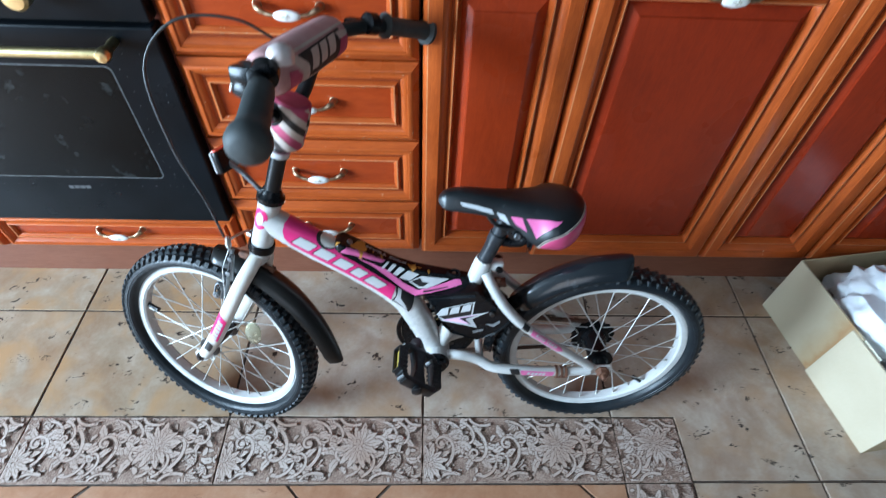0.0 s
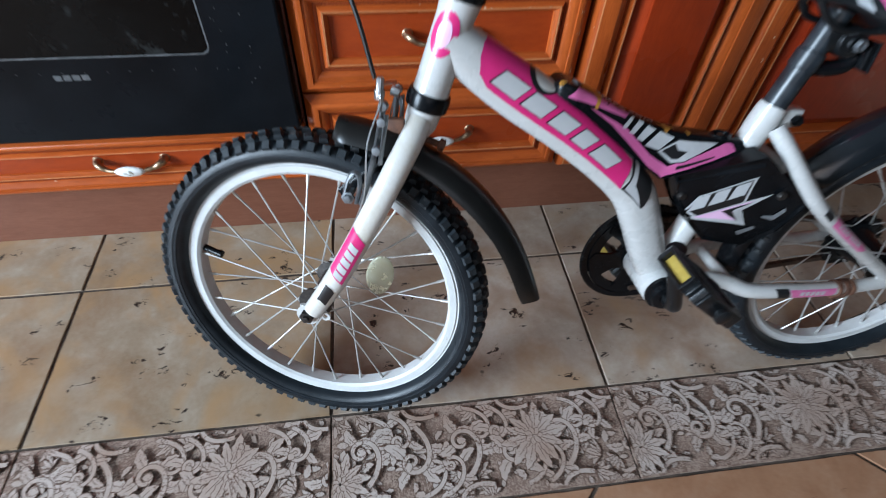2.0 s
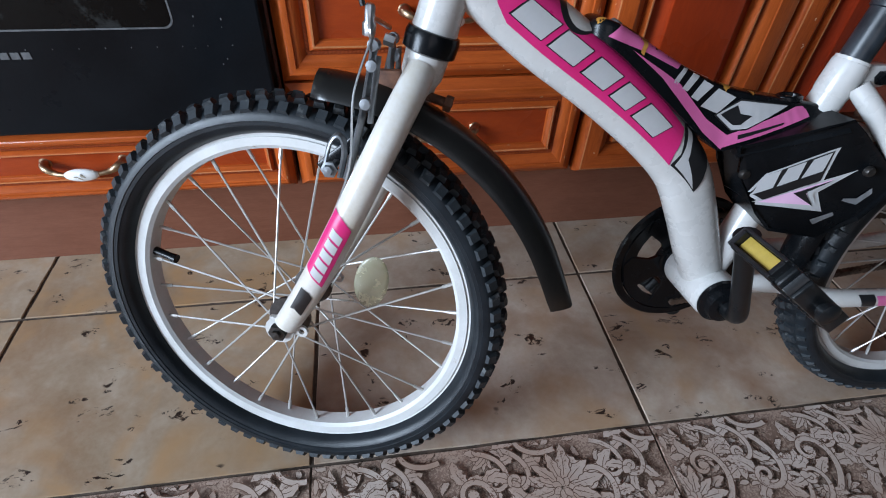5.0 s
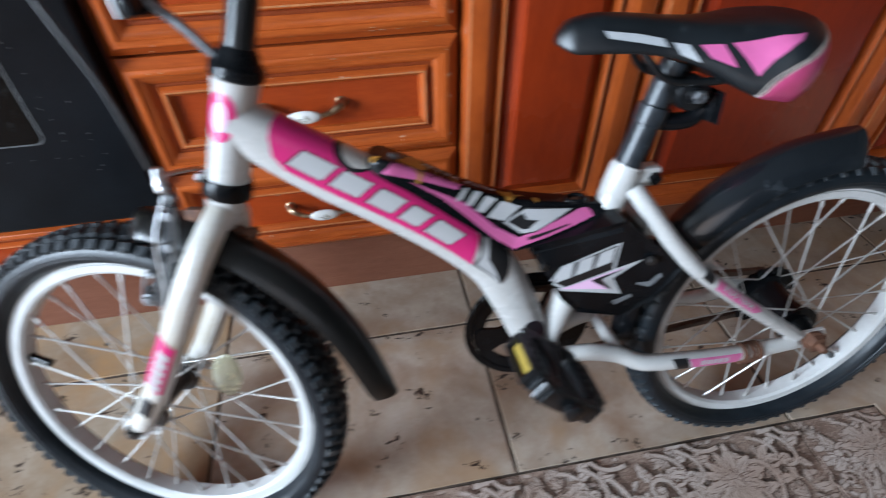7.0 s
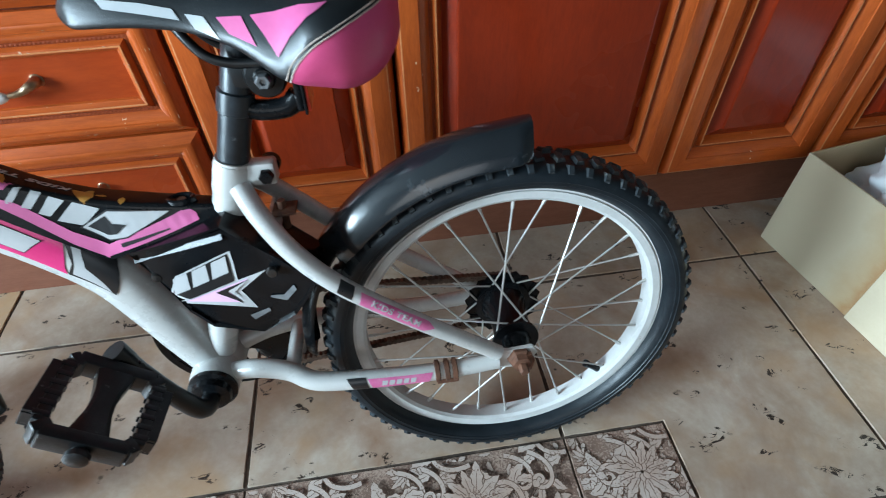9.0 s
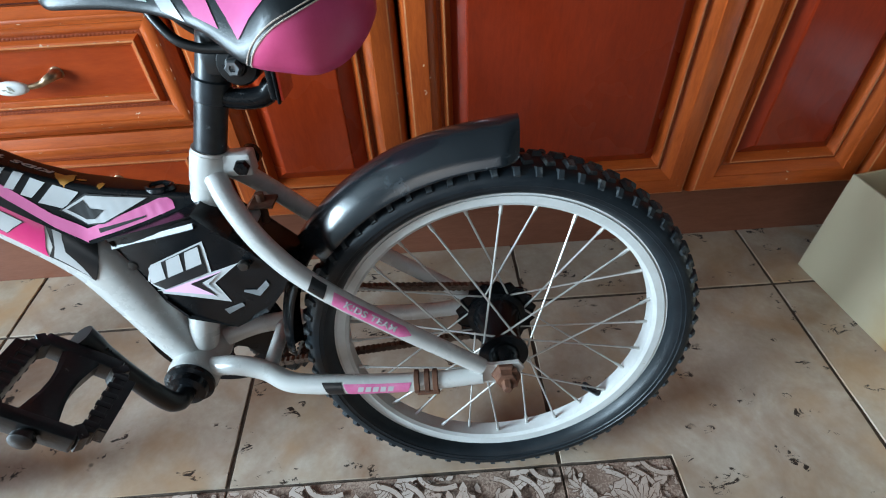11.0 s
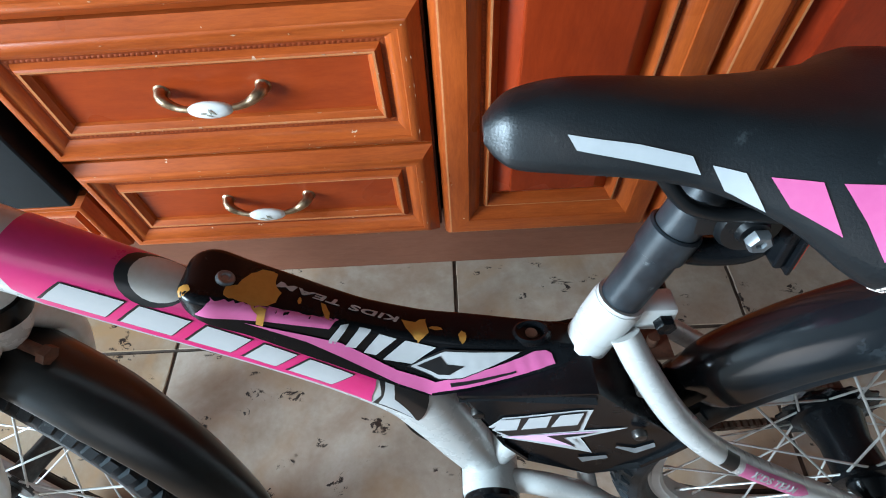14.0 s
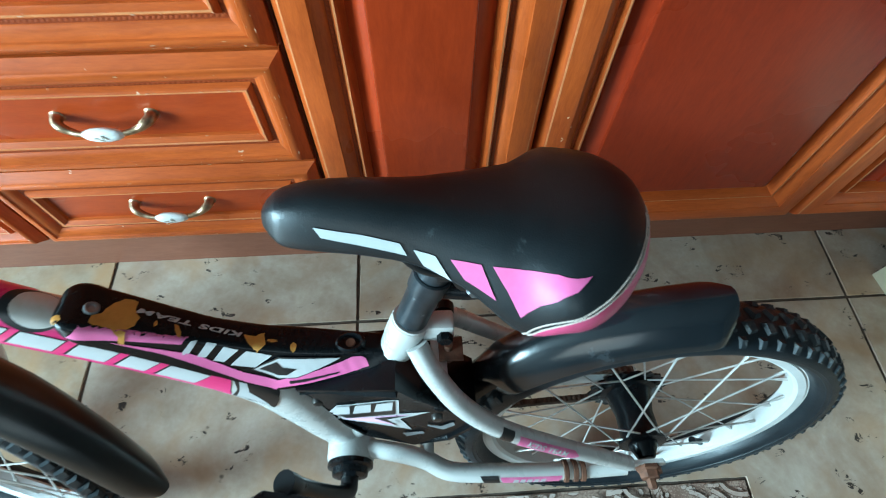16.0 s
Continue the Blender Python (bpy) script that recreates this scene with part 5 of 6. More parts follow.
def spoke_matrix(i, n, flange_r, flange_y, rim_r):
    side = -1 if i % 2 else 1
    q = 2 * math.pi * i / n
    off = (1 if (i // 2) % 2 else -1) * radians(62)
    a = Vector((flange_r * math.cos(q + off), side * flange_y, flange_r * math.sin(q + off)))
    b = Vector((rim_r * math.cos(q), side * 0.002, rim_r * math.sin(q)))
    return a, b


def wheel(name, m, hub_profile, hub_mat, flange_r, flange_y, valve_deg, label, seed, knobs, side):
    rim = part(name, lathed([(0.179, -0.0105), (0.1845, -0.0125), (0.1848, -0.0112), (0.1815, -0.0108), (0.1815, 0.0108), (0.1848, 0.0112), (0.1845, 0.0125), (0.179, 0.0125), (0.171, 0.012), (0.1675, 0.009), (0.167, 0.0), (0.1675, -0.009), (0.171, -0.012), (0.179, -0.0125)], 112, True), RIM_WHITE, bike, label, 35, m)
    part("tyre", tyre_mesh(), RUBBER, rim, "dusty black knobbly tyre", 30)
    tagged(part("tread", tread_mesh(seed, knobs, side), TREAD_RUBBER, rim, "worn black tread knobs", 30), kind="stuff")
    hub = part("hub", lathed(hub_profile, 32), hub_mat, rim, "dark hub")
    n = 28
    a, b = spoke_matrix(0, n, flange_r, flange_y, 0.1685)
    ln = (b - a).length
    bm = bmesh.new()
    tube(bm, [(0, 0, 0), (0, ln - 0.013, 0)], 0.00115, 6)
    tube(bm, [(0, ln - 0.013, 0), (0, ln, 0)], 0.0019, 6)
    first = None
    for i in range(n):
        a, b = spoke_matrix(i, n, flange_r, flange_y, 0.1685)
        if first is None:
            first = part("spoke", bm, SPOKE_STEEL, rim, m=along(a, b))
        else:
            ob = new("spoke", first.data)
            ob.parent, ob.matrix_basis = rim, along(a, b)
    q = radians(valve_deg)
    d = Vector((math.cos(q), 0, math.sin(q)))
    part("valve", tubed([d * 0.17, d * 0.158 + Vector((0, -0.001, 0)), d * 0.15 + Vector((0, -0.002, 0)), d * 0.141 + Vector((0, -0.003, 0))], [0.0048, 0.0042, 0.0042, 0.005], 10), BLACK_PLASTIC, rim, "black rubber valve")
    return rim


FRONT_AXLE = fk(0.2825, 0.052, 0)
REAR_AXLE = Vector((0.3605, 0.002, 0.2175))
wf = wheel("front_wheel", STEER @ Matrix.Translation(FRONT_AXLE), [(0.005, -0.046), (0.009, -0.045), (0.01, -0.034), (0.0215, -0.033), (0.0215, -0.029), (0.0125, -0.027), (0.0115, 0), (0.0125, 0.027), (0.0215, 0.029), (0.0215, 0.033), (0.01, 0.034), (0.009, 0.045), (0.005, 0.046)], DARK_STEEL, 0.019, 0.031, 164.5, "white painted front rim with steel spokes", 1, 76, 0.0058)
wr = wheel("rear_wheel", Matrix.Translation(REAR_AXLE), [(0.006, -0.052), (0.01, -0.051), (0.013, -0.044), (0.0165, -0.038), (0.0165, -0.036), (0.0265, -0.035), (0.0265, -0.031), (0.0225, -0.029), (0.0215, 0.0), (0.0275, 0.025), (0.034, 0.027), (0.034, 0.031), (0.018, 0.033), (0.014, 0.05), (0.006, 0.052)], BLACK_PLASTIC, 0.0245, 0.032, -42, "white painted back rim with steel spokes", 2, 66, 0.0034)
bm = bmesh.new()
bmesh.ops.create_uvsphere(bm, u_segments=20, v_segments=10, radius=1)
bmesh.ops.transform(bm, matrix=Matrix.Translation((0.073, 0.014, 0.02)) @ Matrix.Rotation(radians(14), 4, "Y") @ Matrix.Diagonal((0.0185, 0.0035, 0.032, 1)), verts=bm.verts)
part("spoke_reflector", bm, PALE_REFLECTOR, wf, "pale yellow oval spoke reflector")
part("sprocket", lathed([(0.014, 0.034), (0.034, 0.034), (0.0365, 0.035), (0.0365, 0.0375), (0.034, 0.0385), (0.014, 0.039)], 20), CHAIN_MAT, wr, "rusty sprocket", 20)
bm = bmesh.new()
prism(bm, [(0.045 * math.cos(2 * math.pi * k / 36) * (1.06 if k % 2 else 0.97), 0.045 * math.sin(2 * math.pi * k / 36) * (1.06 if k % 2 else 0.97)) for k in range(36)], 0.002, Matrix.Translation((0, 0.031, 0)))
part("spoke_guard", bm, BLACK_PLASTIC, wr, "black toothed disc behind the hub")

# fork
BLADE = [(0.012, 0.0, 0.010), (0.03, 0.001, 0.024), (0.055, 0.004, 0.0375), (0.09, 0.009, 0.046), (0.15, 0.019, 0.0495), (0.22, 0.0325, 0.0515), (0.275, 0.0475, 0.053)]
for s in (-1, 1):
    rad = (0.0125, 0.0132, 0.0134, 0.0134, 0.0136, 0.0136, 0.0122)
    SK = Skin([(*fk(d, f, s * y), r, r * 0.92) for (d, f, y), r in zip(BLADE, rad)], 6, 2.1)
    blade = part("fork_blade", SK.mesh(20, STEER), STAINED_PAINT, bike, "white fork blade with yellowed paint", 45)
    bm = bmesh.new()
    prism(bm, [(-0.011, 0.012), (0.011, 0.012), (0.012, -0.004), (0.006, -0.012), (-0.006, -0.012), (-0.012, -0.004)], 0.004, STEER @ Matrix.Translation(fk(0.2805, 0.051, s * 0.053 - 0.002)))
    lathe(bm, [(0.003, -0.0015), (0.0062, -0.0015), (0.0062, 0.0015), (0.003, 0.0015)], 18, True, m=STEER @ Matrix.Translation(FRONT_AXLE + Vector((0.0215, s * 0.0535, -0.001))))
    box(bm, 0.008, 0.0165, -0.0015, 0.0015, -0.005, 0.005, 0.0, STEER @ Matrix.Translation(FRONT_AXLE + Vector((0, s * 0.0535, 0))))
    part("fork_end", bm, WHITE_PAINT, bike, "white dropout plate with a drilled eyelet")
    if s < 0:
        part("sticker", SK.patch([(0.135, 30), (0.139, 80), (0.147, 130), (0.212, 130), (0.206, 80), (0.2, 30)], 0.0005, STEER), PINK, blade, "pink sticker")
        part("sticker", SK.patch([(0.222, 62), (0.2225, 95), (0.227, 118), (0.251, 120), (0.247, 84), (0.249, 66)], 0.0005, STEER), BLACK_STICKER, blade)
        for k in range(5):
            q = 0.151 + 0.0108 * k
            part("sticker", SK.patch(slanted(q, q + 0.0085, 66, 112, -0.005), 0.0009, STEER), WHITE_STICKER, blade)
part("fork_crown", turned(tubed([fk(0.0, 0, 0), fk(0.018, 0, 0), fk(0.032, 0.001, 0)], [0.0185, 0.0175, 0.012], 22)), WHITE_PAINT, bike)
for s in (-1, 1):
    bm = lathed([(0.0045, 0.052), (0.0045, 0.057), (0.0092, 0.0575), (0.0095, 0.0625), (0.0085, 0.0638), (0.0048, 0.064), (0.0045, 0.0672), (0.0001, 0.0678)], 6, m=STEER @ Matrix.Translation(FRONT_AXLE) @ Matrix.Diagonal((1, s, 1, 1)))
    part("axle_nut", bm, DARK_STEEL, bike, "dark greasy axle nut")
    part("axle_washer", lathed([(0.006, 0.0552), (0.0145, 0.0552), (0.0145, 0.057), (0.006, 0.0573)], 22, m=STEER @ Matrix.Translation(FRONT_AXLE) @ Matrix.Diagonal((1, s, 1, 1))), WHITE_PAINT, bike, "white painted axle washer")


# mudguards
def mudguard(centre, a0, a1, r0, r1, half, flare, drop, taper=0.0, n=48, round_end=0.05):
    """A curved trough round a wheel, from angle a0 to a1 in the wheel's plane."""
    bm = bmesh.new()
    loops = []
    for i in range(n + 1):
        u = i / n
        q = radians(a0 + (a1 - a0) * u)
        r = r0 + (r1 - r0) * u + flare * max(0, 1 - u / 0.16) ** 2
        hw = half * (1 - 0.10 * u) * (1 - taper * max(0, 1 - u / 0.5)) * (1 - 0.3 * max(0.0, 1 - u / 0.07) ** 2 - 0.3 * max(0.0, 1 - (1 - u) / round_end) ** 2)
        d, tdir = Vector((math.cos(q), 0, math.sin(q))), Vector((0, 1, 0))
        lp = []
        for sgn, depth in ((1, 0.0), (-1, 0.0022)):
            for k in range(11) if sgn > 0 else range(10, -1, -1):
                w = -1 + 2 * k / 10
                lp.append(centre + d * (r - depth - drop * abs(w) ** 2.4) + tdir * hw * w)
        loops.append(lp)
    rings(bm, loops)
    return bm


rear_guard = part("rear_mudguard", mudguard(REAR_AXLE, 87, 144, 0.2475, 0.2445, 0.0335, 0.004, 0.029, round_end=0.14), FENDER, bike, "dusty black back mudguard", 40)
part("mudguard_tongue", mudguard(REAR_AXLE, 138, 181, 0.2395, 0.237, 0.021, 0.0, 0.012), BLACK_PLASTIC, rear_guard, "narrow black lower tongue", 40)
part("front_mudguard", turned(mudguard(FRONT_AXLE, 5.0, 79.5, 0.277, 0.2415, 0.0295, 0.004, 0.019, 0.3)), FENDER_DULL, bike, "dusty dull black front mudguard", 40)

# crank, pedals, chain
def crank(s):
    o = Vector((BB.x, 0, BB.z))
    pts = [(0, 0.03, 0), (0, 0.056, 0), (-0.001, 0.066, 0.003), (-0.006, 0.073, 0.014), (-0.018, 0.079, 0.046), (-0.032, 0.084, 0.088), (-0.0365, 0.0855, 0.103), (-0.041, 0.0865, 0.115)]
    out = [o + Vector((p[0] * s, -p[1] * s, p[2] * s)) for p in pts]
    return out


for s in (1, -1):
    pts = crank(s)
    arm = part("crank_arm", tubed(pts, [0.0085, 0.0095, 0.0098, 0.0098, 0.0092, 0.0092, 0.0105, 0.0115], 14, 4), MATTE_BLACK, bike, "scuffed black crank arm")
    e = pts[-2]
    pm = Matrix.Translation(e + Vector((0, -s * 0.051, 0))) @ Matrix.Rotation(radians(39), 4, "Y")
    bm = bmesh.new()
    L, W, T = 0.0345, 0.035, 0.0095
    for sg in (-1, 1):
        box(bm, sg * L - 0.0045, sg * L + 0.0055, -W * 0.86, W * 0.86, -T, T, 0.002)
        box(bm, -L * 0.9, L * 0.9, sg * W - 0.0055, sg * W + 0.006, -T, T, 0.002)
        for k in range(6):
            for h in (-1, 1):
                box(bm, sg * L - 0.006, sg * L + 0.006, -0.026 + 0.0095 * k, -0.0215 + 0.0095 * k, h * T - 0.0012, h * T + 0.0006, 0.0005)
        for sy in (-1, 1):
            box(bm, -0.0065, 0.0065, -0.0038, 0.0038, -T, T, 0.001, Matrix.Translation((sg * L * 0.9, sy * W * 0.9, 0)) @ Matrix.Rotation(radians(45 * sg * sy), 4, "Z"))
    rings(bm, [[(u * w, y, T * 0.95 * h) for u, h in ((-1, -0.75), (-0.7, -1), (0.7, -1), (1, -0.75), (1, 0.75), (0.7, 1), (-0.7, 1), (-1, 0.75))] for y, w in ((-W, 0.0165), (-W * 0.75, 0.0135), (-W * 0.3, 0.0098), (0, 0.009), (W * 0.3, 0.0098), (W * 0.75, 0.0135), (W, 0.0165))])
    tube(bm, [(0, 0.051 * s, 0), (0, -0.044 * s, 0)], 0.0065, 14)
    lathe(bm, [(0.009, 0.0), (0.009, 0.004), (0.0065, 0.0055), (0.0001, 0.006)], 16, m=Matrix.Translation((0, -0.044 * s, 0)) @ Matrix.Diagonal((1, -s, 1, 1)))
    pedal = part("pedal", bm, PEDAL_PLASTIC, bike, "scratched black pedal", 30, pm)
    for sg in (-1, 1):
        bm = bmesh.new()
        for h in (-1, 1):
            box(bm, sg * (L + 0.0082) - 0.0042, sg * (L + 0.0082) + 0.0042, -0.0245, 0.0245, h * 0.0082 - 0.0016, h * 0.0082 + 0.0016, 0.0006)
            box(bm, sg * (L + 0.0082) - 0.0042, sg * (L + 0.0082) + 0.0042, h * 0.0228 - 0.0022, h * 0.0228 + 0.0022, -0.0066, 0.0066, 0.0006)
        part("reflector_rim", bm, PEDAL_PLASTIC, pedal)
        part("pedal_reflector", boxed(sg * (L + 0.0052) - 0.0016, sg * (L + 0.0052) + 0.0016, -0.02, 0.02, -0.006, 0.006, 0.001), YELLOW, pedal, "yellow pedal reflector")

bm = lathed([(0.076, 0.044), (0.084, 0.0435), (0.0865, 0.046), (0.084, 0.0495), (0.076, 0.049)], 64, True, m=Matrix.Translation((BB.x, 0, BB.z)))
ring = part("chain_guard", bm, BLACK_PLASTIC, bike, "black chain guard disc")
bm = bmesh.new()
for k in range(5):
    q = Matrix.Translation(BB) @ Matrix.Rotation(2 * math.pi * k / 5 + 0.4, 4, "Y")
    prism(bm, [(0.016, -0.017), (0.04, -0.014), (0.062, -0.023), (0.073, -0.014), (0.073, 0.014), (0.062, 0.023), (0.04, 0.014), (0.016, 0.017)], 0.004, q @ Matrix.Translation((0, 0.042, 0)))
lathe(bm, [(0.0001, 0.040), (0.024, 0.040), (0.03, 0.0425), (0.034, 0.0445), (0.034, 0.0475), (0.0001, 0.048)], 40, m=Matrix.Translation(BB))
lathe(bm, [(0.06, 0.0435), (0.074, 0.0435), (0.0755, 0.046), (0.074, 0.0485), (0.06, 0.0485)], 48, True, m=Matrix.Translation(BB))
part("chainring", bm, BLACK_PLASTIC, bike, "black chainring", 30)
up_a, up_b = Vector((BB.x, 0.042, BB.z + 0.064)), Vector((0.3605, 0.042, 0.2175 + 0.035))
lo_a, lo_b = Vector((BB.x, 0.042, BB.z - 0.064)), Vector((0.3605, 0.042, 0.2175 - 0.035))
for a, b in ((up_a, up_b), (lo_a, lo_b)):
    bm = bmesh.new()
    n = int((b - a).length / 0.0064)
    for k in range(n):
        c = a.lerp(b, (k + 0.5) / n)
        r = (b - a).to_track_quat("X", "Z").to_matrix().to_4x4()
        lathe(bm, [(0.0001, -0.0038), (0.0042, -0.0036), (0.0042, 0.0036), (0.0001, 0.0038)], 8, m=Matrix.Translation(c))
        box(bm, -0.0034, 0.0034, -0.003 if k % 2 else -0.0045, 0.003 if k % 2 else 0.0045, -0.0018, 0.0018, 0, Matrix.Translation(c) @ r)
    part("chain", bm, CHAIN_MAT, bike, "rusty chain")

# front brake
bm = bmesh.new()
def fko(d, f, y):
    return STEER @ fk(d, f - 0.005, y)


def plate(bm, pts, width, thick):
    """A flat bent strap through points, its breadth fore and aft."""
    tube(bm, glide(pts, 4), width, 8, flat=thick / width)


for s in (-1, 1):
    bm = bmesh.new()
    plate(bm, [fko(0.112, 0.034, s * 0.043), fko(0.085, 0.034, s * 0.041), fko(0.05, 0.036, s * 0.037), fko(0.018, 0.04, s * 0.032), fko(0.0, 0.043, s * 0.028)], 0.0042, 0.0022)
    plate(bm, [fko(0.06, 0.027, s * 0.041), fko(0.035, 0.031, s * 0.039), fko(0.01, 0.036, s * 0.034)], 0.0036, 0.0016)
    for d, f, y in ((0.046, 0.034, 0.042), (0.018, 0.038, 0.036), (0.004, 0.042, 0.031)):
        lathe(bm, [(0.0001, -0.005), (0.0045, -0.0045), (0.0052, -0.002), (0.0052, 0.003), (0.0001, 0.004)], 10, m=along(fko(d, f, s * y), fko(d, f, 0)))
    arm_o = part("brake_arm", bm, GREY_METAL, bike, "grey jointed brake arm")
    bm = bmesh.new()
    tube(bm, glide([fko(0.112, 0.039, s * 0.045), fko(0.092, 0.04, s * 0.045), fko(0.08, 0.044, s * 0.045), fko(0.078, 0.05, s * 0.045), fko(0.088, 0.054, s * 0.045), fko(0.112, 0.054, s * 0.045)], 5), 0.0034, 8, flat=0.55)
    part("pad_clip", bm, GREY_METAL, arm_o, "bent grey pad clip")
    bm = bmesh.new()
    box(bm, -0.022, 0.022, -0.006, 0.006, -0.0055, 0.0055, 0.002, along(fko(0.101, 0.05, s * 0.022), fko(0.101, 0.05, 0)) @ Matrix.Rotation(radians(-38), 4, "Y"))
    part("brake_pad", bm, BLACK_PLASTIC, arm_o, "black brake pad")
    bm = lathed([(0.0001, -0.0065), (0.004, -0.006), (0.005, -0.0035), (0.0075, -0.003), (0.0075, 0.0), (0.0035, 0.0005), (0.0035, 0.018)], 6, m=along(fko(0.108, 0.049, s * 0.045), fko(0.108, 0.049, 0)))
    part("brake_bolt", bm, GREY_METAL, arm_o, "dull grey brake bolt")
    part("return_spring", tubed([fko(0.15, 0.036, s * 0.052), fko(0.1, 0.033, s * 0.048), fko(0.05, 0.043, s * 0.047), fko(0.03, 0.045, s * 0.044), fko(0.0, 0.044, s * 0.036)], 0.001, 6, 4), STEEL, arm_o)
bm = bmesh.new()
tube(bm, glide([fko(0.004, 0.043, -0.03), fko(-0.006, 0.046, -0.036), fko(-0.012, 0.05, -0.02), fko(-0.004, 0.046, 0.024)], 5), 0.0022, 8)
lathe(bm, [(0.0001, -0.003), (0.005, -0.0025), (0.0055, 0.006), (0.004, 0.008), (0.004, 0.018), (0.0028, 0.02)], 8, m=along(fko(-0.004, 0.048, -0.032), fko(-0.03, 0.052, -0.036)))
lathe(bm, [(0.0001, -0.006), (0.0055, -0.0055), (0.0055, 0.004), (0.0001, 0.005)], 6, m=along(fko(0.006, 0.044, 0.026), fko(0.006, 0.09, 0.026)))
part("cable_noodle", bm, STEEL, bike, "steel brake cable guide")
bm = bmesh.new()
box(bm, -0.012, 0.012, -0.006, 0.004, -0.012, 0.012, 0.003, STEER @ Matrix.Translation(fk(0.035, 0.024, 0)))
tube(bm, [fko(0.033, -0.024, 0), fko(0.033, 0.036, 0)], 0.004, 10)
lathe(bm, [(0.0001, 0), (0.007, 0.001), (0.007, 0.007), (0.003, 0.008)], 6, m=along(fko(0.033, -0.028, 0), fko(0.033, 0, 0)))
part("mudguard_bolt", bm, RUST, bike, "rusted mudguard bolt behind the fork")

# quill, stem and handlebar
QT = HEAD_LOW + 0.27 * AX
part("quill_stem", turned(tubed([HEAD_LOW + 0.11 * AX, HEAD_LOW + 0.125 * AX, HEAD_LOW + 0.14 * AX, QT], [0.0165, 0.0145, 0.0125, 0.0125], 20)), MATTE_BLACK, bike, "black handlebar stem")
BC = QT + Vector((-0.006, 0, 0.004))
part("stem_clamp", turned(lathed([(0.0145, -0.03), (0.018, -0.027), (0.019, 0), (0.018, 0.027), (0.0145, 0.03)], 22, m=Matrix.Translation(BC))), MATTE_BLACK, bike)
half_bar = [(BC.x, 0, BC.z), (BC.x, 0.032, BC.z), (BC.x + 0.006, 0.052, BC.z + 0.012), (BC.x + 0.016, 0.085, BC.z + 0.062), (BC.x + 0.026, 0.108, BC.z + 0.084), (BC.x + 0.056, 0.132, BC.z + 0.086), (BC.x + 0.088, 0.182, BC.z + 0.074), (BC.x + 0.113, 0.24, BC.z + 0.058)]
far_bar = half_bar[:5] + [(BC.x + 0.062, 0.134, BC.z + 0.094), (BC.x + 0.1, 0.19, BC.z + 0.09), (BC.x + 0.135, 0.256, BC.z + 0.076)]
bar_line = [(x, -y, z) for x, y, z in half_bar[::-1]] + far_bar[1:]
part("handlebar", turned(tubed(bar_line, 0.0108, 14, 5)), MATTE_BLACK, bike, "black handlebar")
for s in (-1, 1):
    ends = far_bar if s > 0 else half_bar
    a, b = Vector(ends[-1]), Vector(ends[-2])
    a.y, b.y = a.y * s, b.y * s
    b = a + (b - a).normalized() * 0.105
    if s < 0:
        a = a + (a - b).normalized() * 0.013
        prof = [(0.0001, -0.008), (0.014, -0.0065), (0.0215, 0.0), (0.0235, 0.008), (0.0225, 0.017), (0.0185, 0.027), (0.0168, 0.04), (0.0165, 0.07), (0.0155, 0.095), (0.0145, 0.105), (0.0112, 0.106)]
    else:
        prof = [(0.0001, -0.006), (0.018, -0.005), (0.0225, 0.0), (0.0225, 0.005), (0.0155, 0.009), (0.014, 0.03), (0.0145, 0.06), (0.014, 0.09), (0.0195, 0.094), (0.0195, 0.098), (0.0112, 0.1)]
    g = lathed(prof, 28, m=STEER @ along(a, b))
    grip = part("grip", g, GRIP, bike, "grey-black rubber grip with a bulb end")
    c = b + (b - a).normalized() * 0.02
    bm = lathed([(0.0125, -0.01), (0.0165, -0.008), (0.0165, 0.008), (0.0125, 0.01)], 18, m=STEER @ along(c, b))
    box(bm, -0.03, 0.006, -0.009, 0.012, -0.012, 0.01, 0.003, STEER @ Matrix.Translation(c + Vector((-0.012, 0, -0.004))))
    lev = part("brake_lever_clamp", bm, BLACK_PLASTIC, bike, "black lever clamp")
    if s > 0:
        part("brake_lever", turned(tubed([c + Vector((-0.03, 0, -0.006)), c + Vector((-0.044, 0.012, -0.012)), c + Vector((-0.036, 0.05, -0.018)), c + Vector((-0.012, 0.082, -0.022))], [0.006, 0.0055, 0.0052, 0.0058], 10, 5)), BLACK_PLASTIC, lev, "black brake lever")
    else:
        part("bell_dome", lathed([(0.0155, -0.006), (0.0165, 0.0), (0.016, 0.006), (0.013, 0.012), (0.007, 0.0155), (0.0001, 0.017)], 26, m=STEER @ Matrix.Translation(c + Vector((0.006, 0.026, 0.012))) @ Matrix.Rotation(radians(90), 4, "X") @ Matrix.Rotation(radians(0), 4, "Z")), PALE_METAL, lev, "small pale metal bell")
        bm = bmesh.new()
        box(bm, -0.019, 0.014, -0.013, 0.013, -0.011, 0.011, 0.004, STEER @ Matrix.Translation(c + Vector((-0.022, 0.004, -0.024))) @ Matrix.Rotation(radians(25), 4, "Y"))
        lamp_o = part("lamp_body", bm, BLACK_PLASTIC, lev, "small black lamp")
        bm = bmesh.new()
        box(bm, -0.0225, -0.0195, -0.0115, 0.0115, -0.0095, 0.0095, 0.001, STEER @ Matrix.Translation(c + Vector((-0.022, 0.004, -0.024))) @ Matrix.Rotation(radians(25), 4, "Y"))
        part("lamp_lens", bm, CERAMIC, lamp_o, "white lamp lens")


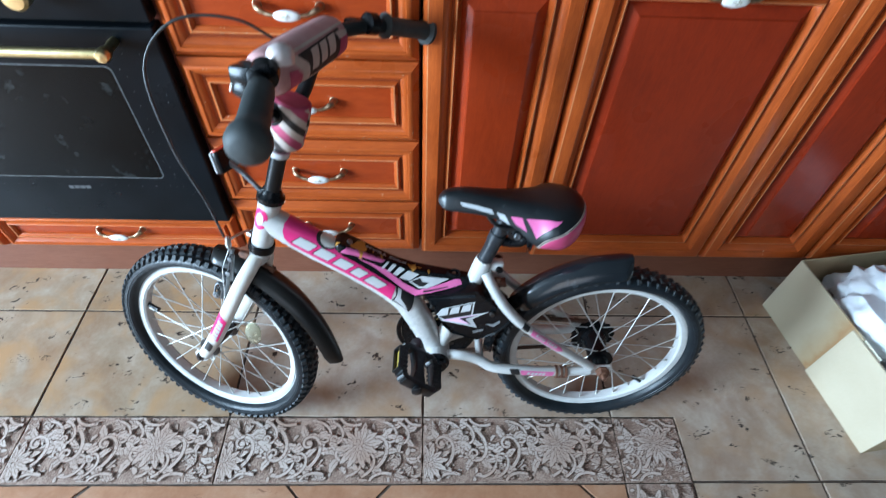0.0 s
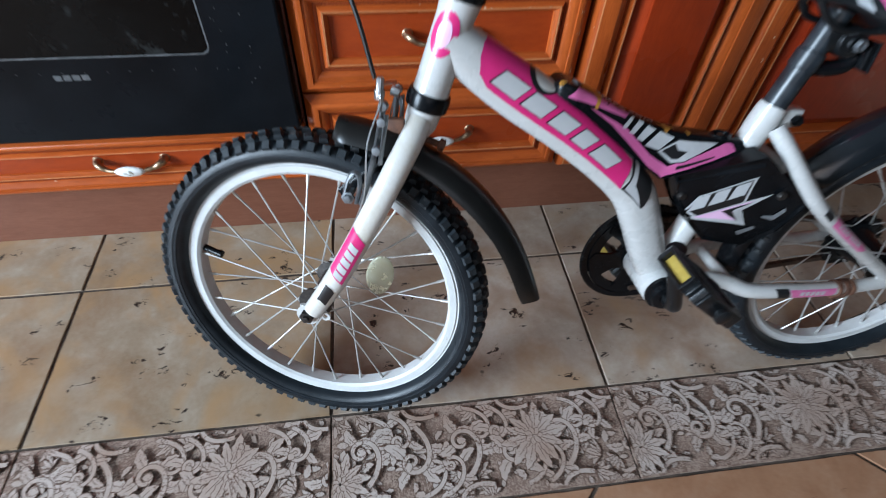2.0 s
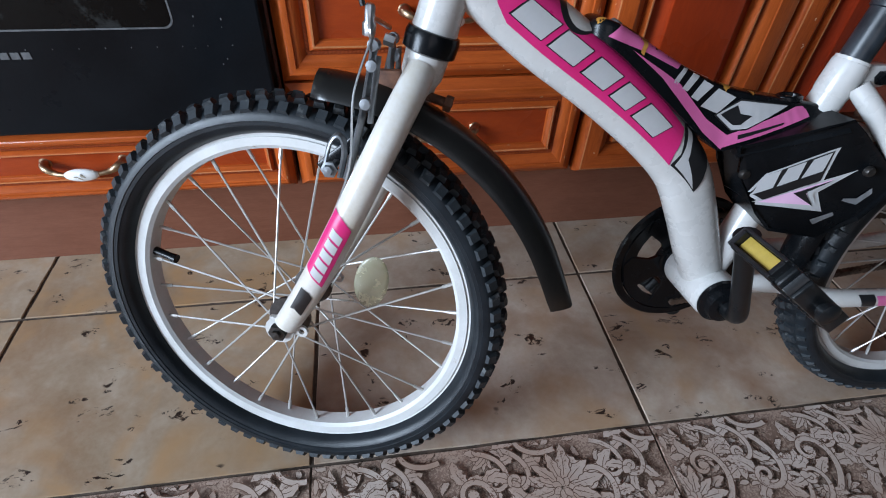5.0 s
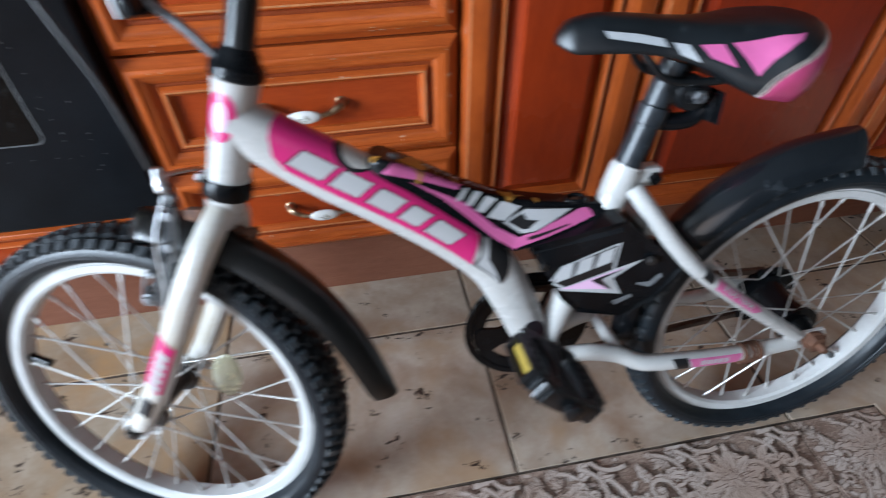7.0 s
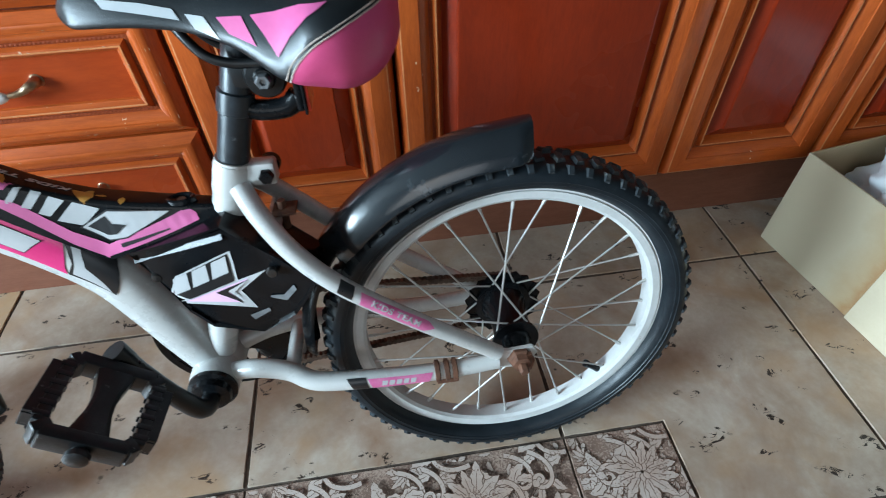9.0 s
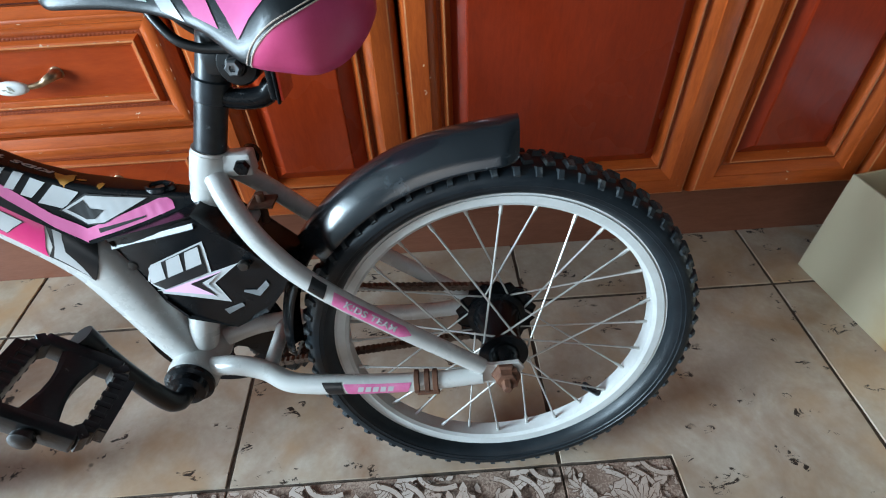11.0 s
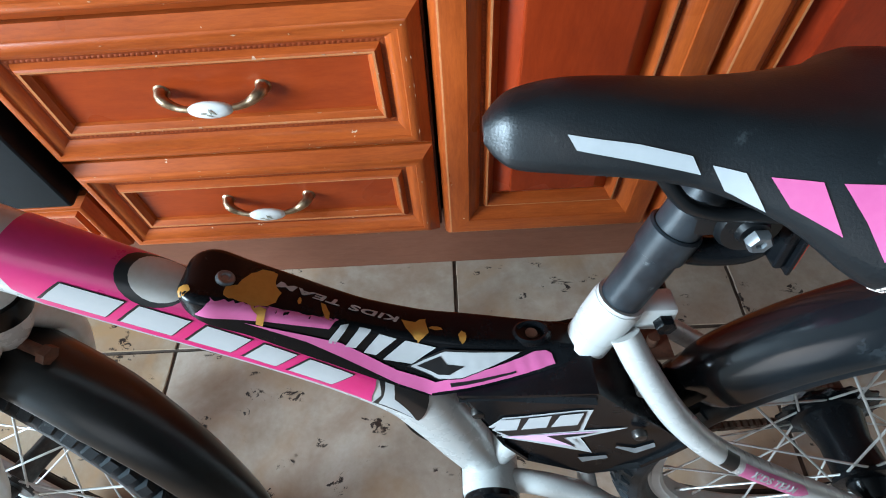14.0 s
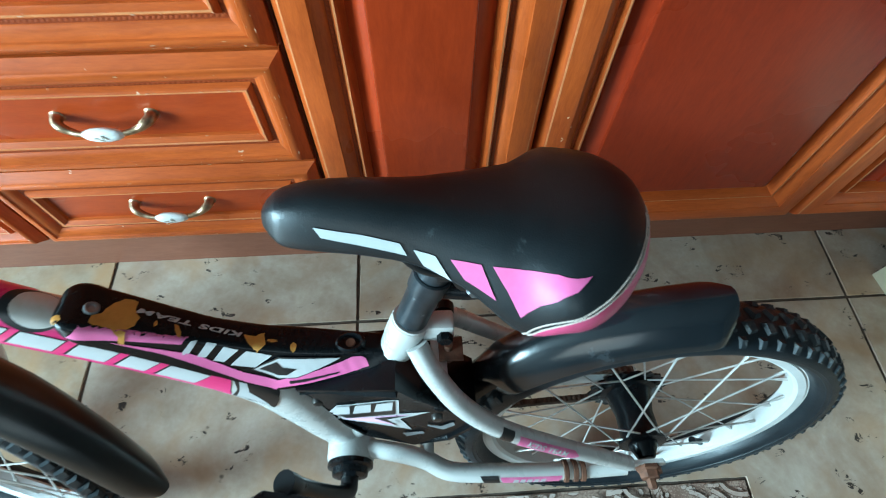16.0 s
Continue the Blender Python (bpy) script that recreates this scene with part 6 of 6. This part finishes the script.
def fabric_pad(name, a, b, r, fabric, label):
    """A soft sleeve between two points."""
    d = b - a
    SL = Skin([(*(a + d * u), r * q, r * q) for u, q in ((0, 0.8), (0.06, 0.97), (0.3, 1.0), (0.5, 1.02), (0.7, 1.0), (0.94, 0.97), (1.0, 0.8))], 4, 2.2)
    return part(name, SL.mesh(24, STEER), fabric, bike, label, 50), SL


X1A, X2A = Vector((BC.x + 0.018, -0.066, BC.z + 0.064)), Vector((BC.x + 0.024, 0.122, BC.z + 0.083))
pad, SL = fabric_pad("crossbar_pad", X1A, X2A, 0.0305, PAD_FADED, "faded pink crossbar pad with a dark printed face")
L = SL.s[-1]
PAD_PRINT = (
    ([(0.24, 60), (0.86, 52), (0.82, 130), (0.3, 130)], 0.0005, PAD_DARK, "dark printed face"),
    ([(0.12, 64), (0.22, 58), (0.34, 92), (0.36, 130), (0.27, 130), (0.25, 98)], 0.0009, PAD_CREAM, ""),
    ([(0.08, 84), (0.18, 88), (0.24, 104), (0.25, 134), (0.1, 134)], 0.0009, PAD_PINK, ""),
    ([(0.83, 82), (0.97, 80), (0.95, 124), (0.79, 128)], 0.0009, PAD_PINK, ""),
    ([(0.79, 58), (0.96, 66), (0.96, 79), (0.82, 80)], 0.0009, PAD_CREAM, ""),
    ([(0.28, 132), (0.9, 132), (0.9, 142), (0.28, 142)], 0.0005, PAD_CREAM, ""),
    ([(0.16, 44), (0.97, 40), (0.97, 47), (0.16, 53)], 0.0005, PAD_CREAM, ""),
    ([(0.4, 64), (0.5, 62), (0.47, 108), (0.38, 110)], 0.001, PAD_CREAM, "worn cream block"),
    ([(0.53, 62), (0.63, 60), (0.6, 104), (0.51, 106)], 0.001, PAD_CREAM, "worn cream block"),
    ([(0.66, 60), (0.77, 58), (0.74, 100), (0.64, 102)], 0.001, PAD_CREAM, "worn cream block"),
    ([(0.1, -30), (0.9, -30), (0.9, -75), (0.1, -75)], 0.0005, PAD_PINK, ""),
)
for poly, off, mt, lab in PAD_PRINT:
    part("pad_print", SL.patch([(u * L, q) for u, q in poly], off, STEER), mt, pad, lab)
S1, S2 = HEAD_LOW + 0.218 * AX, HEAD_LOW + 0.292 * AX
pad, SL = fabric_pad("stem_pad", S1 + Vector((0.004, 0, 0)), S2 + Vector((0.004, 0, 0)), 0.0285, PAD_PINK, "faded pink stem pad with slanting cream and dark stripes")
L, LEAN = SL.s[-1], 1.6
for k in range(-2, 4):
    for u0, u1, mt in ((0.0, 0.16, PAD_DARK), (0.16, 0.32, PAD_CREAM), (0.52, 0.68, PAD_CREAM)):
        u0, u1 = (u + 1.264 + 0.68 * k for u in (u0, u1))
        poly = [(u0, -180), (u1, -180), (u1 - LEAN, 180), (u0 - LEAN, 180)]
        poly = clip(clip(poly, 1, 0, 0.96), -1, 0, -0.04)
        if len(poly) > 2:
            part("pad_stripe", SL.patch([(u * L, q) for u, q in poly], 0.0006, STEER), mt, pad)
bm = turned(lathed([(0.0125, -0.004), (0.016, -0.003), (0.016, 0.006), (0.0125, 0.007)], 18, m=along(HEAD_LOW + 0.2 * AX, HEAD_LOW + 0.25 * AX)))
part("stem_collar", bm, WHITE_STICKER, bike, "white plastic collar on the stem")

# front reflector on its arm
ra, rb = fk(-0.118, 0.012, -0.004), fk(-0.15, 0.082, -0.01)
arm_o = part("reflector_arm", turned(tubed([ra, ra.lerp(rb, 0.5) + Vector((0, 0, 0.004)), rb], 0.0042, 8, 4)), GREY_METAL, bike, "thin metal reflector arm")
bm = bmesh.new()
RM = STEER @ Matrix.Translation(rb) @ Matrix.Rotation(radians(-12), 4, "Y")
box(bm, -0.004, 0.008, -0.022, 0.022, -0.018, 0.018, 0.003, RM)
part("reflector_body", bm, BLACK_PLASTIC, arm_o, "black reflector housing")
bm = bmesh.new()
box(bm, -0.0075, -0.004, -0.021, 0.021, -0.017, 0.017, 0.001, RM)
part("reflector_lens", bm, WHITE_STICKER, arm_o, "white reflector lens")
bm = bmesh.new()
box(bm, -0.003, 0.007, -0.02, 0.02, 0.0182, 0.0205, 0.0008, RM)
part("reflector_rim", bm, RED_REFLECTOR, arm_o, "red reflector edge")

# brake cable in a loop ahead of the bars
cab = [STEER @ (Vector((BC.x + 0.02, 0.12, BC.z + 0.075))), STEER @ fk(-0.34, 0.03, 0.05), STEER @ fk(-0.36, 0.1, 0.01), STEER @ fk(-0.33, 0.175, -0.02), STEER @ fk(-0.25, 0.205, -0.035), STEER @ fk(-0.15, 0.15, -0.042), STEER @ fk(-0.08, 0.088, -0.04), STEER @ fk(-0.02, 0.051, -0.035)]
part("brake_cable", tubed(cab, 0.0022, 8, 8), CABLE, bike, "black looped brake cable")


# ---- floor tiles ----
GAP = 0.0027


def tile_piece(poly, material, label="", gap=GAP):
    """One tile from its flat outline, with a softened upper edge, just proud of the joints."""
    cx, cy = sum(p[0] for p in poly) / len(poly), sum(p[1] for p in poly) / len(poly)
    n = len(poly)

    def inset(g):
        out = []
        for i in range(n):
            p0, p1, p2 = Vector(poly[i - 1]), Vector(poly[i]), Vector(poly[(i + 1) % n])
            d0, d1 = (p1 - p0).normalized(), (p2 - p1).normalized()
            n0, n1 = Vector((-d0.y, d0.x)), Vector((-d1.y, d1.x))
            k = (n0 + n1)
            k = k / max(0.2, k.length_squared) * 2
            out.append(p1 + k * g)
        return out

    g0 = random.Random(int((cx * 7.3 + cy * 3.1) * 1e4))
    wob = [[g0.uniform(-0.0007, 0.0005) for k in range(9)] for i in range(n)]

    def uneven(g):
        pts, out = inset(g), []
        for i in range(n):
            p, q = pts[i], pts[(i + 1) % n]
            d = (q - p).normalized()
            for k in range(9):
                out.append(p.lerp(q, k / 9) + Vector((d.y, -d.x)) * (wob[i][k] if k else 0.0))
        return out

    bm = bmesh.new()
    rings(bm, [[(x - cx, y - cy, z) for x, y in uneven(g)] for g, z in ((gap, -0.0024), (gap, -0.0012), (gap + 0.0007, 0.0))])
    ob = part("tile", bm, material, floor, label, 20, Matrix.Translation((cx, cy, 0)))
    return ob


def rect(x0, x1, y0, y1):
    return [(x0, y0), (x1, y0), (x1, y1), (x0, y1)]


xs = [round(-0.44 * k, 3) for k in range(7, -1, -1)] + [0.44]
for x0, x1 in zip(xs, xs[1:]):
    tile_piece(rect(x0, x1, 0.5, 0.784), OCHRE_TILE if x1 < -0.4 else BEIGE)
    tile_piece(rect(x0, x1, 0.784, 0.96), OCHRE_TILE if x1 < 0 else BEIGE)
tile_piece([(0.588, 0.357), (0.874, 0.357), (0.874, 0.784), (0.44, 0.784), (0.44, 0.5), (0.588, 0.5)], BEIGE)
tile_piece(rect(0.44, 0.874, 0.784, 0.96), BEIGE)
for x0 in (0.874, 1.314, 1.754):
    tile_piece(rect(x0, x0 + 0.44, 0.357, 0.784), BEIGE)
    tile_piece(rect(x0, x0 + 0.44, 0.784, 0.96), BEIGE)
for j in range(5):
    y1 = 0.357 - 0.44 * j
    tile_piece(rect(0.588, 0.876, y1 - 0.44, y1), BEIGE)
    for x0 in (0.876, 1.316, 1.756):
        tile_piece(rect(x0, x0 + 0.44, y1 - 0.44, y1), BEIGE)


# ornament of the border tiles: scrolls, leaves and a flower, in low relief
def ornament(length, width, seed):
    g = random.Random(seed)
    bm = bmesh.new()

    level = [0.0003]

    def blade(pts, widths):
        strip(pts, [w + 0.0011 for w in widths], 1)
        strip(pts, widths, 0)

    def strip(pts, widths, shade):
        pts = [Vector((p[0], p[1])) for p in pts]
        left, right = [], []
        for i, p in enumerate(pts):
            d = (pts[min(i + 1, len(pts) - 1)] - pts[max(i - 1, 0)]).normalized()
            nrm = Vector((-d.y, d.x))
            left.append(p + nrm * widths[i])
            right.append(p - nrm * widths[i])
        ring = left + right[::-1]
        hx, hy = length / 2 - 0.004, width / 2 - 0.004
        cl = [(p.x, p.y) for p in ring]
        for nx, ny, c in ((1, 0, hx), (-1, 0, hx), (0, 1, hy), (0, -1, hy)):
            cl = clip(cl, nx, ny, c)
            if len(cl) < 3:
                return
        seen, out = set(), []
        for x, y in cl:
            key = (round(x, 5), round(y, 5))
            if key not in seen:
                seen.add(key)
                out.append((x, y))
        if len(out) < 3:
            return
        level[0] += 5e-6
        z = level[0]
        bm.faces.new([bm.verts.new((x, y, z)) for x, y in out]).material_index = shade

    def leaf(x, y, ang, ln, fat, curl):
        pts, wd, a = [], [], ang
        px, py = x, y
        n = 20 if ln > 0.013 else 9
        for k in range(n):
            u = k / (n - 1)
            pts.append((px, py))
            lobe = 1 - 0.32 * abs(math.sin(u * math.pi * 3.5 + 0.3)) if n > 9 else 1
            wd.append(fat * 1.22 * ln * (math.sin(math.pi * min(1, u * 0.94 + 0.06)) ** 0.8) * (1 - 0.25 * u) * lobe + 0.0003)
            a += curl / (n - 1)
            px += ln / (n - 1) * math.cos(a)
            py += ln / (n - 1) * math.sin(a)
        blade(pts, wd)
        if ln > 0.02:
            strip(pts[2:14], [0.00045] * 8 + [0.0004, 0.0003, 0.0002, 0.0001], 1)

    def palm(x, y, ang, ln):
        bend = g.choice((-0.8, 0.8))
        for k in (-2, 2, -1, 1, 0):
            leaf(x, y, ang + 0.42 * k, ln * (1 - 0.13 * abs(k)) * g.uniform(0.85, 1.1), 0.17, bend * 0.5 + 0.35 * k)

    def scroll(x, y, ang, size, hand):
        pts, wd, a = [], [], ang
        px, py = x, y
        step = size * 0.16
        for k in range(26):
            pts.append((px, py))
            wd.append(size * 0.05 * (1 - 0.5 * k / 25) + 0.0007)
            a += hand * (0.1 + 0.022 * k)
            px += step * math.cos(a)
            py += step * math.sin(a)
            step *= 0.955
            if k in (3, 7, 11, 15):
                leaf(px, py, a - hand * g.uniform(0.5, 0.9), size * g.uniform(0.45, 0.66), 0.25, -hand * g.uniform(0.7, 1.5))
        blade(pts, wd)
        leaf(px, py, g.uniform(0, 6.28), size * 0.22, 0.42, 0.3)

    def flower(x, y, r):
        for k in range(12):
            q = 2 * math.pi * k / 12 + 0.2
            leaf(x + 0.2 * r * math.cos(q), y + 0.2 * r * math.sin(q), q, r * g.uniform(0.6, 0.88), 0.2, g.uniform(-0.3, 0.3))
        for k in range(7):
            q = 2 * math.pi * k / 7
            leaf(x + 0.05 * r * math.cos(q), y + 0.05 * r * math.sin(q), q, r * 0.22, 0.3, 0)

    for k in range(int(length / 0.44 * 90) + 20):
        leaf(length * ((k * 0.7549) % 1 - 0.5), width * ((k * 0.5698 + 0.4) % 1 - 0.5), g.uniform(0, 6.28), g.uniform(0.009, 0.02), g.uniform(0.18, 0.3), g.uniform(-1.6, 1.6))
    for k in range(int(length / 0.44 * 34) + 8):
        palm(length * ((k * 0.618) % 1 - 0.5), width * ((k * 0.7549 + 0.2) % 1 - 0.5), g.uniform(0, 6.28), g.uniform(0.017, 0.03))
    n = max(1, round(length / 0.075))
    for i in range(n):
        cx = -length / 2 + length * (i + 0.5) / n
        up = 1 if i % 2 else -1
        scroll(cx - 0.06, -0.04 * up, 0.75 * up, 0.06, up)
        scroll(cx + 0.045, 0.055 * up, 3.5 if up > 0 else 2.8, 0.05, -up)
        scroll(cx - 0.02, 0.06 * up, -0.4 * up, 0.046, -up)
        scroll(cx + 0.02, -0.06 * up, 0.2 * up, 0.046, up)
    if length > 0.3:
        flower(length * 0.18, 0.006, 0.052)
        flower(-length * 0.47, -0.03, 0.044)
    else:
        flower(0.015, 0.01, 0.048)
    return bm


motifs = {}


def decor_tile(x0, x1, y0, y1, turn=False):
    base = tile_piece(rect(x0, x1, y0, y1), DECOR, "brown border tile with a cream floral relief", 0.0013)
    a, b = (x1 - x0, y1 - y0) if not turn else (y1 - y0, x1 - x0)
    key = (round(a, 3), round(b, 3))
    m = Matrix.Rotation(radians(90), 4, "Z") if turn else Matrix()
    if key in motifs:
        ob = new("floral_relief", motifs[key].data)
        ob.parent, ob.matrix_basis = base, m
    else:
        motifs[key] = part("floral_relief", ornament(a, b, 11), [MOTIF, DECOR_LINE], base, m=m)


for x0 in (-3.08, -2.64, -2.2, -1.76, -1.32, -0.88, -0.44, 0.0):
    decor_tile(x0, x0 + 0.44, 0.3545, 0.5)
decor_tile(0.44, 0.588, 0.3545, 0.5)
for j in range(4):
    decor_tile(0.44, 0.588, 0.3545 - 0.44 * (j + 1), 0.3545 - 0.44 * j, True)

# terracotta tiles laid slantwise inside the border
s = 0.44 / math.sqrt(2)
for i in range(-12, 12):
    for j in range(-12, 12):
        cx, cy = -0.487 + (i + j) * s, 0.353 + s - 0.42 + (i - j) * s
        poly = [(cx, cy - s), (cx + s, cy), (cx, cy + s), (cx - s, cy)]
        for nx, ny, c in ((0, 1, 0.3545), (1, 0, 0.44), (-1, 0, 3.08), (0, -1, 1.6)):
            poly = clip(poly, nx, ny, c)
            if len(poly) < 3:
                break
        if len(poly) < 3:
            continue
        area = 0.5 * abs(sum(p[0] * q[1] - q[0] * p[1] for p, q in zip(poly, poly[1:] + poly[:1])))
        if area > 0.003:
            tile_piece(poly, TERRA)

# a small dark round spot on the border tile
bm = bmesh.new()
lathe(bm, [(0.0001, 0.0009), (0.0052, 0.0008), (0.0062, 0.0002)], 14, m=Matrix.Translation((0.402, 0.494, 0.0)) @ Matrix.Rotation(radians(90), 4, "X") @ Matrix.Diagonal((1.15, 1, 0.9, 1)))
part("dark_spot", bm, DARK_STUFF, floor, "small round black spot")
